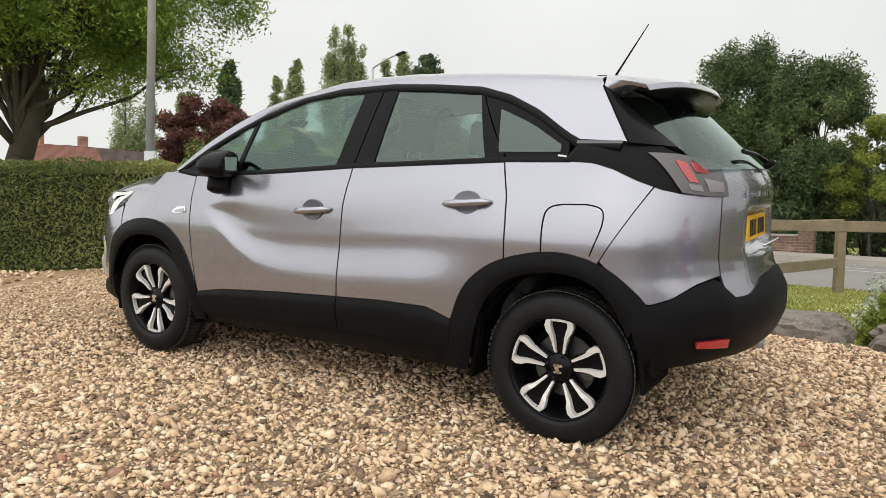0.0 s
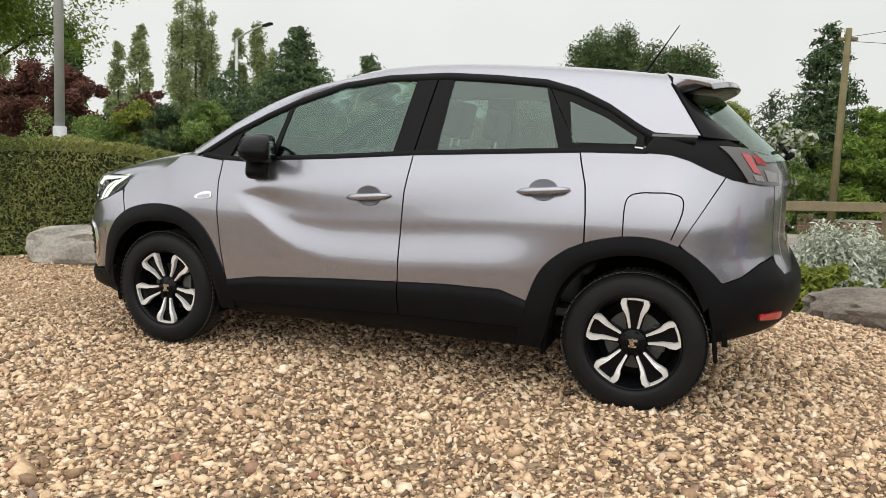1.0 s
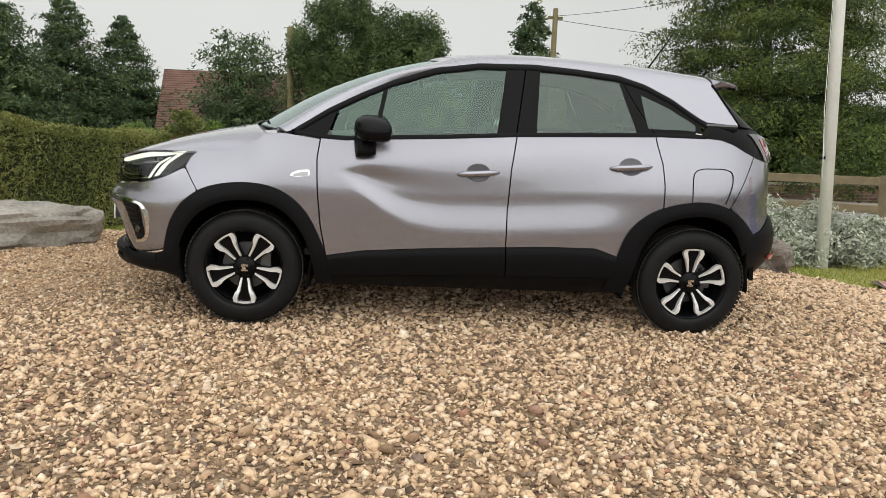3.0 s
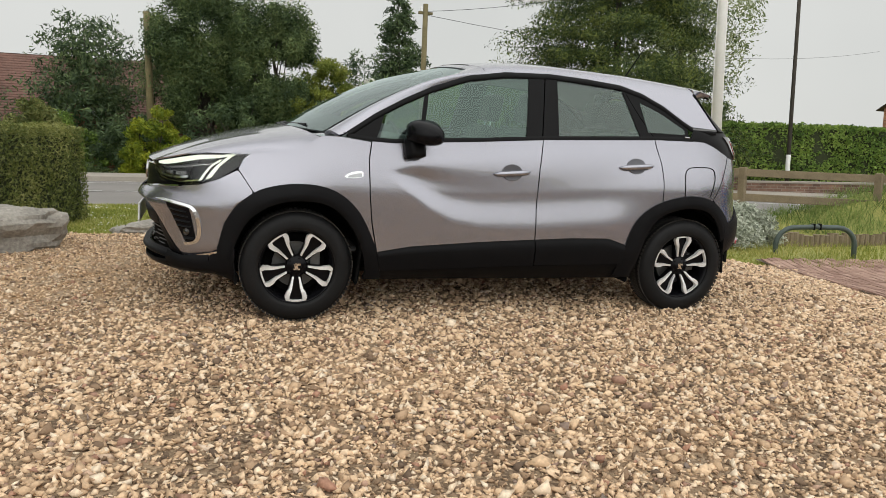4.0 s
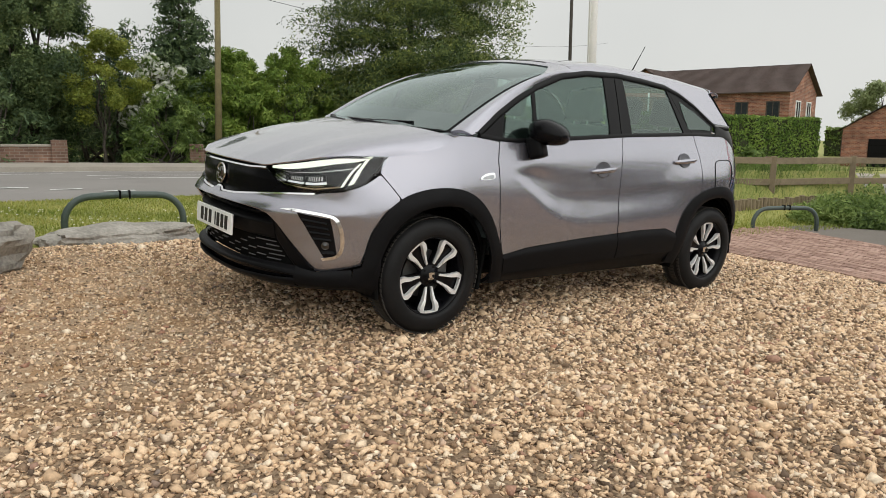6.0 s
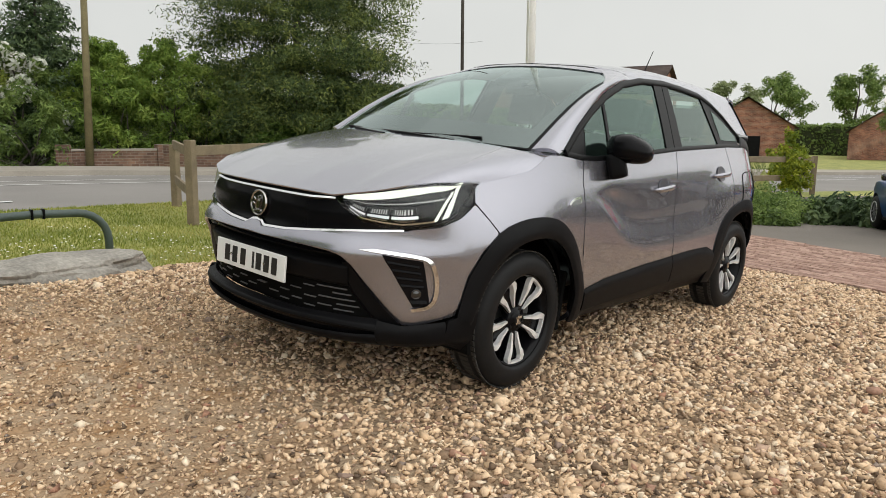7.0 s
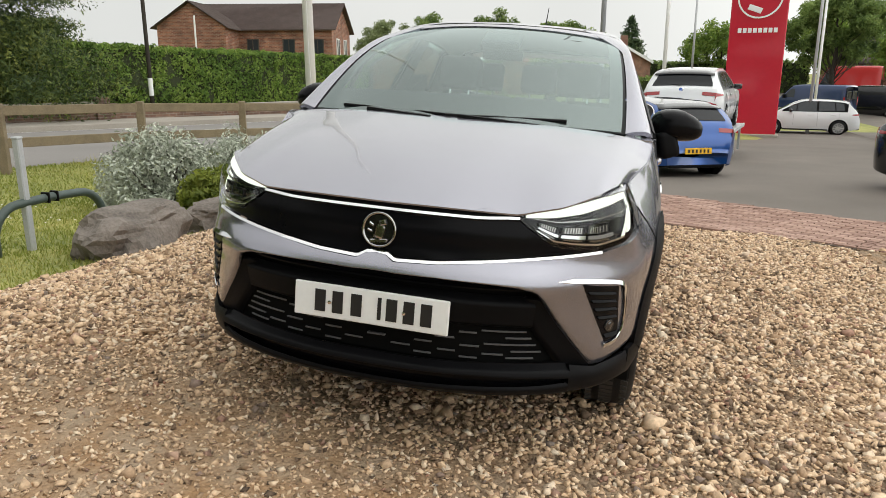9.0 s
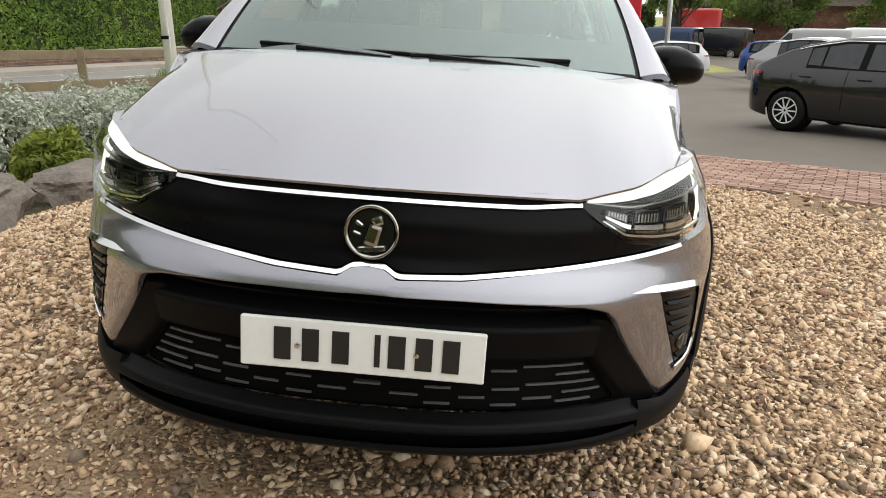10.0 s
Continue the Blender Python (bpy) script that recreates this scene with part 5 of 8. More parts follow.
def parked_car(name, m, label, paint, length=4.1, width=1.76, height=1.45, wheelbase=2.55, roof=None, group="cars in the car park", trim=False, rim_mat=None, fast=False):
    """A small five-door hatchback: x forwards, origin on the ground under the middle."""
    t = thing(name, m, label, "car", group)
    L, hw, H = length / 2, width / 2, height
    k = length / 4.1
    prof_r = [0, .012, .04, .085, .115, .15, .20, .30, .45, .58, .75, 1.0, 1.5, 2.0, 2.25, 2.55, 2.85, 3.10, 3.3, 3.6, 3.85, 3.98, 4.06, 4.1]
    prof_z = [.44, .60, .72, .82, .92, 1.0, 1.05, 1.14, H - .155, H - .085, H - .055, H - .030, H - .004, H, H - .045, H - .17, H - .34, H - .475, .93, .875, .79, .70, .60, .50]
    if fast:
        # a long raked tailgate under a roof that falls towards the rear
        prof_r[:12] = [0, .012, .04, .085, .12, .18, .30, .46, .66, .88, 1.12, 1.35]
        prof_z[:12] = [.44, .60, .74, .86, .95, .985, 1.045, 1.13, H - .205, H - .125, H - .075, H - .038]

    def top(x):
        return float(np.interp((x + L) / k, prof_r, prof_z))

    def plan_w(x):
        r, f = x + L, L - x
        a = 1 - .30 * max(0, 1 - r / .42) ** 2.6
        b = 1 - .34 * max(0, 1 - f / .75) ** 2.4
        return hw * min(a, b)

    def sec(z):
        return float(np.interp(z, [.18, .30, .45, .62, .78, .90, .97, 1.02, H - .10, H - .03, H], [.90, .955, .99, 1.0, .995, .965, .925, .905, .735, .69, .66]))

    xf = -L + .79 * k + wheelbase
    xr = xf - wheelbase

    def low(x):
        z = .20 + .10 * max(0, 1 - (L - abs(x)) / .45)
        for c in (xf, xr):
            d = abs(x - c)
            if d < .365:
                z = max(z, .315 + math.sqrt(.365 ** 2 - d * d))
        return z

    def flank(x, z, s, o=0.0):
        return Vector((x, s * (plan_w(x) * sec(z) + o), z))

    def upper(x, q, o=0.0):
        """On the top of the section: q from -1 to 1 across."""
        z = top(x)
        d = (top(x + .02) - top(x - .02)) / .04
        n = Vector((-d, 0, 1)).normalized()
        w = plan_w(x) * sec(z)
        return Vector((x, q * w, z + .028 * (1 - q * q))) + n * o

    xs = sorted(set([round(v, 4) for v in [-L + .004 + r * k for r in (0, .006, .012, .02, .03, .05, .07, .085, .10, .115, .13, .15, .175, .20, .25, .30, .37, .45, .52, .58, .66)] + steps(-L + .72 * k, L - .9 * k, .09) + steps(L - .85 * k, L - .15, .06) + [L - .10, L - .06, L - .03, L - .012, L - .003] + [c + .365 * d for c in (xf, xr) for d in (-1, -.985, -.93, -.8, -.6, -.3, 0, .3, .6, .8, .93, .985, 1)]]))
    rings = []
    fr = [0, .07, .18, .32, .46, .60, .72, .82, .90, .96, 1.0]
    for x in xs:
        z0, z1 = low(x), top(x)
        z0 = min(z0, z1 - .05)
        left = [flank(x, z0 + (z1 - z0) * f, 1) for f in fr]
        right = [flank(x, z0 + (z1 - z0) * f, -1) for f in fr[::-1]]
        mid = [upper(x, q) for q in (.8, .4, 0, -.4, -.8)]
        rings.append(left + mid + right)
    part_me("body", loft_me("body", rings, paint, False), None, t)
    part("underside", box_bm((length * .82, width * .80, .22), pose(0, 0, .33), .04), M_GAP, t)

    def skin(nm, fn, nu, nv, material, lab="", par=None):
        v = [tuple(fn(i / nu, j / nv)) for i in range(nu + 1) for j in range(nv + 1)]
        f = [(i * (nv + 1) + j, i * (nv + 1) + j + 1, (i + 1) * (nv + 1) + j + 1, (i + 1) * (nv + 1) + j) for i in range(nu) for j in range(nv)]
        return part_me(nm, mesh_from(nm, v, f, material, True), None, par or t, lab)

    X = lambda r: -L + r * k
    if roof:
        skin("roof", lambda u, v: upper(X(.60 + 1.70 * u), .97 - 1.94 * v, .006), 14, 8, roof)
    skin("windscreen", lambda u, v: upper(X(2.30 + .80 * u), .90 - 1.80 * v, .006), 10, 8, M_WINDOW)
    skin("rear_window", lambda u, v: upper(X(.205 + (.50 if fast else .29) * u), (.84 - .05 * u) * (1 - 2 * v), .007), 8, 8, M_TINT)
    sp = skin("spoiler", lambda u, v: upper(X((.62 if fast else .43) + .20 * u), .93 - 1.86 * v, .012 + .026 * (1 - u)), 4, 8, roof or paint)
    sp.modifiers.new("thickness", "SOLIDIFY").thickness = .02
    for s in (-1, 1):
        def glass(x0, x1, s=s):
            def f(u, v):
                x = x0 + (x1 - x0) * u
                zb = 1.005 + .07 * max(0, 1 - (x + L) / (1.7 * k))
                zt = max(zb + .004, min(top(x) - .075, H - .085))
                return flank(x + .05 * v * (1 if x < X(1) else 0), zb + (zt - zb) * v, s, .007)
            return f
        skin("window_frame", (lambda s: lambda u, v: (lambda x: flank(x, .985 + (max(1.0, min(top(x) - .045, H - .06)) - .985) * v, s, .004))(X((.98 if fast else .50) + (1.97 if fast else 2.45) * u)))(s), 24, 3, M_SATIN, "black window surround")
        for a, b in (((1.00, 1.20), (1.23, 1.74), (1.84, 2.46), (2.50, 2.74)) if fast else ((.62, .92), (.96, 1.58), (1.66, 2.38), (2.42, 2.70))):
            skin("side_window", glass(X(a), X(b)), 8, 4, M_WINDOW)
        if trim:
            t0 = .80 if fast else .34
            part("trim_strip", tube_bm([flank(X(t0 + (2.84 - t0) * u), max(.99, min(top(X(t0 + (2.84 - t0) * u)) - .035, H - .05)), s, .008) for u in [i / 16 for i in range(17)]], .010, 6), M_CHROME, t, "chrome window line")
        tl_ = skin("tail_lamp", (lambda s: lambda u, v: flank(X(.012 + .32 * u), .845 + .02 * u + (.085 - .05 * u) * v if u > .2 else min(top(X(.012 + .32 * u)) - .01, .845 + .085 * v), s, .008))(s), 8, 3, M_REDLENS, "red tail lamp")
        skin("lamp_inner", (lambda s: lambda u, v: upper(X(.095 + .024 * u), s * (.60 + .40 * v), .007))(s), 3, 5, M_REDLENS, "", tl_)
        skin("headlamp", (lambda s: lambda u, v: flank(L - .03 - .50 * u, .60 + .10 * u + .10 * v, s, .006))(s), 8, 3, M_LAMPIN, "clear headlamp")
        part("mirror", box_bm((.13, .19, .13), pose(X(2.62), s * (hw + .03), 1.03), .05, 3), M_GLOSS, t, "", True)
        for x in (xr, xf):
            simple_wheel(t, x, s * (hw - .10), .315, .2, s, 10, rim_mat)
            part("wheel_arch", lathe_bm([(.0, .03), (.36, .03), (.372, .02), (.372, -.12)], 28), M_GAP, t).matrix_local = pose(x, s * (hw - .13), .325, 0, 0, 0 if s > 0 else 180)
        for r in (1.02, 1.86):
            part("door_handle", box_bm((.18, .03, .028), pose(X(r), s * (plan_w(X(r)) * sec(.86) + .008), .86), .010, 2), paint, t)
        for r, hgt in ((.80, .90), (1.60, .98), (2.50, .98)):
            part("shut_line", tube_bm([flank(X(r) + .03 * (z - .6), z, s, .001) for z in (.40, .55, .70, .82, hgt)], .004, 4), M_GAP, t)
        part("reflector", box_bm((.02, .05, .11), pose(-L + .035, s * hw * .70, .46, 0, 0, s * 30), .01), M_REDLENS, t)
        part("sill", tube_bm([flank(x, .235, s, .0) for x in steps(xr + .40, xf - .40, .2)], .03, 6), M_SATIN, t)
    part("diffuser", box_bm((.10, width * .62, .16), pose(-L + .055, 0, .32), .03, 2), M_PLASTIC, t)
    part("number_plate", box_bm((.02, .52, .11), pose(-L - .005, 0, .55, 0, 4, 0), .004), M_PLATE_Y, t, "yellow rear number plate")
    for q in range(6):
        part("plate_bar", box_bm((.004, .036, .06), pose(-L - .0175, -.19 + .076 * q, .55, 0, 4, 0)), M_INK, t)
    part("front_plate", box_bm((.02, .52, .11), pose(L + .006, 0, .45), .004), M_PLATE_W, t, "white front number plate")
    part("emblem", lathe_bm([(0.0, -.012), (.050, -.012), (.056, 0), (.0, 0)], 20), M_CHROME, t).matrix_local = Matrix.Translation(upper(X(.135), 0, .004)) @ pose(0, 0, 0, 0, -14, 0) @ pose(0, 0, 0, 0, 0, -90)
    part("rear_wiper", tube_bm([upper(X(.20), 0, .02), upper(X(.215), .28, .02)], .009, 6), M_SATIN, t)
    return t


def panel_van(name, m, label, paint, length=4.8, width=1.9, height=1.9, wheelbase=2.9, group="cars in the car park"):
    """A plain panel van: x forwards, origin on the ground under the middle."""
    t = thing(name, m, label, "van", group)
    L, hw, H = length / 2, width / 2, height
    xs_ = [-L, -L + .02, -L + .07, -L + .3] + steps(-L + .6, L - 1.8, .4) + [L - 1.6, L - 1.35, L - 1.1, L - .9, L - .6, L - .3, L - .1, L - .03, L]
    top = lambda x: float(np.interp(x, [-L, -L + .05, -L + .12, L - 1.9, L - 1.6, L - .95, L - .5, L - .08, L], [H - .10, H - .03, H, H + .02, H - .05, 1.12, 1.0, .80, .62]))
    sec = lambda z: float(np.interp(z, [.2, .45, 1.0, H - .15, H - .03, H + .02], [.95, 1.0, .985, .91, .87, .83]))
    rings = []
    for x in xs_:
        w = hw * min(1 - .05 * max(0, 1 - (x + L) / .12), 1 - .28 * max(0, 1 - (L - x) / .6) ** 2)
        lo = .25
        for c in (-wheelbase / 2, wheelbase / 2):
            if abs(x - c) < .2:
                lo = .62
        z1 = top(x)
        zz = [lo + (z1 - lo) * f for f in (0, .1, .3, .5, .7, .85, .95, 1)]
        rings.append([Vector((x, w * sec(z), z)) for z in zz] + [Vector((x, 0, z1 + .03))] + [Vector((x, -w * sec(z), z)) for z in zz[::-1]])
    part_me("body", loft_me("body", rings, paint, False), None, t)
    part("underside", box_bm((length * .85, width * .82, .22), pose(0, 0, .36), .04), M_GAP, t)
    for s in (-1, 1):
        v = [(x, s * (hw * sec(z) + .012), z) for x, z in ((L - 1.05, 1.16), (L - 1.75, 1.16), (L - 1.75, H - .22), (L - 1.52, H - .22))]
        part_me("side_window", mesh_from("side_window", v, [(0, 1, 2, 3)], M_WINDOW), None, t)
        part("tail_lamp", box_bm((.08, .10, .46), pose(-L + .03, s * (hw * .93), 1.0, 0, 0, s * 12), .02, 2), M_REDLENS, t, "red tail lamp")
        part("rear_window", box_bm((.02, hw * .66, .46), pose(-L - .005, s * hw * .42, 1.32), .01), M_TINT, t)
        part("mirror", box_bm((.12, .16, .22), pose(L - 1.2, s * (hw + .08), 1.22), .04, 2), M_SATIN, t)
        part("rub_strip", box_bm((wheelbase - .9, .03, .09), pose(0, s * (hw + .004), .56), .01), M_SATIN, t)
        for x in (-wheelbase / 2, wheelbase / 2):
            simple_wheel(t, x, s * (hw - .10), .33, .2, s)
            part("wheel_arch", lathe_bm([(.0, .098), (.37, .098), (.38, .09), (.38, .0)], 28), M_GAP, t).matrix_local = pose(x, s * (hw - .135), .34, 0, 0, 0 if s > 0 else 180)
    v = [(L - .93, s * hw * .80, 1.16) for s in (-1, 1)] + [(L - 1.52, s * hw * .76, H - .06) for s in (1, -1)]
    part_me("windscreen", mesh_from("windscreen", [(x + .03, y, z + .03) for x, y, z in v], [(0, 1, 2, 3)], M_WINDOW), None, t)
    part("bumper", box_bm((.14, width * .94, .22), pose(-L + .02, 0, .44), .04, 2), M_SATIN, t)
    part("number_plate", box_bm((.02, .52, .11), pose(-L - .06, 0, .46), .004), M_PLATE_Y, t, "yellow rear number plate")
    return t


P_BLUE = paint_mat("bright_blue_paint", (0.001, 0.060, 0.27), 0.45, 0.3)
P_WHITE = paint_mat("white_car_paint", (0.70, 0.71, 0.72), 0.0, 0.35)
P_BLACK = paint_mat("black_car_paint", (0.003, 0.003, 0.004), 0.1, 0.25)
P_GREY = paint_mat("grey_car_paint", (0.34, 0.34, 0.35), 0.5, 0.35)
P_NAVY = paint_mat("navy_car_paint", (0.02, 0.04, 0.11), 0.4, 0.3)
P_RED = paint_mat("red_van_paint", (0.50, 0.03, 0.03), 0.0, 0.35)


def place(x, y, rot, lift=0.0):
    return pose(x, y, gz(x, y) + 0.012 + lift, 0, 0, rot)


parked_car("hatchback_car", place(-10.18, 0.95, -154.5), "bright blue hatchback with a black roof, parked on asphalt", P_BLUE, 4.06, 1.74, 1.43, roof=M_GLOSS, trim=True, rim_mat=M_BLADE)
parked_car("hatchback_car", place(-14.05, 2.05, 168, 0.70), "white hatchback raised on a display ramp", P_WHITE, 4.37, 1.86, 1.47, roof=M_GLOSS, rim_mat=M_BLADE)
ramp = thing("display_ramp", place(-14.05, 2.05, 168), "galvanised steel display ramp under the white hatchback", "ramp")
for s in (-0.78, 0.78):
    part("runner", box_bm((4.9, 0.45, 0.05), pose(0, s, 0.675), 0.01), M_STEEL, ramp)
    part("edge_rail", box_bm((4.9, 0.04, 0.10), pose(0, s * 1.32, 0.66), 0.01), M_STEEL, ramp)
for sx in (-2.2, -0.8, 0.8, 2.2):
    for s in (-0.95, 0.95):
        part("leg", box_bm((0.06, 0.06, 0.68), pose(sx, s, 0.33)), M_STEEL, ramp)
    part("cross_beam", box_bm((0.06, 1.9, 0.06), pose(sx, 0, 0.62)), M_STEEL, ramp)
parked_car("hatchback_car", place(-29.6, 7.75, -99), "white five-door hatchback parked by the sign", P_WHITE, 4.2, 1.76, 1.48)
parked_car("hatchback_car", place(-6.6, 6.40, 38), "black five-door hatchback with bright alloy wheels, parked on asphalt", P_BLACK, 4.37, 1.81, 1.44, trim=True, fast=True)
parked_car("hatchback_car", place(-17.4, 9.9, 40), "light grey hatchback parked in a row", P_GREY, 4.35, 1.80, 1.52, trim=True, fast=True)
parked_car("hatchback_car", place(-26.0, 12.3, 40), "blue hatchback parked in a row", P_BLUE, 4.2, 1.78, 1.48)
parked_car("hatchback_car", place(-21.6, 15.6, 40), "grey hatchback parked in a row", P_GREY, 4.2, 1.78, 1.5)
parked_car("hatchback_car", place(-30.5, 18.5, 40), "white hatchback parked in a row", P_WHITE, 4.2, 1.78, 1.5)
parked_car("hatchback_car", place(-34.5, 20.5, 40), "white hatchback parked in a row", P_WHITE, 4.2, 1.78, 1.5)
panel_van("panel_van", place(-41.1, 10.2, -125), "navy blue van parked beyond the white hatchback", P_NAVY, 4.5, 1.85, 1.85, 2.8)
panel_van("panel_van", place(-45.2, 14.4, -120), "black van parked at the far side", P_BLACK, 4.8, 1.9, 1.9, 2.9)
panel_van("panel_van", place(-55.3, 15.2, -110), "red delivery van parked at the far side", P_RED, 5.0, 1.95, 2.5, 3.0)
panel_van("panel_van", place(-41, 18.5, -110), "light grey van parked at the far side", P_GREY, 4.8, 1.9, 1.9, 2.9)
panel_van("panel_van", place(-44, 23, 250), "white van parked at the far side", P_WHITE, 4.8, 1.9, 1.9, 2.9)
panel_van("panel_van", place(-43, 29, 250), "white van parked at the far side", P_WHITE, 4.8, 1.9, 1.9, 2.9)

# ---------------------------------------------------------------- the silver car
# its own frame: x forwards from the rear axle, y to its left, z up from the ground under the tyres
CAR = pose(0, -0.06, 0.052, -3.6, -1.9, 0)
car = thing("crossover_car", CAR, "silver-lilac small crossover car with black cladding, parked on gravel", "car")


def ip(v, xs, ys):
    return float(np.interp(v, xs, ys))


def belt(x):
    return ip(x, [-.8, -.15, .29, .74, 1.10, 1.54, 1.84, 2.06, 2.2, 2.37, 2.49, 2.6, 2.75, 2.86, 3.1, 3.5],
              [1.17, 1.173, 1.167, 1.145, 1.127, 1.094, 1.076, 1.060, 1.065, 1.085, 1.075, 1.012, .978, .958, .92, .88])


def pane_y(z):
    return .868 - .40 * (z - .98) - .10 * max(0, z - 1.1) ** 2


def front_x(z):
    return ip(z, [.25, .29, .335, .372, .5, .60, .645, .665, .72, .757, .8, .88, .95, 1.0],
              [3.42, 3.465, 3.485, 3.472, 3.477, 3.487, 3.500, 3.497, 3.468, 3.463, 3.465, 3.445, 3.36, 3.3])


def rear_x(z):
    return ip(z, [.30, .36, .44, .52, .62, .68, .73, .80, 1.0, 1.1, 1.2, 1.3, 1.47, 1.6], [.58, .66, .715, .73, .725, .70, .675, .66, .655, .645, .60, .54, .42, .36])


def ss(a, b, v):
    return smoothstep(a, b, v)


def prof(x, z):
    """Half width of the body before the plan curve of nose and tail."""
    b = belt(x)
    if x > 2.40:
        z = min(z, b)
    if z > b:
        return pane_y(z) - (.868 - .40 * (b - .98) - pane_y(b))
    top = (pane_y(b)) * (1 - ss(2.3, 2.85, x)) + .765 * ss(2.3, 2.85, x)
    v = (z - .25) / (b - .25)
    y = .884 - (.884 - top) * ss(.62, 1.12, v) / ss(.62, 1.12, 1.0) * 1.0
    y -= .045 * max(0, (.22 - v) / .22) ** 1.5
    # hollow between the two door creases
    zc = ip(x, [.25, .62, 1.08, 1.38, 1.68, 1.96, 2.12], [1.105, 1.084, 1.044, 1.015, .980, .948, .898])
    zl = ip(x, [.25, .59, 1.15, 1.52, 1.70, 1.83, 1.95, 2.08, 2.12], [.64, .612, .575, .579, .616, .682, .768, .869, .897])
    if .25 < x < 2.12 and zl < z < zc and zc - zl > .01:
        s = (zc - z) / (zc - zl)
        d = .023 * ss(0, .48, s) * (1 - ss(.58, 1.03, s))
        y -= d * ss(.25, .7, x) * ss(2.13, 1.85, x)
    return y


NF, NR = 2.6, 2.4


def plan(x, z):
    if x > 2.6:
        t = min(1.0, (x - 2.6) / (front_x(z) - 2.6))
        return max(0.0, 1 - t ** NF) ** (1 / NF)
    if x < 0.0:
        t = min(1.0, -x / rear_x(z))
        return max(0.0, 1 - t ** NR) ** (1 / NR)
    return 1.0


def S(x, z, o=0.0):
    """A point of the left flank, o metres outside it."""
    return Vector((x, prof(x, z) * plan(x, z) + o, z))


def nose_w(x, z):
    """Half width that the nose's curve runs out to: fuller towards the front."""
    p = prof(min(x, 3.3), z)
    return p + max(0.0, .882 - p) * ss(2.90, 3.2, x)


def nose(s, z, o=0.0):
    """Round the nose: s = 0 at the front axle, 1 at the middle of the front, beyond 1 on the other side."""
    sg = 1.0 if s <= 1 else -1.0
    f = (s if s <= 1 else 2 - s) * math.pi / 2
    A = front_x(z) - 2.6
    x = 2.6 + A * math.sin(f) ** (2 / NF)
    y = nose_w(x, z) * max(0.0, math.cos(f)) ** (2 / NF)
    n = Vector((math.sin(f) ** (2 - 2 / NF) / A, math.cos(f) ** (2 - 2 / NF) / .88, 0))
    n.normalize()
    return Vector((x + n.x * o, sg * (y + n.y * o), z))


def nose_s(y, z=.7):
    """The s at which the nose has this y (left positive)."""
    w = .87
    for _ in range(4):
        s = math.acos(min(1.0, abs(y) / w) ** (NF / 2)) * 2 / math.pi
        w = nose_w(2.6 + (front_x(z) - 2.6) * math.sin(s * math.pi / 2) ** (2 / NF), z)
    return s if y >= 0 else 2 - s


def nose_sx(x, z=.7):
    r = min(1.0, (x - 2.6) / (front_x(z) - 2.6)) ** (NF / 2)
    return math.asin(r) * 2 / math.pi


def tail(s, z, o=0.0):
    sg = 1.0 if s <= 1 else -1.0
    f = (s if s <= 1 else 2 - s) * math.pi / 2
    A = rear_x(z)
    x = -A * math.sin(f) ** (2 / NR)
    y = prof(-.1, z) * max(0.0, math.cos(f)) ** (2 / NR)
    n = Vector((-math.sin(f) ** (2 - 2 / NR) / A, math.cos(f) ** (2 - 2 / NR) / .88, 0))
    n.normalize()
    return Vector((x + n.x * o, sg * (y + n.y * o), z))


def tail_sx(x, z=.7):
    return math.asin(min(1.0, -x / rear_x(z)) ** (NR / 2)) * 2 / math.pi


def patch(name, fn, nu, nv, material, parent=None, label="", thick=0.01, mirror=False, smooth=True, flip=None):
    """A sheet fn(u, v) given a thickness inwards; flip picks the winding so that it faces out."""
    res = []
    for sgn in ((1, -1) if mirror else (1,)):
        v = []
        for i in range(nu + 1):
            for j in range(nv + 1):
                p = fn(i / nu, j / nv)
                v.append((p[0], p[1] * sgn, p[2]))
        f = []
        for i in range(nu):
            for j in range(nv):
                a = i * (nv + 1) + j
                q = (a, a + 1, a + nv + 2, a + nv + 1)
                f.append(q)
        # face outward from the middle of the car
        k = len(f) // 2
        a, b, c = (Vector(v[i]) for i in f[k][:3])
        nrm = (b - a).cross(Vector(v[f[k][3]]) - a)
        ctr = a - Vector((1.3, 0, 0.75))
        ctr.x *= 0.35
        if (nrm.dot(ctr) < 0) != bool(flip):
            f = [q[::-1] for q in f]
        me = mesh_from(name, v, f, material, smooth)
        if thick:
            seen = {}
            for q in me.polygons:
                for e in q.edge_keys:
                    seen[e] = seen.get(e, 0) + 1
            for e in me.edges:
                e.use_edge_sharp = seen.get(tuple(sorted(e.vertices)), 0) == 1
        ob = part_me(name, me, None, parent or car, label)
        if thick:
            md = ob.modifiers.new("thickness", "SOLIDIFY")
            md.thickness, md.offset = thick, -1.0
        res.append(ob)
    return res if mirror else res[0]


def quad_fn(xl, xr, zb, zt, o=0.0):
    """A flank panel between x(z) lines at both ends and z(x) lines below and above."""
    def f(u, v):
        z = .8
        for _ in range(6):
            x = xl(z) * (1 - u) + xr(z) * u
            z = zb(x) * (1 - v) + zt(x) * v
        return S(x, z, o)
    return f


def line(zs, xs):
    return lambda z: ip(z, zs, xs)


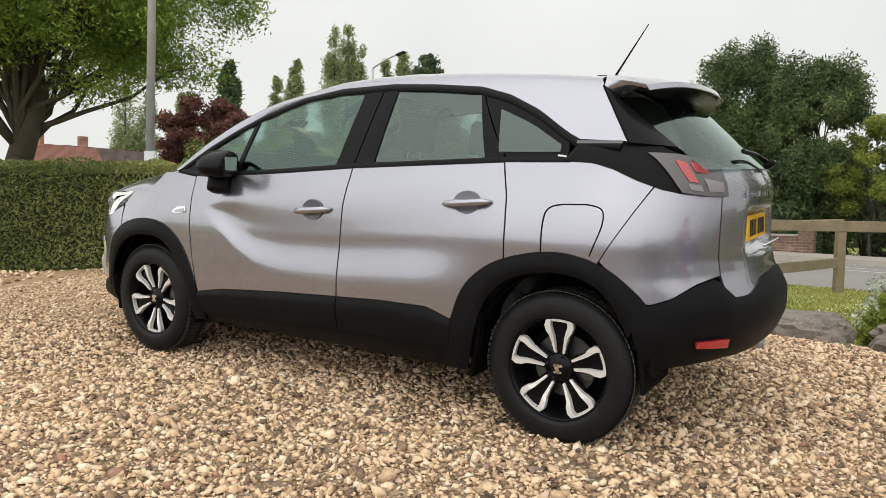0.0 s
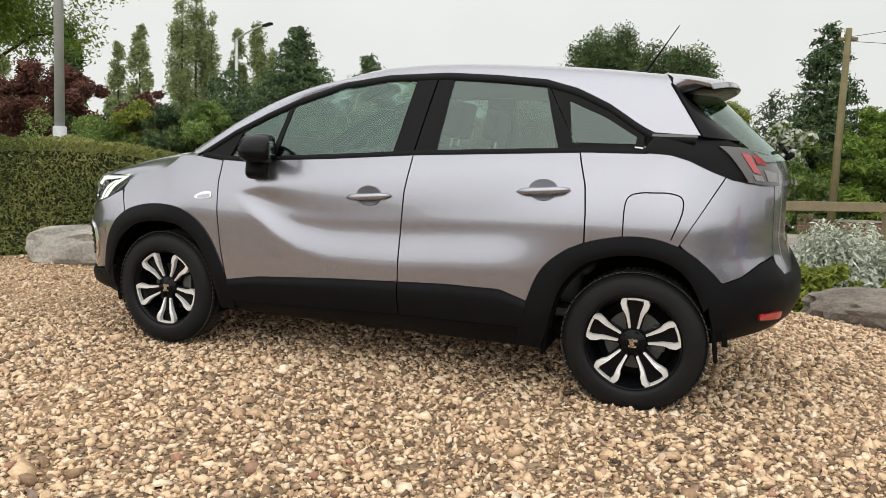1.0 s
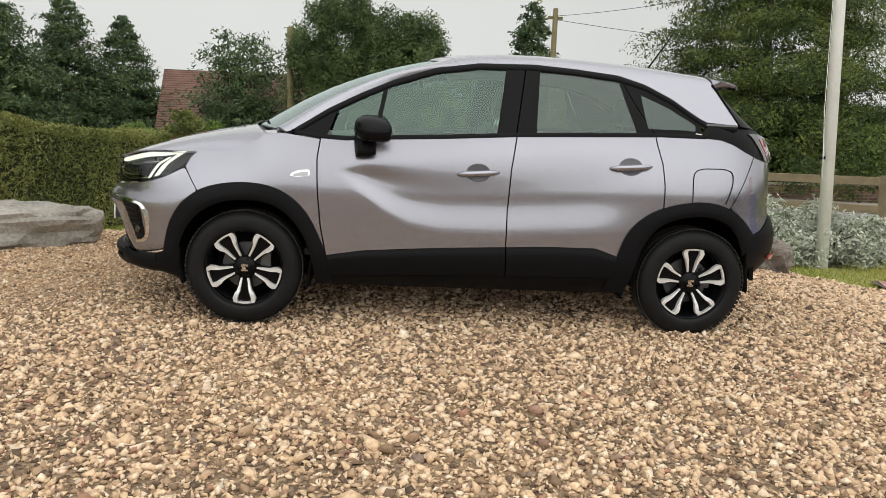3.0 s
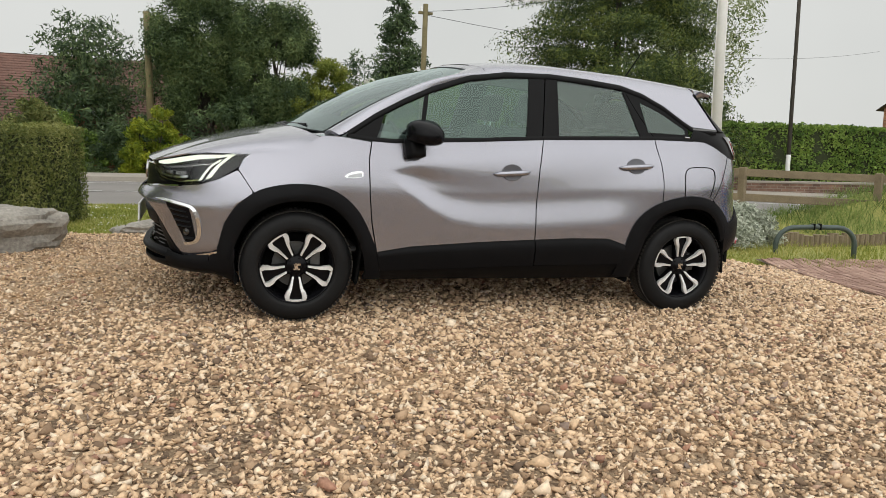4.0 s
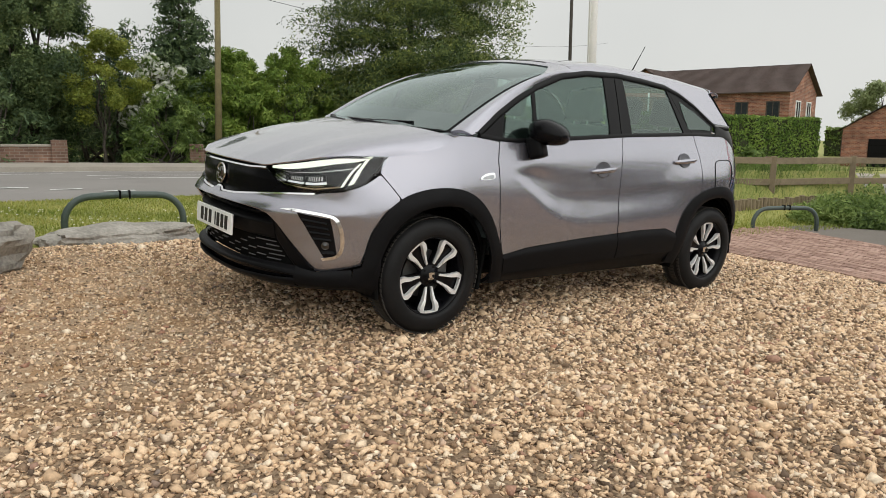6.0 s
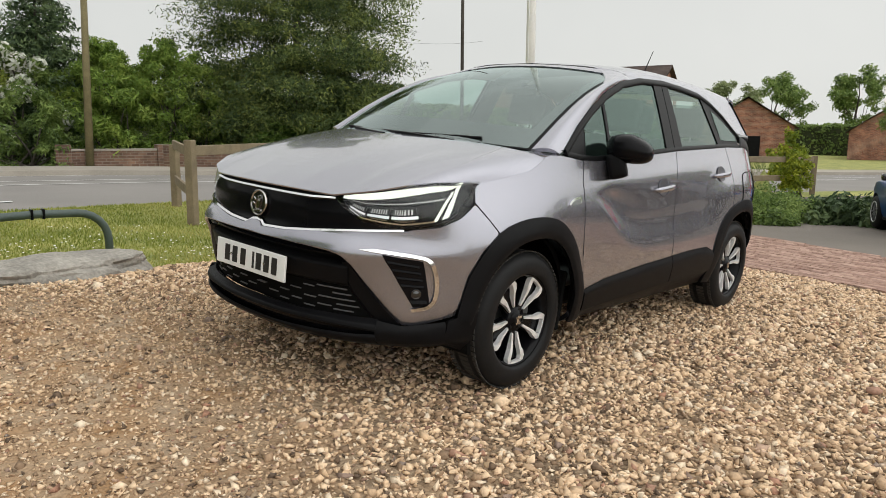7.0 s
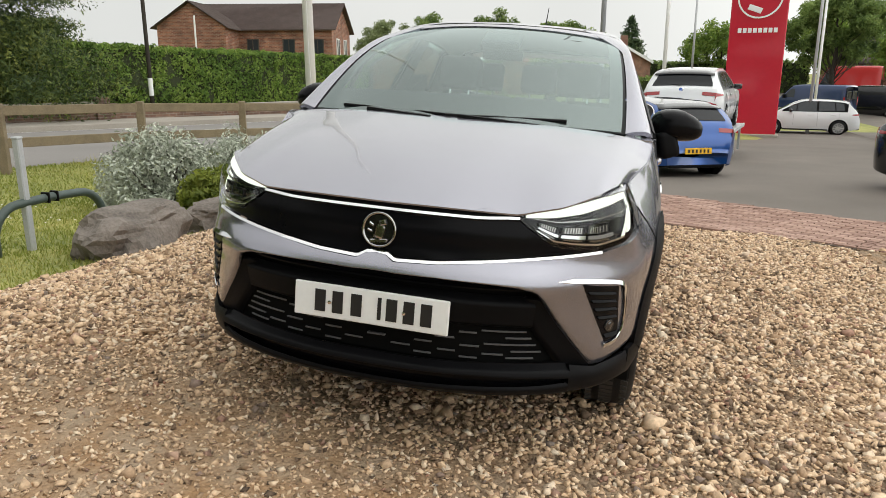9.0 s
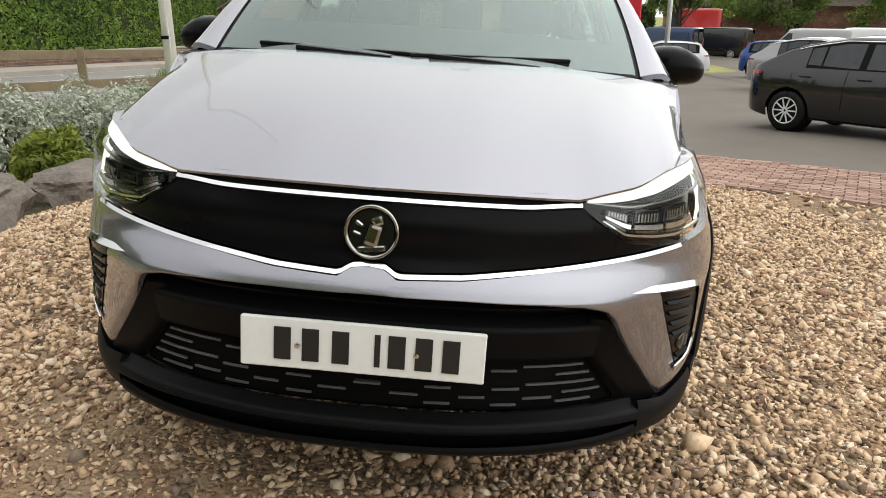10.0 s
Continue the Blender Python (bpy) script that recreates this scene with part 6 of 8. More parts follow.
G = 0.0035
lead = line([.30, .415, .586, .771, .954, 1.065, 1.09], [2.125, 2.148, 2.184, 2.204, 2.212, 2.197, 2.19])
bse = line([.3, .338, .512, .70, .946, 1.127, 1.2], [1.128, 1.130, 1.139, 1.140, 1.129, 1.103, 1.092])
cse = line([.30, .475, .61, .702, .763, .90, 1.02, 1.122, 1.17], [.50, .481, .436, .351, .237, .240, .253, .282, .292])
clad_top = lambda x: ip(x, [.487, .615, .894, 1.145, 1.513, 1.947, 2.148], [.475, .516, .515, .503, .485, .454, .420])
clad_bot = lambda x: ip(x, [.44, .508, 1.117, 1.694, 2.131, 2.2], [.335, .347, .339, .320, .305, .30])
arch_f = lambda x: ip(x, [2.148, 2.195, 2.258, 2.351, 2.473, 2.625, 2.748, 2.855, 2.949, 3.013, 3.041], [.415, .523, .645, .739, .795, .803, .784, .745, .658, .546, .412])
arch_r = lambda x: ip(x, [-.336, -.300, -.198, -.055, .083, .240, .351, .436, .481], [.639, .677, .760, .805, .802, .763, .702, .610, .475])
shut = lambda x: ip(x, [2.2, 2.37, 2.47, 2.491, 2.541, 2.598, 2.745, 2.861], [1.062, 1.082, 1.083, 1.078, 1.042, 1.010, .976, .955])

# dark inner shell behind the shut lines
def shell_low(x):
    d = min(abs(x), abs(x - 2.604))
    return max(.30, .335 + math.sqrt(max(0.0, .40 ** 2 - d * d)) if d < .40 else .30)


patch("inner_shell", lambda u, v: S(-.30 + 3.2 * u, shell_low(-.30 + 3.2 * u) + (belt(-.30 + 3.2 * u) - .02 - shell_low(-.30 + 3.2 * u)) * v, -.030), 90, 10, M_GAP, None, "dark inner structure", 0.0, True)

fd = patch("front_door", quad_fn(lambda z: bse(z) + G, lambda z: lead(z) - G, lambda x: clad_top(x) + .003, lambda x: belt(x) - .002), 54, 40, M_PAINT, None, "silver-lilac front door panel", .012, True)
rd = patch("rear_door", quad_fn(lambda z: cse(z) + G, lambda z: bse(z) - G, lambda x: clad_top(x) + .003, lambda x: belt(x) - .002), 46, 40, M_PAINT, None, "silver-lilac rear door panel", .012, True)
for nm, a, b, par in (("cladding", bse, lead, fd), ("cladding", cse, bse, rd)):
    for k, sg_ in enumerate((1, -1)):
        def cf(u, v, a=a, b=b, sg_=sg_):
            p = quad_fn(lambda z: a(z) + G, lambda z: b(z) - G, clad_bot, lambda x: clad_top(x), 0.0)(u, v)
            o = .012 if v < .80 else .012 - .010 * (v - .80) / .20
            return Vector((p.x, sg_ * (p.y + o), p.z))
        patch(nm, cf, 30, 10, M_PLASTIC, par[k], "black plastic door cladding", .015)
patch("front_wing", quad_fn(lambda z: lead(z) + G, line([.40, .745, .751, .867, .93, .958], [2.86, 2.855, 2.855, 2.935, 2.905, 2.862]),
                            lambda x: arch_f(x) + .002, lambda x: shut(x) - .003), 40, 26, M_PAINT, None, "silver-lilac front wing", .012, True)
tse = line([.70, .789, 1.086, 1.10], [-.12, -.17, -.336, -.344])
patch("rear_quarter", quad_fn(lambda z: tse(z) + .002, lambda z: cse(max(z, .763)) - G, lambda x: arch_r(x) + .002, lambda x: ip(x, [-.36, -.272, -.18, -.10, 0, .3], [1.072, 1.103, 1.145, 1.168, 1.173, 1.166])), 30, 26, M_PAINT, None, "silver-lilac rear quarter panel", .012, True)
patch("sill", lambda u, v: S(.44 + 1.77 * u, .235 + (clad_bot(.44 + 1.77 * u) - .004 - .235) * v, .004 - .055 * (1 - v) ** 1.5), 30, 6, M_PLASTIC, None, "black sill cladding", .02, True)

# wheel arch cladding
def arch_ring(x0, pts_o, pts_i, o, nu=30):
    def f(u, v):
        n = len(pts_o) - 1
        a = u * n
        i = min(n - 1, int(a))
        t = a - i
        po = Vector(pts_o[i]).lerp(Vector(pts_o[i + 1]), t)
        pi = Vector(pts_i[i]).lerp(Vector(pts_i[i + 1]), t)
        q = po.lerp(pi, v)
        p = S(q.x, q.y, o * (1 - .6 * (1 - v) ** 3) if v < .999 else o - .008)
        return p
    return f


AFO = [(3.041, .400), (3.013, .546), (2.949, .658), (2.855, .745), (2.748, .784), (2.625, .803), (2.473, .795), (2.351, .739), (2.258, .645), (2.195, .523), (2.150, .415), (2.118, .262)]
AFI = [(2.975, .360), (2.944, .475), (2.889, .585), (2.800, .660), (2.720, .695), (2.620, .712), (2.480, .705), (2.375, .650), (2.295, .560), (2.245, .455), (2.222, .365), (2.205, .252)]
ARO = [(.535, .262), (.500, .400), (.481, .475), (.436, .610), (.351, .702), (.240, .763), (.083, .802), (-.055, .805), (-.198, .760), (-.300, .677), (-.336, .639), (-.365, .600)]
ARI = [(.415, .252), (.385, .365), (.364, .455), (.330, .560), (.270, .640), (.200, .690), (.075, .724), (-.048, .727), (-.160, .690), (-.230, .620), (-.268, .550), (-.290, .500)]


def fine(pts, n=4):
    out = []
    for i in range(len(pts) - 1):
        p0, p1, p2, p3 = (Vector(pts[max(0, min(len(pts) - 1, i + k))]) for k in (-1, 0, 1, 2))
        for j in range(n):
            t = j / n
            out.append(.5 * ((2 * p1) + (p2 - p0) * t + (2 * p0 - 5 * p1 + 4 * p2 - p3) * t * t + (3 * p1 - p0 - 3 * p2 + p3) * t ** 3))
    out.append(Vector(pts[-1]))
    return out


def eased(pts, push, n=3):
    p = [v.copy() for v in pts]
    for _ in range(n):
        p = [p[0]] + [(p[i - 1] + 2 * p[i] + p[i + 1]) / 4 for i in range(1, len(p) - 1)] + [p[-1]]
    c = Vector((sum(v.x for v in p) / len(p), .35))
    return [v + (v - c).normalized() * push for v in p]


patch("front_arch_trim", arch_ring(2.6, eased(fine(AFO), .006), eased(fine(AFI), 0), .016), 44, 5, M_PLASTIC, None, "black plastic wheel arch trim", .02, True)
patch("rear_arch_trim", arch_ring(0, eased(fine(ARO), .006), eased(fine(ARI), 0), .016), 44, 5, M_PLASTIC, None, "black plastic wheel arch trim", .02, True)
for sg_ in (1, -1):
    for x in (2.604, 0.0):
        wl = lathe_bm([(.375, .80), (.40, .80), (.40, .45), (.2, .45), (.2, .46), (.375, .47)], 36)
        bmesh.ops.delete(wl, geom=[v for v in wl.verts if v.co.z < .0], context="VERTS")
        ob = part("wheel_well", wl, M_GAP, car, "", True)
        ob.matrix_local = pose(x, 0, .345) if sg_ == 1 else pose(x, 0, .345, 0, 0, 180)
for sg_ in (1, -1):
    part("arch_liner", box_bm((.02, .34, .26), pose(2.962, sg_ * .66, .345, 0, 8, 0), .008), M_GAP, car, "")
for sg_ in (1, -1):
    for x, z, tilt in ((2.235, .36, -8), (.395, .36, -8), (-.335, .42, 8)):
        part("arch_liner", box_bm((.02, .36, .30), pose(x, sg_ * .645, z, 0, tilt, 0), .008), M_GAP, car, "")
part("underbody", box_bm((3.1, 1.30, .12), pose(1.42, 0, .31), .03), M_GAP, car, "dark underbody")

# ---- nose
lowchr = lambda y: ip(abs(y), [0, .035, .062, .198, .346, .494, .684, .75], [.722, .718, .702, .708, .724, .741, .760, .768])
open_top = lambda y: ip(abs(y), [0, .2, .36, .45, .50, .525, .577, .70, .88], [.664, .664, .658, .650, .637, .610, .530, .366, .40])


def nose_panel(y0, y1, zb, zt, o, x_end=None):
    """Between the y stations y0 and y1 of the left half (y1 < 0 runs across)."""
    def f(u, v):
        y = y0 + (y1 - y0) * u
        z = zb(y) * (1 - v) + zt(y) * v
        return nose(nose_s(y, z), z, o)
    return f


# painted bumper from arch to arch
def front_bumper(u, v):
    sg_ = 1.0
    if u > .75:
        u, sg_ = 1 - u, -1.0
    z = .7
    for _ in range(5):
        if u < .25:
            s = nose_sx(2.862, .75) + (nose_s(.46, .7) - nose_sx(2.862, .75)) * u / .25
        else:
            s = nose_s(.46 - .92 * (u - .25) / .5, z)
        p = nose(s, z)
        y = abs(p.y)
        zb = open_top(y) if y < .70 else ip(p.x, [2.85, 2.949, 3.013, 3.041, 3.2], [.745, .658, .546, .408, .366])
        zt = lowchr(y) - .006 if y < .46 else (ip(y, [.46, .684, .72], [.732, .754, .760]) if y < .70 else ip(p.x, [2.855, 2.935, 3.037, 3.14, 3.24], [.752, .866, .812, .775, .760]))
        z = zb * (1 - v) + zt * v
    # the lower edge rolls under
    p = nose(s, z, -.014 * max(0, 1 - v / .10) ** 2 + .020 * ss(.750, .675, z) * ss(.52, .645, z) * ss(.66, .46, abs(p.y)))
    return Vector((p.x, sg_ * p.y if sg_ < 0 else p.y, p.z))
patch("front_bumper", front_bumper, 180, 24, M_PAINT, None, "silver-lilac front bumper", .02)

# lower black bumper: backing, lip, gloss slot and chin
low_z = lambda y: ip(abs(y), [0, .16, .365, .554, .78], [.246, .248, .258, .268, .272])
slot_b = lambda y: ip(abs(y), [0, .15, .35, .54, .62], [.296, .300, .310, .318, .325])
slot_t = lambda y: ip(abs(y), [0, .35, .54, .62], [.341, .346, .342, .336])
lip_t = lambda y: ip(abs(y), [0, .21, .42, .60, .70], [.377, .377, .385, .386, .378])
patch("bumper_backing", nose_panel(.70, -.70, lambda y: low_z(y) + .01, lip_t, -.022), 50, 6, M_GRILLE, None, "black lower slot", .01)
def lip(u, v):
    y = .625 - 1.25 * u
    z = slot_t(y) + (lip_t(y) - slot_t(y)) * v
    return nose(nose_s(y, z), z, ip(v, [0, .12, .55, 1], [-.004, .010, .010, -.026]))
patch("lower_lip", lip, 60, 9, M_PLASTIC, None, "grained black lip under the intake", .012)
def chin(u, v):
    y = .625 - 1.25 * u
    z = low_z(y) + (slot_b(y) - low_z(y)) * v
    return nose(nose_s(y, z), z, ip(v, [0, .3, .8, 1], [-.015, .008, .012, .002]))
patch("chin", chin, 60, 8, M_PLASTIC, None, "grained black chin spoiler", .015)
def lower_side(u, v):
    y = .80 - .175 * u
    zt = ip(y, [.62, .70, .80], [.386, .366, .385])
    z = low_z(y) + (zt - low_z(y)) * v
    return nose(nose_s(y, z), z, ip(v, [0, .25, .85, 1], [-.015, .008, .010, .002]))
patch("lower_bumper_side", lower_side, 16, 8, M_PLASTIC, None, "", .02, True)
def lower_corner(u, v):
    s = nose_s(.80, .33) * (1 - u) + nose_sx(2.955, .35) * u
    zb = .272 - .052 * u
    z = zb + (ip(u, [0, 1], [.387, .430]) - zb) * v
    return nose(s, z, ip(v, [0, .25, .85, 1], [-.015, .008, .010, .006]))
patch("lower_bumper_corner", lower_corner, 14, 8, M_PLASTIC, None, "", .02, True)
# recessed intake
rec_y = lambda z: ip(z, [.375, .395, .50, .60], [.605, .588, .505, .48])
opn_y = lambda z: ip(z, [.366, .53, .61, .637], [.70, .577, .525, .50])
def intake_side(u, v):
    z = .372 + (.607 - .372) * v
    y = (opn_y(z) - .004) * (1 - u) + rec_y(z) * u
    return nose(nose_s(y, z), z, ip(u, [0, .25, .8, 1], [-.006, -.014, -.024, -.045]))
patch("intake_surround", intake_side, 10, 14, M_PLASTIC, None, "", .012, True)
patch("intake_back", nose_panel(.60, -.60, lambda y: .360, lambda y: .670, -.070), 40, 8, M_GAP, None, "dark intake", .01)
patch("slot_blade", nose_panel(.49, -.49, lambda y: .626, lambda y: .632, -.040), 40, 1, M_SATIN, None, "", .012)
def band(u, v):
    y = .512 - 1.024 * u
    z = .503 + (.601 - .503) * v + .008 * max(0, v - .9) * 10
    return nose(nose_s(y, z), z, ip(v, [0, .08, .85, .90, 1], [-.040, -.024, -.012, -.016, -.050]))
patch("centre_band", band, 50, 12, M_PLASTIC, None, "satin black band behind the plate", .012)
patch("grille_net", nose_panel(.60, -.60, lambda y: .372, lambda y: .510, -.052), 30, 4, M_GAP, None, "dark grille", .01)
# short grille blades: long at the sides, dashes towards the middle
def blade(y0, y1, z):
    for a, b in ((y0, y1), (-y1, -y0)):
        patch("grille_blade", nose_panel(b, a, lambda q: z - .0045, lambda q: z, -.040), 3, 1, M_BLADE, None, "", .005)
for y0, y1, z in ((.355, .500, .488), (.435, .518, .466), (.365, .535, .443), (.455, .552, .420), (.28, .34, .478), (.285, .35, .432), (.36, .43, .408), (.20, .265, .455),
                  (.21, .27, .410), (.13, .19, .432), (.13, .19, .392), (.05, .115, .410), (.285, .345, .392), (.44, .53, .397)):
    blade(y0, y1, z)
part("grille_blade", box_bm((.014, .06, .0045), pose(3.436, 0, .432)), M_BLADE, car)

# upper grille, chrome strips, emblem
patch("upper_grille", nose_panel(.46, -.46, lambda y: lowchr(y) + .004, lambda y: ip(abs(y), [0, .43, .46], [.860, .856, .83]), -.006), 50, 8, M_GRILLE, None, "gloss black grille panel", .02)
patch("grille_wing", nose_panel(.68, .46, lambda y: lowchr(y) + .004, lambda y: ip(y, [.46, .545, .684], [.832, .775, .766]), -.006), 12, 4, M_GRILLE, None, "", .02, True)
def up_chrome(u, v):
    y = .432 - .864 * u
    z = .852 + .0075 * v + .006 * ss(.30, .43, abs(y))
    return nose(nose_s(y, z), z, .006 - .004 * v)
# black strip painted in for the shadow below the bonnet edge
patch("bonnet_gap_shade", nose_panel(.44, -.44, lambda y: .858, lambda y: .882, -.008), 40, 2, M_GAP, None, "strip coloured black as the shadow gap under the bonnet edge", .004)
patch("upper_chrome", up_chrome, 50, 2, M_CHROME, None, "chrome grille strip", .014)
def low_chrome(u, v):
    y = .684 - 1.368 * u
    z = lowchr(y) - .006 + .008 * v
    return nose(nose_s(y, z), z, .006 - .004 * v)
patch("lower_chrome", low_chrome, 120, 2, M_CHROME, None, "chrome grille strip", .014)
em = part("emblem", lathe_bm([(.057, -.004), (.057, .008), (.052, .009), (.050, .004), (0.0, .003), (0.0, -.004)], 40), M_MIDCHROME, car, "round chrome emblem", True)
em.matrix_local = pose(3.466, .003, .787, 4, 0, -90)
part("emblem_face", lathe_bm([(.0475, .0055), (.0, .0055), (.0, .003), (.0475, .003)], 30), M_GLOSS, em)
part("emblem_relief", join_bm(box_bm((.030, .006, .046), pose(-.004, .007, -.006, 0, -14, 0), .008, 2), box_bm((.024, .006, .020), pose(-.012, .007, .024, 0, 20, 0), .006, 2),
                              box_bm((.060, .006, .014), pose(-.002, .007, -.034, 0, 6, 0), .004), box_bm((.020, .006, .010), pose(.026, .007, .016, 0, -35, 0), .003),
                              box_bm((.020, .006, .008), pose(.030, .007, -.004, 0, -20, 0), .003)), M_MIDCHROME, em)

# headlamps

LB = [(nose_s(y, z), z) for y, z in ((.437, .853), (.490, .815), (.545, .777), (.620, .764), (.684, .758))] + [(nose_sx(x, z), z) for x, z in ((3.14, .779), (3.037, .816), (2.930, .885), (2.868, .950))]
LT = [(nose_s(y, z), z) for y, z in ((.437, .870), (.500, .888), (.560, .904), (.620, .922), (.670, .938))] + [(nose_sx(x, z), z) for x, z in ((3.14, .950), (3.037, .953), (2.950, .957), (2.868, .960))]


def lamp_pt(u, v, o=0.0, u0=0.0, u1=1.0, b=0.0, t=1.0):
    uu = u0 + (u1 - u0) * u
    vv = b + (t - b) * v
    n = len(LB) - 1
    a = min(n - 1e-6, max(0.0, uu * n))
    i = int(a)
    f = a - i
    sb, zb = LB[i][0] + (LB[i + 1][0] - LB[i][0]) * f, LB[i][1] + (LB[i + 1][1] - LB[i][1]) * f
    st, zt = LT[i][0] + (LT[i + 1][0] - LT[i][0]) * f, LT[i][1] + (LT[i + 1][1] - LT[i][1]) * f
    return nose(sb + (st - sb) * vv, zb + (zt - zb) * vv, o)


hl = patch("headlamp", lambda u, v: lamp_pt(u, v, -.045, 0.01, .985), 26, 8, M_GRILLE, None, "dark headlamp housing", .02, True)
for k, sg_ in enumerate((1, -1)):
    def mf(fn, sg_=sg_):
        return lambda u, v: Vector((fn(u, v).x, sg_ * fn(u, v).y, fn(u, v).z))
    lens = patch("lens", mf(lambda u, v: lamp_pt(u, v, 0.0)), 28, 10, M_LENS, hl[k], "clear lens", 0.0)
    lens.visible_shadow = False
    patch("light_strip", mf(lambda u, v: lamp_pt(.035 + .83 * u, ip(u, [0, .25, .7, 1], [.60, .70, .78, .80]) * (1 - v) + .915 * v, -.016)), 30, 2, M_DRL, hl[k], "lit white daytime running strip", .006)
    patch("light_strip", mf(lambda u, v: lamp_pt(u, v, -.020, .05, .775, .560, .585)), 28, 1, M_MIDCHROME, hl[k], "smoked chrome line", .006)
    patch("light_strip", mf(lambda u, v: lamp_pt(.68 + .175 * v + .034 * (u - .5), .10 + .80 * v, -.020)), 3, 14, M_DRL, hl[k], "lit white daytime running strip", .006)
    patch("light_strip", mf(lambda u, v: lamp_pt(.625 + .14 * v + .018 * (u - .5), .10 + .60 * v, -.020)), 3, 12, M_DRL, hl[k], "lit white daytime running strip", .006)
    patch("strip_trim", mf(lambda u, v: lamp_pt(u, v, -.032, .04, .66, .60, .94)), 24, 2, M_GRILLE, hl[k], "", .006)
    patch("lamp_floor", mf(lambda u, v: lamp_pt(u, v, -.012, .12, .62, .10, .135)), 16, 1, M_CHROME, hl[k], "", .006)
    for j in range(3):
        a = .13 + .15 * j
        patch("projector", mf(lambda u, v, a=a: lamp_pt(u, v, -.020 - .012 * math.sin(math.pi * u), a, a + .125, .30, .46)), 6, 3, M_SATIN, hl[k], "dark lamp module", .01)
        patch("projector_rim", mf(lambda u, v, a=a: lamp_pt(u, v, -.010, a - .005, a + .13, .22, .29)), 4, 1, M_CHROME, hl[k], "", .008)
        patch("projector_rim", mf(lambda u, v, a=a: lamp_pt(u, v, -.014, a + .01, a + .115, .16, .20)), 4, 1, M_DKCHROME, hl[k], "", .008)
        for q in range(7):
            patch("lens_rib", mf(lambda u, v, a=a, q=q: lamp_pt(u, v, -.016, a + .012 + .015 * q, a + .020 + .015 * q, .32, .44)), 1, 1, M_MIDCHROME, hl[k], "", .004)

patch("wing_edge", lambda u, v: lamp_pt(.42 + .58 * u, 1.0) + Vector((-.010 - .03 * v * (1 - u), -.045 * v, -.010)), 20, 3, M_PAINT, None, "", .004, True)

for sg_ in (1, -1):
    part("wing_seam", tube_bm([Vector((p.x, sg_ * p.y, p.z)) for p in (nose(nose_sx(x, z), z, .0005) for x, z in ((2.852, .748), (2.875, .780), (2.90, .817), (2.936, .870)))], .0024, 6), M_GAP, car, "")

# fog lamp recess with a chrome hook
def fog_pt(u, v, o):
    # u across (0 inner, 1 outer), v up
    z = (.447 + (.660 - .447) * v) * (1 - u) + (.452 + (.640 - .452) * v) * u
    y = (.727 + (.640 - .727) * v) * (1 - u) + (.766 + (.750 - .766) * v) * u
    return nose(nose_s(y, z), z, o)


HOOK = fine([(.533, .678), (.60, .674), (.68, .667), (.738, .657), (.764, .643), (.774, .605), (.779, .55), (.778, .50), (.770, .462), (.754, .444), (.722, .434)], 5)
HOOKW = fine([(.004, 0), (.011, 0), (.012, 0), (.012, 0), (.011, 0), (.010, 0), (.010, 0), (.010, 0), (.012, 0), (.015, 0), (.015, 0)], 5)
fogs = patch("fog_recess", lambda u, v: fog_pt(u, v, .002), 8, 10, M_GRILLE, None, "gloss black side vent", .01, True)
for k, sg_ in enumerate((1, -1)):
    def mg(fn, sg_=sg_):
        return lambda u, v: Vector((fn(u, v).x, sg_ * fn(u, v).y, fn(u, v).z))
    for j in range(4):
        patch("vane", mg(lambda u, v, j=j: fog_pt(.08 + .80 * u, .42 + .145 * j + .035 * v, .004 + .006 * (1 - v))), 5, 1, M_PLASTIC, fogs[k], "", .006)
    patch("vane", mg(lambda u, v: fog_pt(.08 + .80 * u, .08 + .06 * v, .004 + .006 * (1 - v))), 5, 1, M_PLASTIC, fogs[k], "", .006)
    def hook(u, v):
        n = len(HOOK) - 1
        i = min(n - 1, int(u * n))
        f = u * n - i
        c = HOOK[i].lerp(HOOK[i + 1], f)
        d = (HOOK[min(n, i + 1)] - HOOK[max(0, i - 1)]).normalized()
        w = HOOKW[i].lerp(HOOKW[i + 1], f).x
        q = c + Vector((d.y, -d.x)) * (v - .5) * w
        low = ss(.45, .40, q.y)
        o = .003 + .007 * ((1 - low) * v + low * (1 - v))
        return nose(nose_s(q.x, q.y), q.y, o)
    patch("chrome_hook", mg(hook), 50, 3, M_CHROME, fogs[k], "chrome surround", .004)
    p = fog_pt(.50, .27, .003)
    fl = part("fog_lamp", lathe_bm([(0, .006), (.013, .005), (.017, .002), (.019, .005), (.021, .003), (.022, -.008)], 20), M_GLOSS, fogs[k], "round fog lamp", True)
    fl.matrix_local = pose(p.x, sg_ * p.y, p.z, 0, 0, -38 if sg_ > 0 else -142)

# front plate, its registration as plain bars
np_ = part("number_plate", box_bm((.012, .52, .112), pose(3.500, -.003, .540, 0, -2, 0), .003), M_PLATE_W, car, "white front number plate")
for k, dy in enumerate((.185, .128, .071, .030, -.048, -.112, -.172)):
    part("plate_bar", box_bm((.003, .012 if k == 3 else .036, .072), pose(3.5075, dy, .541, 0, -2, 0)), M_INK, np_)
for dy in (.112, -.14):
    part("screw", lathe_bm([(0, .004), (.006, .003), (.007, 0)], 10), M_CHROME, np_).matrix_local = pose(3.507, dy, .538, 0, 0, -90)

# ---- bonnet
BFx = lambda y: ip(abs(y), [0, .20, .43, .554, .661, .708, .755], [3.455, 3.445, 3.405, 3.345, 3.225, 3.10, 2.868])
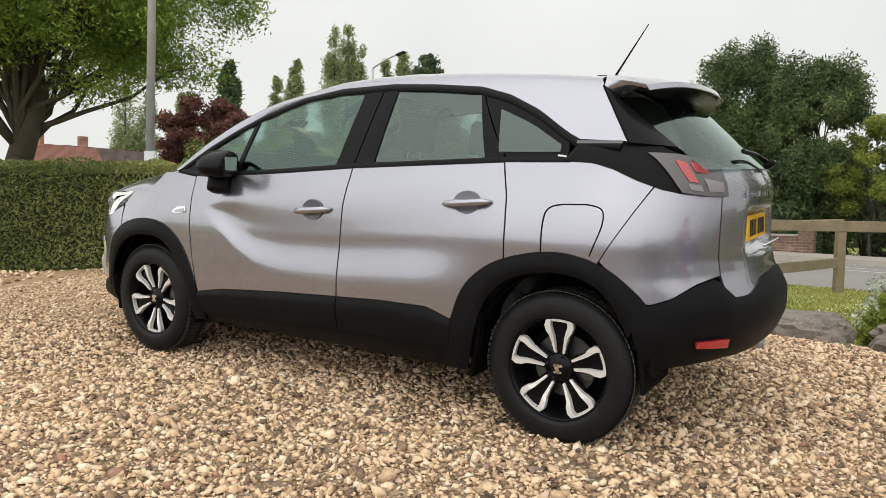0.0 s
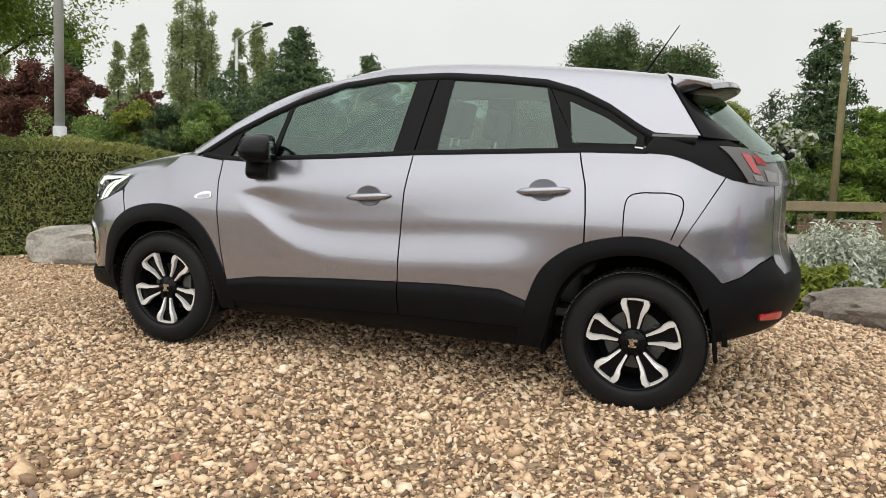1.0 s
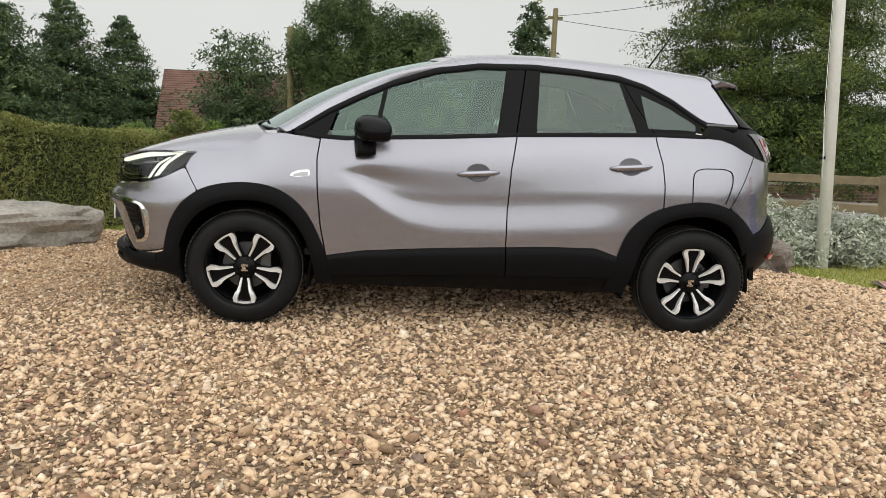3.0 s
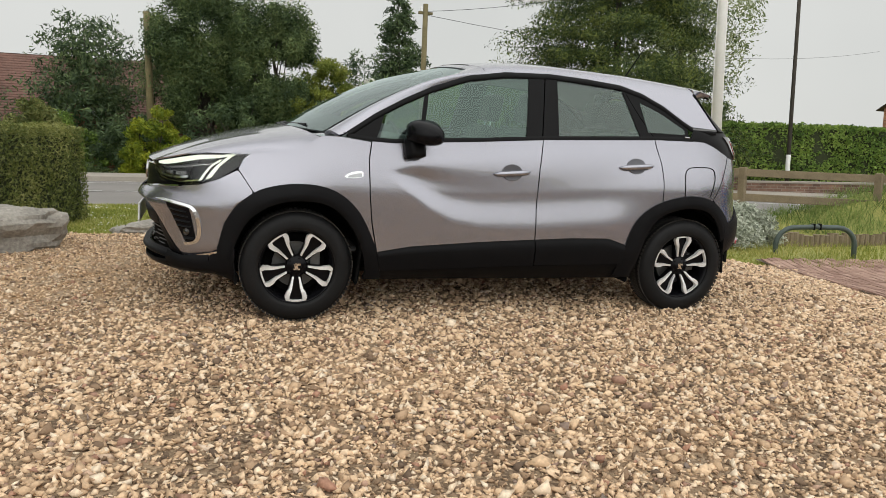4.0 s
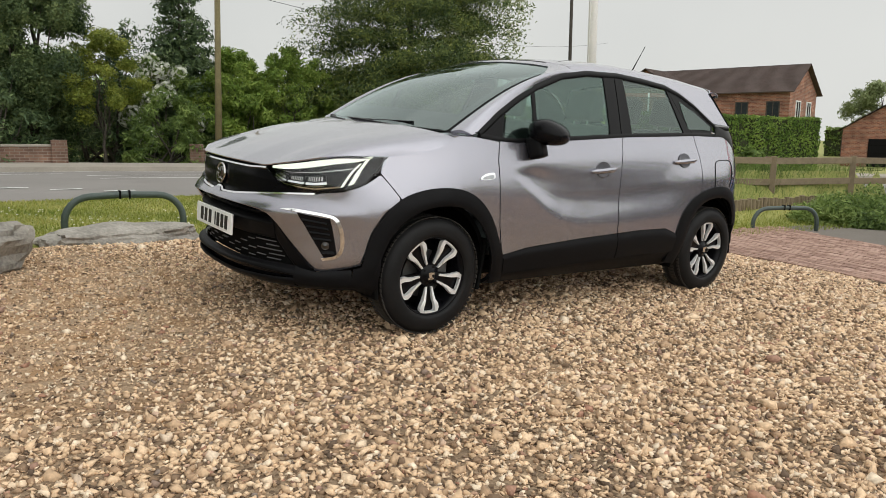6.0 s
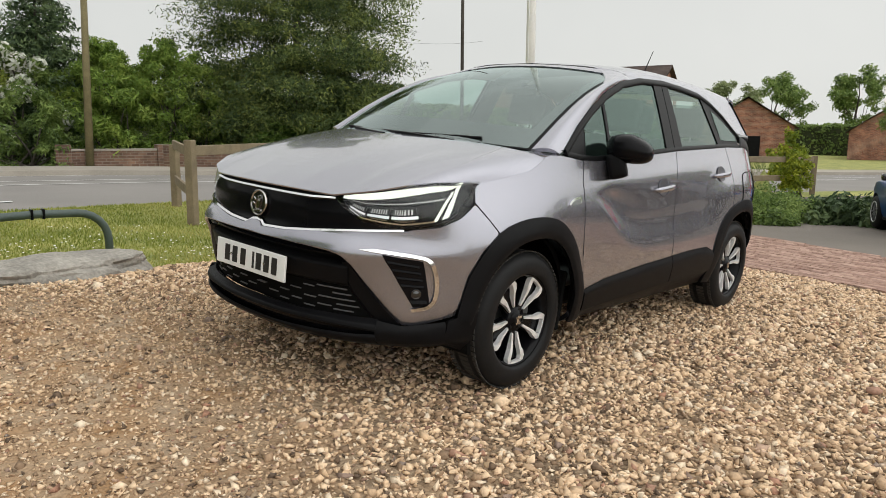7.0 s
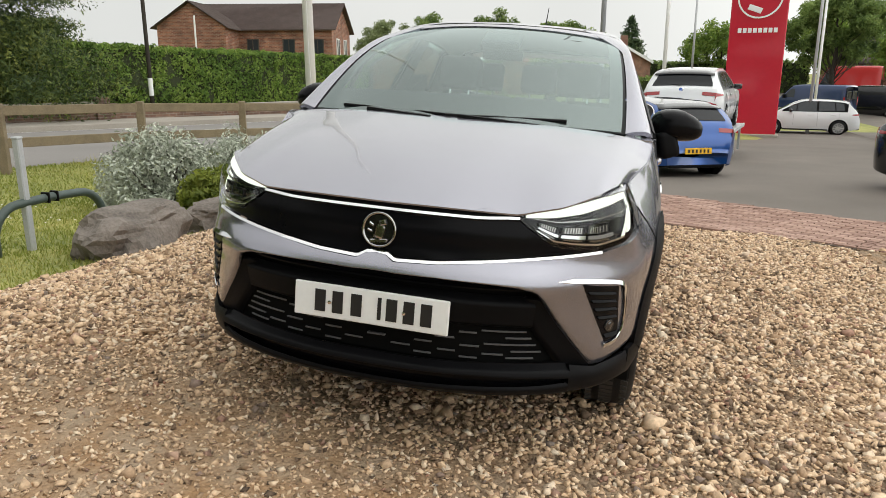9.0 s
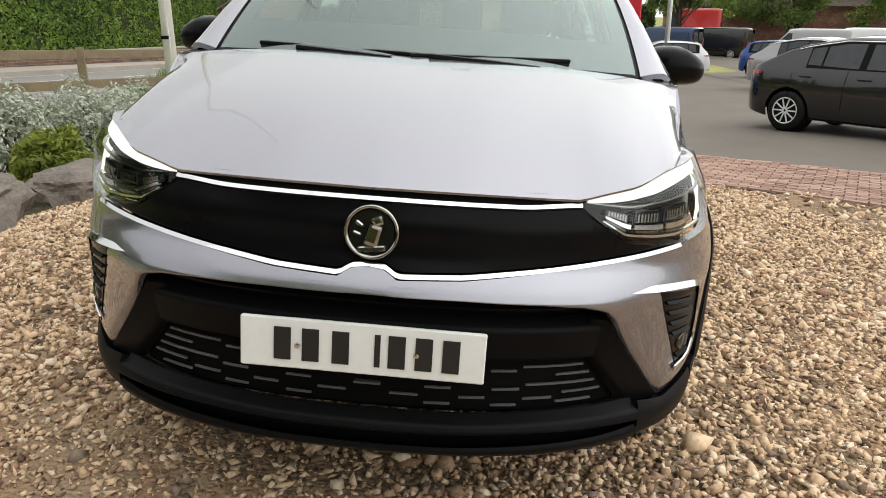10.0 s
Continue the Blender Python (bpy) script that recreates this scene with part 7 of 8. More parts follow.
BFz = lambda y: ip(abs(y), [0, .20, .43, .554, .661, .708, .755], [.878, .878, .873, .900, .928, .943, .962])

WING_REAR = S(2.492, 1.078).y - .004


def bonnet(u, v):
    """u across from the left edge to the right, v from the front edge back to the screen."""
    k = 1 - 2 * u
    a = abs(k)
    yf = .755 * k
    f = Vector((BFx(yf), yf, BFz(yf)))
    yr = WING_REAR * k
    r = Vector((2.64 - .15 * a ** 2.2, yr, 1.118 - .040 * a ** 3))
    p = f.lerp(r, v)
    p.z += .034 * math.sin(math.pi * v) ** .9 * (1 - a ** 6) * (1 - .35 * v)
    # two soft ridges running back from the grille
    p.z += .006 * math.exp(-((a - .62) / .10) ** 2) * (1 - .3 * v) * math.sin(math.pi * min(1, v * 1.2 + .1))
    if a > .96:
        p.z -= .004
    # towards its sides the bonnet runs into the wing's upper edge
    if a > .7:
        w_ = ss(.7, 1.0, a)
        xe = BFx(.755) + (2.492 - BFx(.755)) * v
        ze = shut(xe)
        e = Vector((xe, math.copysign(S(xe, ze).y - .004, k), ze))
        p = p.lerp(Vector((p.x, p.y + (e.y - math.copysign(.755 + (WING_REAR - .755) * v, k)), p.z)), w_)
        p.z += (ze - (f.z + (r.z - f.z) * v)) * w_ * (a ** 8)
    return p


patch("bonnet", bonnet, 64, 34, M_PAINT, None, "silver-lilac bonnet", .006)
def cowl(u, v):
    a = Vector((2.492, WING_REAR + .004, 1.077)).lerp(Vector((2.372, S(2.372, 1.08).y, 1.082)), v)
    b = Vector((2.520, .700, 1.086)).lerp(Vector((2.440, .705, 1.096)), v)
    return a.lerp(b, u)
patch("wing_cowl", cowl, 6, 6, M_PAINT, None, "", .012, True)
patch("scuttle", lambda u, v: Vector((2.66 - .15 * abs(1 - 2 * u) ** 2.2 - .12 * v, (.695 - 1.39 * u), 1.098 - .036 * abs(1 - 2 * u) ** 3 + .022 * v)), 30, 2, M_SATIN, None, "black scuttle panel", .01)

# ---- screen, pillars, roof
rail_x = [-.205, -.016, .061, .184, .34, .497, .749, 1.0, 1.317, 1.566, 1.81, 1.989, 2.165, 2.371]
rail_z = [1.258, 1.267, 1.312, 1.393, 1.466, 1.509, 1.531, 1.543, 1.531, 1.49, 1.405, 1.322, 1.227, 1.09]
rail = lambda x: ip(x, rail_x, rail_z)
roof_c = lambda x: ip(x, [-.40, -.30, -.03, .21, .43, .69, .94, 1.16, 1.35, 1.507], [1.490, 1.512, 1.566, 1.590, 1.606, 1.618, 1.625, 1.621, 1.605, 1.577])


def screen_edge(v):
    """The left edge of the windscreen from its foot (v = 0) to the header."""
    return Vector((2.455 - 1.0 * v, .700 - .115 * max(0, v) ** 1.3, 1.098 + .42 * v + .075 * math.sin(math.pi * v) * .9 + .012 * v))


def screen(u, v):
    k = 1 - 2 * u
    e = screen_edge(v)
    c = Vector((2.635 - 1.10 * v, 0, 1.112 + .461 * v + .070 * math.sin(math.pi * v)))
    p = Vector((c.x + (e.x - c.x) * abs(k) ** 2.2, e.y * k, c.z + (e.z - c.z) * abs(k) ** 2.2))
    return p


ws = patch("windscreen", lambda u, v: screen(.012 + .976 * u, v * .985 + .005), 30, 20, M_SCREEN, None, "large green-tinted windscreen", 0.0)
ws.visible_shadow = False
patch("screen_border", lambda u, v: screen(.003 + .05 * u, v) + Vector((-.004, 0, -.004)), 3, 20, M_SATIN, None, "black glass border", .006, True)
patch("screen_border", lambda u, v: screen(u, .15 * v) + Vector((-.004, 0, -.004)), 30, 4, M_SATIN, None, "black glass border", .006)
part("sensor_housing", box_bm((.20, .20, .05), pose(1.66, 0, 1.488, 0, 24, 0), .02, 2), M_SATIN, car, "black sensor housing behind the screen")


def roof_pt(u, v):
    """u from the left rail (0) to the middle (1); v from the screen header (0) to the tail (1)."""
    xs = 1.455 - (1.455 + .03) * v
    k = ss(.55, 0.0, xs)
    zc = roof_c(xs)
    zr = rail(xs)
    xr_ = xs
    for _ in range(6):
        xr_ = xs - .63 * k * (zc - zr)
        zr = rail(xr_)
    zE = max(zr + .004, zc - .085)
    knots = [0, .30, .44, .60, 1.0]
    w_ = ip(u, [0, 1], [0, 1])
    ys = [pane_y(zr) - .010, pane_y(zE) - .012, pane_y(zE) - .055, .36, 0.0]
    zs = [zr, zE, zc - .032, zc - .009, zc]
    y, z = ip(w_, knots, ys), ip(w_, knots, zs)
    xh = 0.0
    if v < .25:
        xh = .085 * (1 - (y / .6) ** 2) * (1 - v / .25)
    return Vector((xs - .63 * k * (zc - z) + xh, y, z))


def smooth_roof(u, v):
    acc = Vector()
    for d in (-.05, 0, .05):
        acc += roof_pt(min(1, max(0, u + d)), v) if 0.04 < u < .96 else roof_pt(u, v)
    return acc / 3


def full_roof(u, v):
    if u <= .5:
        return smooth_roof(u * 2, v)
    p = smooth_roof((1 - u) * 2, v)
    return Vector((p.x, -p.y, p.z))


def pillar(u, v):
    """A pillar skin from the door seal (u = 0) to the screen (u = 1), v upwards."""
    e = screen_edge(v)
    xr_ = 2.385 - (2.385 - 1.455) * v
    z = rail(xr_)
    a = Vector((xr_, pane_y(z) - .010, z))
    p = a.lerp(e, u)
    p += Vector((.010, .016, .016)) * math.sin(math.pi * u) * 1.1
    return p.lerp(smooth_roof(.56 * u, 0.0), ss(.70, 1.0, v))


patch("pillar", pillar, 8, 36, M_PAINT, None, "silver-lilac windscreen pillar", .02, True)


patch("roof", full_roof, 60, 60, M_PAINT, None, "silver-lilac roof", .014)
HEAD = [full_roof(.20 + .60 * i / 40, 0.0) for i in range(41)][::-1]


def header(u, v):
    """The roof's leading edge, rolled down over the top of the screen."""
    a = screen(.02 + .96 * u, .945)
    r = Vector((ip(a.y, [q.y for q in HEAD], [q.x for q in HEAD]) - .03, a.y, ip(a.y, [q.y for q in HEAD], [q.z for q in HEAD]) + .0015))
    a = a + Vector((.003, 0, .005))
    return a.lerp(r, v) + Vector((.003, 0, .003)) * math.sin(math.pi * v)


patch("roof_header", header, 40, 6, M_PAINT, None, "", .006)

# spoiler and tail
def spoiler_top(u, v):
    k = 1 - 2 * u
    a = abs(k)
    edge = max(0, (a - .55) / .45) ** 2.2
    x0, z0 = -.030 - .05 * max(0, a - .75) / .25, 1.567 - .012 * k * k - .040 * edge
    x1, z1 = -.372 + .13 * a ** 2.5, 1.530 - .022 * k * k - .018 * edge
    return Vector((x0 + (x1 - x0) * v, .622 * k * (1 - .03 * v), z0 + (z1 - z0) * v + .006 * math.sin(math.pi * v)))
patch("spoiler", spoiler_top, 40, 8, M_PAINT, None, "silver-lilac roof spoiler", .014)
patch("spoiler_lip", lambda u, v: spoiler_top(u, 1.0) + Vector((-.014 * v, 0, -.022 * v)), 40, 3, M_PAINT, None, "silver-lilac spoiler edge", .006)
patch("spoiler_underside", lambda u, v: spoiler_top(.02 + .96 * u, .12 + .86 * v) - Vector((0, 0, .024 + .012 * (1 - v))), 30, 4, M_GRILLE, None, "", .01)
patch("brake_light", lambda u, v: spoiler_top(.38 + .24 * u, 1.0) - Vector((-.004, 0, .006 + .010 * v)), 8, 1, M_REDLENS, None, "red high brake light", .01)


def rear_screen(u, v):
    k = 1 - 2 * u
    x0, x1 = -.30, -.625
    z0, z1 = 1.462, 1.165
    x = x0 + (x1 - x0) * v + (.19 - .06 * v) * abs(k) ** 2.6
    return Vector((x, (.56 + .07 * v) * k, z0 + (z1 - z0) * v - .012 * k * k))
rw = patch("rear_screen", rear_screen, 24, 10, M_PRIV, None, "tinted rear window", 0.0)
rw.visible_shadow = False
def d_pillar(u, v):
    # from the roof shut line (u=0) to the edge of the rear window (u=1); v upwards
    z = 1.252 + (1.49 - 1.252) * v
    xa = -.205 + .175 * (z - 1.258) / .277 - .021
    a = Vector((xa, pane_y(z) - .012, z))
    b = rear_screen(0.0, min(1, max(0, (1.462 - z) / .297)))
    p = a.lerp(b, u)
    p += Vector((-.01, .014, 0)) * math.sin(math.pi * u)
    return p
patch("spoiler_side", lambda u, v: spoiler_top(0.0, u).lerp(d_pillar(u, 1.0), v), 8, 4, M_PAINT, None, "silver-lilac spoiler cheek", .006, True)
part("roof_seam", tube_bm([d_pillar(0.0, i / 10) + Vector((.004, .002, 0)) for i in range(11)], .0045, 6), M_GAP, car, "dark seam")
part("roof_seam", tube_bm([(lambda p: Vector((p.x, -p.y, p.z)))(d_pillar(0.0, i / 10) + Vector((.004, .002, 0))) for i in range(11)], .0045, 6), M_GAP, car, "dark seam")
patch("rear_pillar_trim", d_pillar, 8, 14, M_SATIN, None, "satin black rear pillar trim", .015, True)
# black band that runs from the side windows into the tail lamps
def tail_band(u, v):
    x = .020 - .440 * u
    zt = ip(x, [-.42, -.32, -.03, .02], [1.200, 1.248, 1.256, 1.18])
    zb = ip(x, [-.42, -.365, -.272, -.18, -.10, 0, .02], [1.060, 1.070, 1.105, 1.147, 1.170, 1.174, 1.172])
    return S(x, zb + (zt - zb) * v, .003 + .004 * math.sin(math.pi * v))
patch("tail_band", tail_band, 24, 8, M_SATIN, None, "satin black band", .015, True)
# tail lamps
tb = lambda s, x: ip(x, [-.60, -.50, -.40, -.315], [1.048, 1.050, 1.066, 1.125])
tt = lambda s, x: ip(x, [-.60, -.57, -.49, -.39, -.33], [1.115, 1.145, 1.188, 1.212, 1.215])
def tail_lamp(u, v, o=.006, u0=0.0, u1=1.0):
    uu = u0 + (u1 - u0) * u
    s = tail_sx(-.405 + .10 * v, 1.15) * (1 - uu) + (.625 - .02 * v) * uu
    z = 1.12
    for _ in range(5):
        p = tail(s, z)
        z = tb(s, p.x) * (1 - v) + tt(s, p.x) * v
    return tail(s, z, o)
tl = patch("tail_lamp", lambda u, v: tail_lamp(u, v, .013), 18, 8, M_SMOKE, None, "smoked red tail lamp", .03, True)
for k, sg_ in enumerate((1, -1)):
    def mt(fn, sg_=sg_):
        return lambda u, v: Vector((fn(u, v).x, sg_ * fn(u, v).y, fn(u, v).z))
    patch("red_element", mt(lambda u, v: tail_lamp(u, .32 + .50 * v, .0155, .28, .44)), 5, 5, M_REDLENS, tl[k], "red light element", .006)
    patch("red_element", mt(lambda u, v: tail_lamp(u, .62 + .24 * v, .0155, .50, .72)), 5, 3, M_REDLENS, tl[k], "red light element", .006)
    patch("clear_element", mt(lambda u, v: tail_lamp(u, .14 + .34 * v, .0155, .58, .92)), 5, 4, M_TLCLEAR, tl[k], "clear light element", .006)
    patch("clear_element", mt(lambda u, v: tail_lamp(u, .10 + .16 * v, .0155, .22, .46)), 5, 2, M_TLCLEAR, tl[k], "clear light element", .006)

# rear corner panel, tailgate, bumper
bt = lambda x: ip(x, [-.56, -.50, -.43, -.35, -.336, -.30, -.20, -.165], [.732, .705, .652, .622, .636, .674, .757, .790])
def rear_corner(u, v):
    s = tail_sx(-.168, .8) * (1 - u) + .60 * u
    z = .85
    for _ in range(5):
        p = tail(s, z)
        zb = bt(p.x) + .003
        zt_ = ip(p.x, [-.60, -.42, -.36, -.336, -.17], [1.045, 1.056, 1.072, 1.084, .792])
        z = zb * (1 - v) + max(zt_, zb + .002) * v
    return tail(s, z)
patch("rear_corner", rear_corner, 26, 22, M_PAINT, None, "silver-lilac rear corner", .015, True)
def gate(u, v):
    s = .606 + (2 - 1.212) * u
    z = .650 + (1.165 - .650) * v
    dent = -.07 * ss(.30, .24, abs(1 - 2 * u) * .5) * ss(.80, .84, z) * ss(1.0, .96, z)
    return tail(s, z, dent)
patch("tailgate", gate, 44, 24, M_PAINT, None, "silver-lilac tailgate", .015)
def rear_bumper(u, v):
    a = abs(1 - 2 * u)
    z = .5
    for _ in range(6):
        s0 = tail_sx(ip(z, [.35, .40, .45, .50, .60], [-.356, -.345, -.327, -.305, -.30]), .5)
        s = s0 + (2 - 2 * s0) * u
        p = tail(s, z)
        top = bt(p.x) if p.x > -.56 else ip(abs(p.y), [0, .25, .42, .53, .60], [.730, .715, .655, .650, .728])
        z0 = ip(p.x, [-.75, -.60, -.46, -.34], [.40, .395, .375, .350])
        z = z0 + (top - z0) * v
    return tail(s, z, .008 + .010 * math.sin(math.pi * v) - .02 * (1 - v) ** 3)
patch("rear_bumper", rear_bumper, 60, 14, M_PLASTIC, None, "grained black rear bumper", .02)
for sg_ in (1, -1):
    def rf(u, v, sg_=sg_):
        s = tail_sx(-.505, .48) * (1 - u) + tail_sx(-.595, .48) * u
        z = .458 + .036 * v - (.012 * (1 - u) * (v - .5))
        p = tail(s, z, .030)
        return Vector((p.x, sg_ * p.y, p.z))
    patch("reflector", rf, 5, 3, M_REDLENS, None, "red rear reflector", .012)
rp = part("number_plate", box_bm((.012, .52, .112), pose(-.600, 0, .905, 0, 3, 0), .003), M_PLATE_Y, car, "yellow rear number plate")
for k, dy in enumerate((.185, .128, .071, .030, -.048, -.112, -.172)):
    part("plate_bar", box_bm((.003, .012 if k == 3 else .036, .072), pose(-.608, -dy, .905, 0, 3, 0)), M_INK, rp)
part("plate_trim", box_bm((.012, .44, .012), pose(-.672, 0, .838), .004), M_CHROME, car, "chrome tailgate strip")
for k in range(9):
    part("lettering_bar", box_bm((.006, .026, .022), pose(-.668 + .010 * abs(k - 4) * .35, .32 - .042 * k, 1.06)), M_CHROME, car, "chrome lettering")
part("rear_wiper", join_bm(tube_bm([(-.64, 0, 1.19), (-.60, .10, 1.225), (-.575, .30, 1.235)], .010, 6), box_bm((.05, .10, .03), pose(-.645, 0, 1.185, 0, 40, 0), .01)), M_SATIN, car, "rear wiper")
part("exhaust", tube_bm([(-.4, -.45, .27), (-.62, -.45, .27)], .03, 10), M_STEEL, car)

# ---- side glass
win_top = lambda x: rail(x) - .034
win_bot = lambda x: belt(x) + .022


def pane_fn(xb0, xt0, xb1, xt1, zt_=None, zb_=None, o=0.0, zt_cap=None):
    def f(u, v):
        x = (xb0 * (1 - u) + xb1 * u) * (1 - v) + (xt0 * (1 - u) + xt1 * u) * v
        z0 = (zb_ or win_bot)(x)
        z1 = max(z0 + .001, (zt_ or win_top)(x))
        z = z0 * (1 - v) + z1 * v
        return Vector((x, pane_y(z) - .012 + o, z))
    return f


# pieces from the mirror triangle back to the quarter light
panes = [("quarter_light", (2.145, 2.10, 1.915, 1.862), M_GLASS), ("front_window", (1.885, 1.835, 1.215, 1.160), M_GLASS), ("rear_window", (.990, .962, .395, .490), M_PRIV)]
for nm, q, mt_ in panes:
    for ob in patch(nm, pane_fn(*q), 16, 14, mt_, None, "green-tinted side window", 0.0, True):
        ob.visible_shadow = False
patch("mirror_triangle", pane_fn(2.36, 2.36, 2.165, 2.115, o=.004), 10, 8, M_SATIN, None, "black corner trim", .012, True)
patch("divider_bar", pane_fn(1.915, 1.862, 1.885, 1.835, o=.005), 2, 10, M_SATIN, None, "black window divider", .015, True)
patch("b_pillar_backing", pane_fn(1.20, 1.15, 1.00, .97, o=-.020), 3, 10, M_GAP, None, "", .006, True)
patch("b_pillar", pane_fn(1.215, 1.160, bse(1.12) + .004, 1.052, o=.006), 3, 14, M_SATIN, None, "black centre pillar", .02, True)
patch("b_pillar", pane_fn(bse(1.12) - .004, 1.044, .990, .962, o=.006), 3, 14, M_SATIN, None, "black centre pillar", .02, True)
patch("c_pillar", pane_fn(.395, .490, .300, .475, o=.006), 3, 14, M_SATIN, None, "black rear pillar", .02, True)
patch("quarter_surround", pane_fn(.292, .468, .015, .020, o=.004), 20, 12, M_SATIN, None, "black quarter window surround", .015, True)
patch("quarter_glass", lambda u, v: (lambda x, z0, z1: Vector((x, pane_y(z0 + (z1 - z0) * v) - .004, z0 + (z1 - z0) * v)))((.335 - .285 * u) * 1.0 + .035 * v * (1 - u), 1.212, max(1.215, min(1.42, rail(.335 - .285 * u) - .062))), 16, 10, M_PRIV, None, "green-tinted quarter window", .004, True)
part("badge", box_bm((.040, .005, .010), pose(.035, pane_y(1.20) + .004, 1.196, 18, -6, 0), .002), M_MIDCHROME, car, "small chrome badge")


def seal(u, v):
    x = 2.335 + (-.20 - 2.335) * u
    z = rail(x) - .036 * v - .0005
    return Vector((x, pane_y(z) - .006 + .010 * math.sin(math.pi * v), z))
patch("window_seal", seal, 120, 3, M_SATIN, None, "black window frame", .02, True)
patch("belt_strip", lambda u, v: (lambda x: Vector((x, pane_y(belt(x) + .024 * v) + .003 * math.sin(math.pi * v), belt(x) - .001 + .024 * v)))(2.335 - 2.34 * u), 70, 3, M_SATIN, None, "black waist strip", .02, True)
patch("floating_seam", lambda u, v: (lambda x: Vector((x, pane_y(1.26 - .012 * v) + .003, 1.260 - .012 * v)))(-.016 - .19 * u), 8, 2, M_GLOSS, None, "", .01, True)

# handles, repeater, fuel flap, mirrors
for sg_ in (1, -1):
    for par, xa, xb, z in ((fd, 1.438, 1.195, .915), (rd, .564, .317, .989)):
        p_ = par[0 if sg_ == 1 else 1]
        xm = (xa + xb) / 2
        y = S(xm, z).y
        # shallow disc, coloured dark for the shadow of a recess
        cup = part("handle_cup", lathe_bm([(0, .0), (.052, .0), (.058, .004), (.060, 0.0)], 28), M_CUPSHADE, p_, "disc coloured as the shaded recess behind the handle", True)
        cup.matrix_local = Matrix.Translation((xm, sg_ * (y + .003), z + .004)) @ pose(0, 0, 0, sg_ * math.degrees(math.atan((S(xm, z - .05).y - S(xm, z + .05).y) / .1)), 0, 0) @ pose(0, 0, 0, 0, 0, 0 if sg_ > 0 else 180) @ Matrix.Diagonal((1.15, .5, .85, 1))
        n = 12
        v_, f_ = [], []
        for i in range(n + 1):
            x = xa + (xb - xa) * i / n
            zz = z - .010 + (.020 * i / n)
            w = .017 * (1 - abs(2 * i / n - 1) ** 6 * .7)
            o = .030 * (1 - abs(2 * i / n - 1) ** 4) + .004
            yy = S(x, zz).y
            for q in range(8):
                a = 6.28319 * q / 8
                v_.append((x, sg_ * (yy + o + .010 * math.cos(a)), zz + w * math.sin(a)))
        for i in range(n):
            for q in range(8):
                f_.append((i * 8 + q, i * 8 + (q + 1) % 8, (i + 1) * 8 + (q + 1) % 8, (i + 1) * 8 + q))
        f_ += [tuple(range(7, -1, -1)), tuple(range(n * 8, n * 8 + 8))]
        me_h = mesh_from("handle", v_, f_, M_PAINT, True)
        part_me("handle", me_h, None, p_, "body-coloured door handle")
    rpt = patch("repeater", lambda u, v, sg_=sg_: (lambda p: Vector((p.x, sg_ * p.y, p.z)))(S(2.355 - .108 * u, .846 + .010 * u + (.8 - .8 * (v - .5)) * .004 * u + .038 * (min(1, u * 2.2) ** .5 * (1 - .30 * max(0, (u - .86) / .14) ** 2)) * (v - .35) + .012, .006)), 14, 5, M_CHROME, None, "chrome-rimmed side badge", .008)
    patch("badge_inlay", lambda u, v, sg_=sg_: (lambda p: Vector((p.x, sg_ * p.y, p.z)))(S(2.335 - .080 * u, .858 + .010 * u + .022 * min(1, .2 + u * 1.6) ** .5 * (v - .35), .0075)), 6, 2, M_LAMPIN, rpt, "", .004)

fl_pts = fine([(.071, .808), (.072, .937), (.055, .984), (.009, 1.001), (-.05, 1.004), (-.114, 1.004), (-.165, .984), (-.169, .918), (-.132, .806)], 5)
part("fuel_flap_line", tube_bm([S(p.x, p.y, .0015) for p in fl_pts], .0028, 6), M_GAP, car, "fuel flap outline")
part("corner_seam", tube_bm([S(ip(f, [0, 1], [-.17, -.338]), ip(f, [0, 1], [.789, 1.086]), .001) for f in [i / 8 for i in range(9)]], .002, 5), M_GAP, car, "")

for sg_ in (1, -1):
    bm = bmesh.new()
    bmesh.ops.create_icosphere(bm, subdivisions=3, radius=1)
    for v in bm.verts:
        c = v.co
        q = Vector([math.copysign(abs(t) ** .75, t) for t in c])
        taper = 1 - .22 * max(0, q.y * sg_)
        v.co = Vector((q.x * .108 * (1 - .15 * max(0, -q.y * sg_)), q.y * .118, q.z * .074 * taper))
        if v.co.x < -.06:
            v.co.x = -.06
        v.co.z -= .020 * max(0, q.y * sg_)
    mir = part("mirror", bm, M_GRILLE, car, "gloss black door mirror", True)
    mir.matrix_local = pose(1.905, sg_ * .922, 1.132, 0, 0, sg_ * 22)
    part("mirror_foot", join_bm(box_bm((.10, .09, .13), pose(.030, -sg_ * .052, -.090, sg_ * 18, 0, 0), .025, 2)), M_PLASTIC, mir, "black mirror stalk", True)
    part("mirror_glass", box_bm((.004, .135, .085), pose(-.060, 0, -.004), .0), M_CHROME, mir, "mirror glass")

# wipers, aerial
part("wiper", join_bm(tube_bm([screen(.24, -.01) + Vector((.02, 0, .004)), screen(.36, -.004) + Vector((.012, 0, .007)), screen(.48, .004) + Vector((.012, 0, .008))], .009, 6),
                      tube_bm([screen(.17, .030) + Vector((.003, 0, .006)), screen(.52, .004) + Vector((.006, 0, .007))], .007, 6)), M_SATIN, car, "black wiper")
part("wiper", join_bm(tube_bm([screen(.56, -.01) + Vector((.02, 0, .004)), screen(.66, -.004) + Vector((.012, 0, .007)), screen(.78, .010) + Vector((.010, 0, .007))], .009, 6),
                      tube_bm([screen(.50, .008) + Vector((.006, 0, .006)), screen(.88, .026) + Vector((.003, 0, .006))], .007, 6)), M_SATIN, car, "black wiper")
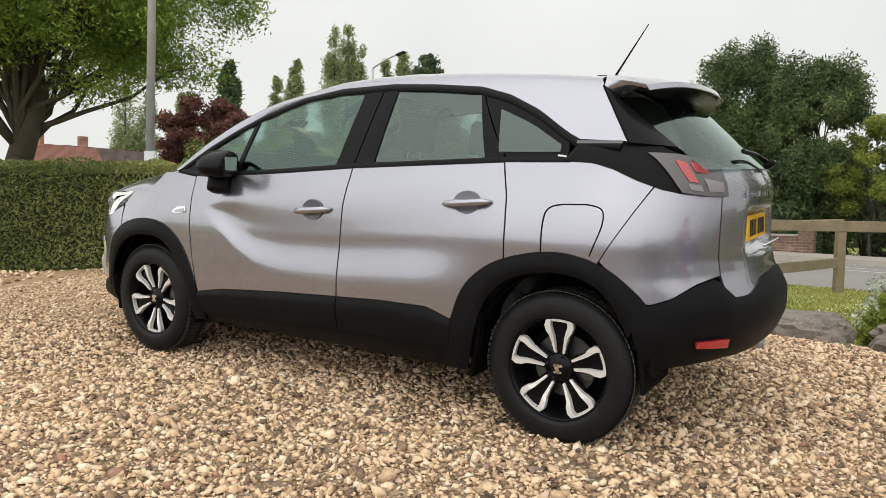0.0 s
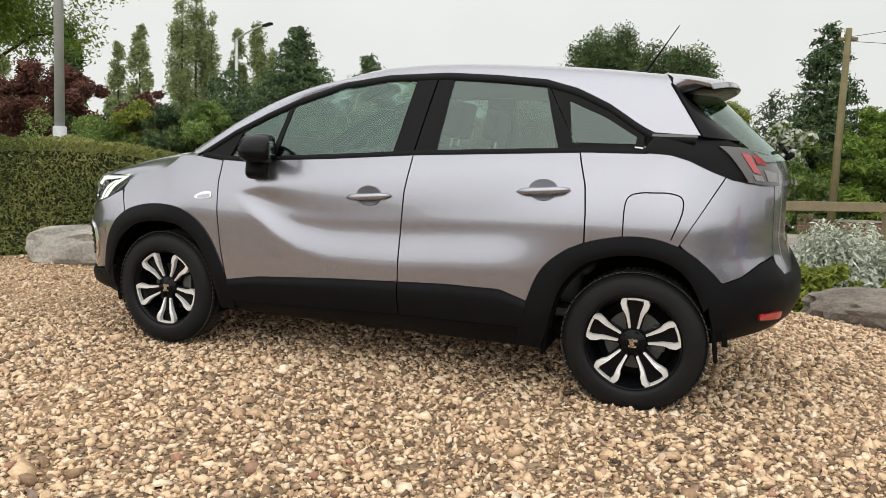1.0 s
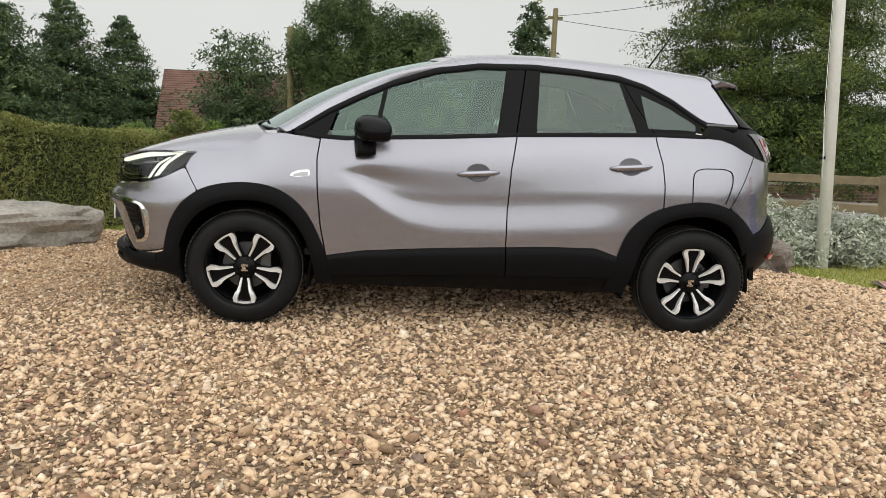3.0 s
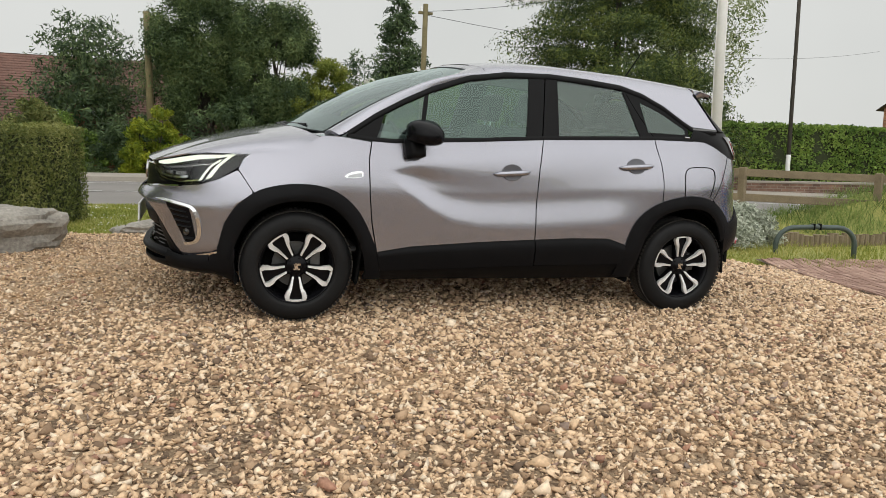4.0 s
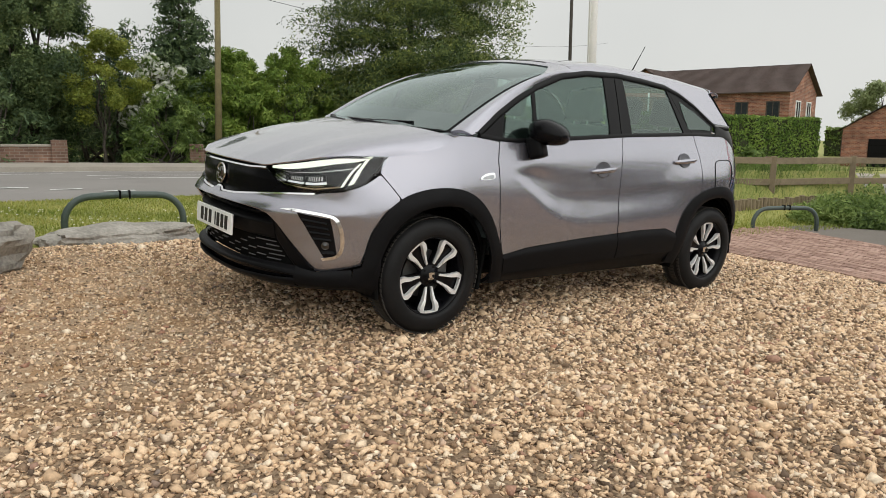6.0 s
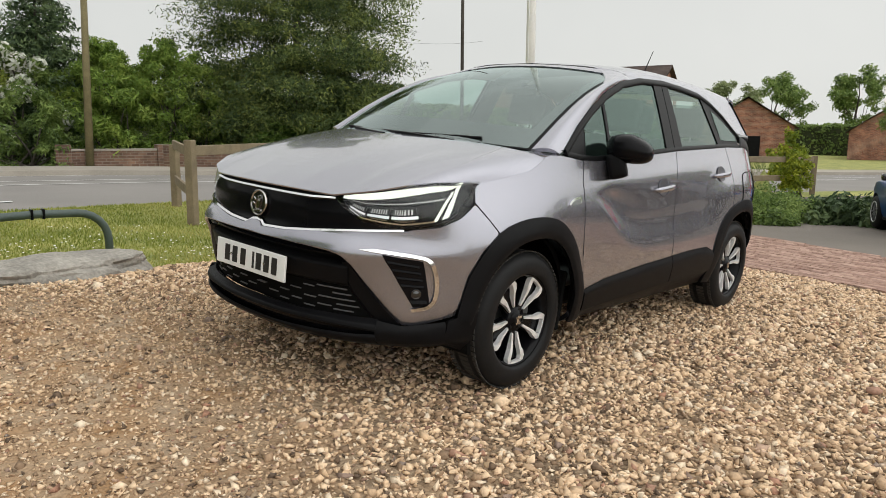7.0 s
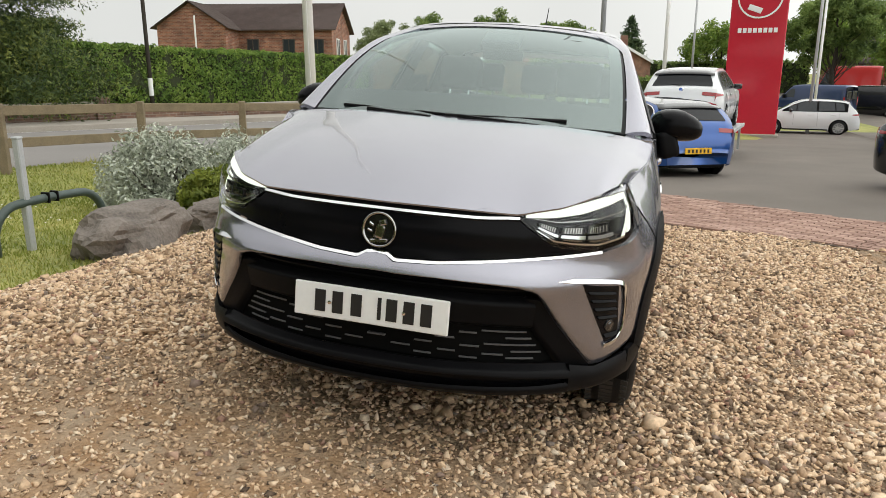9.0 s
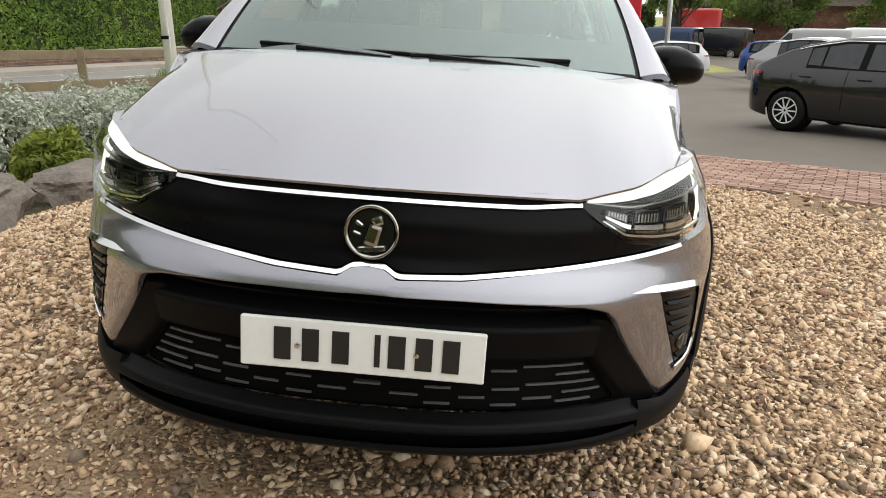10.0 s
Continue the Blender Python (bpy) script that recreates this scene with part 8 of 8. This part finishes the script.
aer = part("aerial", tube_bm([(.10, 0, 1.600), (-.06, 0, 1.85)], .006, 6, True, .0025), M_SATIN, car, "black roof aerial")
part("aerial_foot", box_bm((.12, .05, .035), pose(.125, 0, 1.598, 0, -4, 0), .014, 2), M_SATIN, aer)

# ---- wheels
def wheel(x, sg_):
    r, w = .322, .205
    tyre_prof = [(.215, .075), (.221, .098), (.235, .1035), (.268, .1025), (.295, .094), (.312, .078), (.3215, .055), (.322, .0), (.3215, -.055), (.312, -.078), (.29, -.098), (.25, -.1025), (.21, -.09)]
    wh = thing_part("wheel", sg_, x)
    ty = part("tyre", lathe_bm(tyre_prof, 72), M_TYRE, wh, "black road tyre", True)
    # tread grooves: blocks round the edge
    blocks = []
    for k in range(72):
        a = 360 * k / 72
        blocks.append(box_bm((.004, .040, .020), pose(0, 0, 0, 0, -a, 0) @ pose(.3205, .058, 0, 0, 0, 0) @ pose(0, 0, 0, 0, 0, -12)))
        blocks.append(box_bm((.004, .050, .020), pose(0, 0, 0, 0, -a - 2.5, 0) @ pose(.3215, 0, 0)))
        blocks.append(box_bm((.004, .040, .020), pose(0, 0, 0, 0, -a, 0) @ pose(.3205, -.058, 0, 0, 0, 12)))
    part("tread", join_bm(*blocks), M_TREAD, ty, "dusty tread blocks")
    part("rim", lathe_bm([(.170, -.07), (.199, .055), (.210, .082), (.217, .088), (.2195, .080), (.214, .06)], 60), M_GRILLE, wh, "black alloy rim", True)
    part("brake_disc", lathe_bm([(0, -.005), (.135, -.005), (.135, -.02), (0, -.02)], 40), M_DISC, wh, "steel brake disc")
    part("caliper", box_bm((.06, .05, .12), pose(-.11, .005, .02), .015, 2), M_DISC, wh)
    part("rim_back", lathe_bm([(0, -.045), (.19, -.045)], 40), M_GAP, wh)
    hub = part("hub", lathe_bm([(0, .070), (.030, .070), (.034, .066), (.056, .062), (.063, .052), (.063, .02)], 40), M_GRILLE, wh, "", True)
    part("hub_cap", lathe_bm([(0, .074), (.024, .074), (.028, .071), (.029, .066)], 28), M_SATIN, hub, "", True)
    part("hub_emblem", join_bm(box_bm((.018, .002, .038), pose(.004, .0745, 0, 0, 20, 0)), box_bm((.034, .002, .012), pose(-.004, .0745, .012)), box_bm((.036, .002, .009), pose(0, .0745, -.016))), M_CHROME, hub)
    for k in range(5):
        a = 360 * k / 5 + 36
        part("wheel_bolt", lathe_bm([(0, .064), (.010, .064), (.011, .05)], 10), M_SATIN, hub).matrix_local = pose(.045 * math.cos(radians(a)), 0, .045 * math.sin(radians(a)))
    # five twin spokes: machined U shapes over black webs
    for k in range(5):
        a = (90 if x < 1 else -90) + 72 * k
        m = pose(0, 0, 0, 0, -a, 0)
        sp = bmesh.new()
        for q in (-1, 1):
            pts = [(.064, q * .018, .062, .0050), (.11, q * .027, .071, .0065), (.135, q * .033, .076, .0085), (.152, q * .042, .080, .0122), (.178, q * .051, .081, .0128), (.200, q * .047, .080, .0112), (.2085, q * .036, .079, .0100)]
            prev = None
            for (rx, t, yy, hw_) in pts:
                row_ = [sp.verts.new(m @ Vector(p)) for p in [(rx, yy, t - hw_), (rx, yy, t + hw_), (rx, yy - .022, t + hw_ * 1.15), (rx, yy - .022, t - hw_ * 1.15)]]
                if prev:
                    for j in range(4):
                        sp.faces.new((prev[j], prev[(j + 1) % 4], row_[(j + 1) % 4], row_[j]))
                else:
                    sp.faces.new(row_)
                prev = row_
            sp.faces.new(prev[::-1])
        arc = [(.2075 * math.cos(b), .079, .2075 * math.sin(b)) for b in [radians(-9.5 + 19 * i / 6) for i in range(7)]]
        prev = None
        for i, p in enumerate(arc):
            d = Vector((p[0], 0, p[2])).normalized()
            row_ = [sp.verts.new(m @ (Vector(p) + d * o + Vector((0, y_, 0)))) for o, y_ in ((-.009, 0), (.005, 0), (.005, -.02), (-.009, -.02))]
            if prev:
                for j in range(4):
                    sp.faces.new((prev[j], prev[(j + 1) % 4], row_[(j + 1) % 4], row_[j]))
            prev = row_
        bmesh.ops.recalc_face_normals(sp, faces=sp.faces)
        part("spoke", sp, M_ALLOY, wh, "machined silver twin spoke")
        wb = bmesh.new()
        pts = [(.05, .030), (.13, .045), (.205, .060)]
        prev = None
        for rx, hw_ in pts:
            row_ = [wb.verts.new(m @ Vector(p)) for p in [(rx, .052, -hw_), (rx, .052, hw_), (rx, .02, hw_), (rx, .02, -hw_)]]
            if prev:
                for j in range(4):
                    wb.faces.new((prev[j], prev[(j + 1) % 4], row_[(j + 1) % 4], row_[j]))
            prev = row_
        bmesh.ops.recalc_face_normals(wb, faces=wb.faces)
        part("spoke_web", wb, M_GRILLE, wh)
    return wh


def thing_part(name, sg_, x):
    ob = new(name)
    ob.parent = car
    ob.matrix_local = pose(x, sg_ * .752, .322, 0, 0, 0 if sg_ > 0 else 180)
    return ob


for x in (2.604, 0.0):
    for sg_ in (1, -1):
        wheel(x, sg_)

# ---- interior
part("cabin_floor", box_bm((2.3, 1.40, .04), pose(1.15, 0, .40), .01), M_DASH, car)
part("dashboard", box_bm((.55, 1.30, .30), pose(2.12, 0, .93, 0, 6, 0), .08, 3), M_DASH, car, "dark dashboard", True)
part("dash_hood", box_bm((.22, .36, .10), pose(1.93, -.37, 1.09, 0, 10, 0), .04, 2), M_DASH, car, "", True)
swm = pose(1.74, -.37, .99, 0, -66, 0)
sw = part("steering_wheel", lathe_bm([(.185 + .016 * math.cos(a), .016 * math.sin(a)) for a in [i * math.pi / 4 for i in range(9)]], 36, "Z"), M_DASH, car, "black steering wheel", True)
sw.matrix_local = swm
part("wheel_hub", join_bm(box_bm((.34, .05, .02), None, .008), box_bm((.11, .13, .04), None, .02, 2)), M_SATIN, sw)


def car_seat(x, y, w=.50):
    st_ = new("seat")
    st_.parent = car
    st_.matrix_local = pose(x, y, .42)
    tagged(st_, label="dark cloth seat")
    part("cushion", box_bm((.50, w, .18), pose(.12, 0, .12, 0, -6, 0), .06, 3), M_SEAT, st_, "", True)
    part("backrest", box_bm((.15, w, .62), pose(-.20, 0, .46, 0, -18, 0), .06, 3), M_SEAT, st_, "", True)
    part("headrest", box_bm((.10, .26, .20), pose(-.33, 0, .90, 0, -12, 0), .045, 3), M_SEAT, st_, "", True)
    part("headrest_post", join_bm(tube_bm([(-.30, -.06, .72), (-.33, -.06, .86)], .007, 6), tube_bm([(-.30, .06, .72), (-.33, .06, .86)], .007, 6)), M_CHROME, st_)


for x, y, w in ((1.35, .37, .50), (1.35, -.37, .50), (.42, .40, .46), (.42, -.40, .46), (.42, 0, .36)):
    car_seat(x, y, w)
part("parcel_shelf", box_bm((.50, 1.1, .03), pose(-.16, 0, 1.10), .01), M_DASH, car)
part("rear_view_mirror", box_bm((.03, .22, .06), pose(1.62, 0, 1.42, 0, 10, 0), .015, 2), M_SATIN, car)
patch("headlining", lambda u, v: full_roof(.06 + .88 * u, .04 + .92 * v) - Vector((0, 0, .035)), 20, 16, M_LINER, None, "pale headlining", .01, flip=True)

# ---------------------------------------------------------------- brick paving beside the gravel
M_PAVER = ramp_mat("red_brown_paver", [(0.0, (0.23, 0.135, 0.105)), (0.5, (0.31, 0.195, 0.15)), (1.0, (0.40, 0.265, 0.21))], 0.9, "object", 0.2, 30, 0.3)
M_PAVER_J = ramp_mat("red_brown_paver_far", [(0.0, (0.23, 0.135, 0.105)), (0.5, (0.31, 0.195, 0.15)), (1.0, (0.40, 0.265, 0.21))], 0.9, "island", 0.2, 30, 0.3)
M_JOINT = mat("paving_joint_sand", (0.10, 0.075, 0.055), 1.0, vary=0.3, scale=3, fine=60)


def on_paving(x, y):
    return tarmac_edge_x(y) - 0.05 < x < gravel_edge_x(y) + 0.12 and -2.65 < y < 8.5


paving = tagged(strip_sheet("brick_paving", steps(-2.65, 8.5, 0.2), lambda y: tarmac_edge_x(y) - 0.04, lambda y: gravel_edge_x(y) + 0.12, 24, M_JOINT, 0.016),
                "red-brown block paving strip between gravel and asphalt", "paving", kind="structure")
PW, PL, PH = 0.1, 0.2, 0.03
ang = radians(64)
ca, sa = math.cos(ang), math.sin(ang)
bm = box_bm((PL - 0.013, PW - 0.013, PH), None, 0.004)
paver_me = bpy.data.meshes.new("paver")
bm.to_mesh(paver_me)
bm.free()
paver_me.materials.append(M_PAVER)
pv, pf = [], []
bmt = box_bm((PL - 0.013, PW - 0.013, PH))
base_v = [v.co.copy() for v in bmt.verts]
base_f = [tuple(v.index for v in f.verts) for f in bmt.faces]
bmt.free()
rngp = np.random.default_rng(7)
laid = 0
for i in range(-70, 90):
    for j in range(-120, 160):
        lx, ly = i * PL + (PL / 2 if j % 2 else 0), j * PW
        x, y = -4.2 + lx * ca - ly * sa, 1.5 + lx * sa + ly * ca
        if not on_paving(x, y):
            continue
        z = gz(x, y) + 0.016 + rngp.normal() * 0.0015
        sx_ = (gz(x + .1, y) - gz(x - .1, y)) / .2
        sy_ = (gz(x, y + .1) - gz(x, y - .1)) / .2
        m = Matrix.Translation((x, y, z)) @ Vector((-sx_, -sy_, 1)).to_track_quat("Z", "Y").to_matrix().to_4x4()
        q = Matrix.Translation((x, y, z)) @ pose(0, 0, 0, math.degrees(sy_) + rngp.normal() * .3, -math.degrees(sx_) + rngp.normal() * .3, 0) @ pose(0, 0, 0, 0, 0, 64)
        if laid < 300 and x > gravel_edge_x(y) - 2.2 and 0.6 < y < 3.4:
            ob = new("brick", paver_me)
            ob.parent = paving
            ob.matrix_world = q
            laid += 1
        else:
            k = len(pv)
            pv += [tuple(q @ v) for v in base_v]
            pf += [tuple(a + k for a in f) for f in base_f]
me = bpy.data.meshes.new("brick_rest")
me.from_pydata(pv, [], pf)
me.materials.append(M_PAVER_J)
part_me("brick_rest", me, None, paving, kind="stuff")

# ---------------------------------------------------------------- loose gravel
M_STONE = ramp_mat("beige_gravel_stone", [(0.0, (0.10, 0.07, 0.050)), (0.14, (0.32, 0.21, 0.130)), (0.45, (0.62, 0.435, 0.277)), (0.75, (0.73, 0.535, 0.358)), (0.92, (0.75, 0.62, 0.47)), (0.97, (0.36, 0.19, 0.125)), (1.0, (0.22, 0.18, 0.15))], 0.95, "island", 0.22, 70, 0.25)
rs = np.random.default_rng(3)
PHI = (1 + 5 ** 0.5) / 2
ico = np.array([(-1, PHI, 0), (1, PHI, 0), (-1, -PHI, 0), (1, -PHI, 0), (0, -1, PHI), (0, 1, PHI), (0, -1, -PHI), (0, 1, -PHI), (PHI, 0, -1), (PHI, 0, 1), (-PHI, 0, -1), (-PHI, 0, 1)]) / math.hypot(1, PHI)
icof = np.array([(0, 11, 5), (0, 5, 1), (0, 1, 7), (0, 7, 10), (0, 10, 11), (1, 5, 9), (5, 11, 4), (11, 10, 2), (10, 7, 6), (7, 1, 8), (3, 9, 4), (3, 4, 2), (3, 2, 6), (3, 6, 8), (3, 8, 9), (4, 9, 5), (2, 4, 11), (6, 2, 10), (8, 6, 7), (9, 8, 1)])


octv = np.array([(1, 0, 0), (-1, 0, 0), (0, 1, 0), (0, -1, 0), (0, 0, 1), (0, 0, -1)]) * 1.22
tetv = np.array([(1, 1, 1), (-1, -1, 1), (-1, 1, -1), (1, -1, -1)]) * 0.95
tetf = np.array([(0, 2, 1), (0, 1, 3), (0, 3, 2), (1, 2, 3)])
octf = np.array([(0, 2, 4), (2, 1, 4), (1, 3, 4), (3, 0, 4), (2, 0, 5), (1, 2, 5), (3, 1, 5), (0, 3, 5)])


def gravel(name, pts, sizes, material, label, solid=ico, tris=icof, jitter=0.2):
    """Loose stones, each a jittered solid of a few faces, one mesh."""
    n, m, k = len(pts), len(solid), len(tris)
    p = np.asarray(pts)
    v = np.tile(solid, (n, 1, 1)) + rs.normal(size=(n, m, 3)) * jitter
    sc = np.stack([rs.uniform(0.95, 1.5, n), rs.uniform(0.8, 1.2, n), rs.uniform(0.42, 0.75, n)], 1)
    v = v * sc[:, None, :] * np.asarray(sizes)[:, None, None]
    a, b, c = rs.uniform(0, 6.283, n), rs.normal(size=n) * 0.8, rs.uniform(0, 6.283, n)
    x, y, z = v[..., 0], v[..., 1], v[..., 2]
    x, y = x * np.cos(c)[:, None] - y * np.sin(c)[:, None], x * np.sin(c)[:, None] + y * np.cos(c)[:, None]
    y, z = y * np.cos(b)[:, None] - z * np.sin(b)[:, None], y * np.sin(b)[:, None] + z * np.cos(b)[:, None]
    x, y = x * np.cos(a)[:, None] - y * np.sin(a)[:, None], x * np.sin(a)[:, None] + y * np.cos(a)[:, None]
    v = np.stack([x, y, z], -1) + p[:, None, :]
    me = bpy.data.meshes.new(name)
    me.vertices.add(n * m)
    me.vertices.foreach_set("co", v.ravel())
    f = (tris[None] + (np.arange(n) * m)[:, None, None]).reshape(-1)
    me.loops.add(len(f))
    me.loops.foreach_set("vertex_index", f.astype(np.int32))
    me.polygons.add(n * k)
    me.polygons.foreach_set("loop_start", (np.arange(n * k) * 3).astype(np.int32))
    me.materials.append(material)
    me.update(calc_edges=True)
    return tagged(new(name, me), label, "gravel", kind="stuff")


def scatter(n, x0, x1, y0, y1, size, keep, layer=0.0):
    pts, sizes = [], []
    X, Y = rs.uniform(x0, x1, n), rs.uniform(y0, y1, n)
    Z = size * np.exp(rs.normal(size=n) * 0.33)
    for x, y, s in zip(X, Y, Z):
        if keep(x, y):
            pts.append((x, y, gz(x, y) + 0.004 + 0.02 * noise.noise((x * 2.1, y * 2.1, 0)) + s * 0.25 + layer))
            sizes.append(s)
    return pts, sizes


def bare(x, y):
    """How thin the gravel lies: sandy patches by the front of the car and towards the hedge."""
    d = 1.25 * ss(2.4, 1.1, math.hypot(x - 4.9, y + 0.7)) + 0.3 * max(0, noise.noise((x * 0.8, y * 0.8, 3)))
    return min(0.82, d * 0.8)


def inner(x, y):
    """The stretch round the car where the stones lie thickest and finest."""
    return y < ip(x, [-3.8, -1.1, .7, 3.6, 5.0, 6.6], [2.6, 2.8, 3.6, 4.0, 3.0, 2.0]) and x < ip(y, [-3, -1, 1, 3.2], [6.6, 5.9, 5.0, 4.9])


P1, Z1 = scatter(178000, -3.8, 6.6, -3.1, 4.1, 0.0102, lambda x, y: inner(x, y) and on_gravel(x, y) and rs.random() > bare(x, y))
P2, Z2 = scatter(30000, -3.5, 9, -3, 9, 0.019, lambda x, y: on_gravel(x, y) and not inner(x - 0.25 * rs.random(), y - 0.25 * rs.random()))
P3, Z3 = scatter(42000, -3.8, 6.6, -3.1, 4.1, 0.0068, lambda x, y: inner(x, y) and on_gravel(x, y))
# fine grit trodden into the bare patch
P5, Z5 = scatter(34000, 2.8, 6.6, -3.0, 1.6, 0.0055, lambda x, y: inner(x, y) and on_gravel(x, y) and rs.random() < bare(x, y))
gravel("gravel", P1 + P2, [q * (1 - .30 * bare(p[0], p[1])) for p, q in zip(P1, Z1)] + Z2, M_STONE, "loose beige and buff limestone gravel covering the bank", octv, octf, 0.24)
gravel("gravel_grit", P3 + P5, Z3 + Z5, M_STONE, "fine buff grit between the stones", tetv, tetf, 0.24)
# larger single stones
P4, Z4 = scatter(260, -3.0, 6.0, -2.6, 4.5, 0.018, on_gravel, 0.002)
gravel("large_stones", P4, Z4, M_STONE, "larger stones lying loose on the gravel")

# ---------------------------------------------------------------- grass blades and daisies on the verge
rg = np.random.default_rng(5)


def blades(name, n, x0, x1, y0, y1, keep, h, label, material=L_GRASS):
    X, Y = rg.uniform(x0, x1, n), rg.uniform(y0, y1, n)
    v, f = [], []
    for x, y in zip(X, Y):
        if not keep(x, y):
            continue
        z = gz(x, y) - 0.02
        a, hh = rg.uniform(0, 6.283), h * rg.uniform(0.5, 1.4)
        dx, dy = math.cos(a) * 0.006, math.sin(a) * 0.006
        lx, ly = rg.normal() * hh * 0.45, rg.normal() * hh * 0.45
        k = len(v)
        v += [(x - dx, y - dy, z), (x + dx, y + dy, z), (x + lx, y + ly, z + hh)]
        f.append((k, k + 1, k + 2))
    me = bpy.data.meshes.new(name)
    me.from_pydata(v, [], f)
    me.materials.append(material)
    return tagged(new(name, me), label, "grass", kind="stuff")


def verge(x, y):
    return y < gravel_low_y(x) + 0.05 and y > road_near(x) + 0.1 and x > tarmac_edge_x(max(y, -3)) - 6


blades("grass", 75000, -4.5, 5.2, -9.0, -2.2, verge, 0.036, "short mown grass on the verge")
blades("grass", 14000, -12, -4, -8, -2.0, lambda x, y: verge(x, y) and bank(x, y) < 0.05, 0.11, "longer rough grass below the fence")
blades("grass", 46000, -17, -6.5, -7.5, -1.5, lambda x, y: bank(x, y) > 0.02, 0.20, "lush green grass on the raised bank", L_MID)
dv, df = [], []
for _ in range(700):
    x, y = rg.uniform(-1, 5), rg.uniform(-7.5, -3.2)
    if verge(x, y) and noise.noise((x * 0.9, y * 0.9, 9)) > 0.0:
        z = gz(x, y) + 0.03
        k = len(dv)
        dv += [(x + 0.011 * math.cos(a), y + 0.011 * math.sin(a), z) for a in [i * 1.0472 for i in range(6)]] + [(x, y, z + 0.006)]
        df += [(k + i, k + (i + 1) % 6, k + 6) for i in range(6)]
tagged(new("daisies", mesh_from("daisies", dv, df, M_WHITE)), "scattered white daisies in the grass", "flowers", kind="stuff")
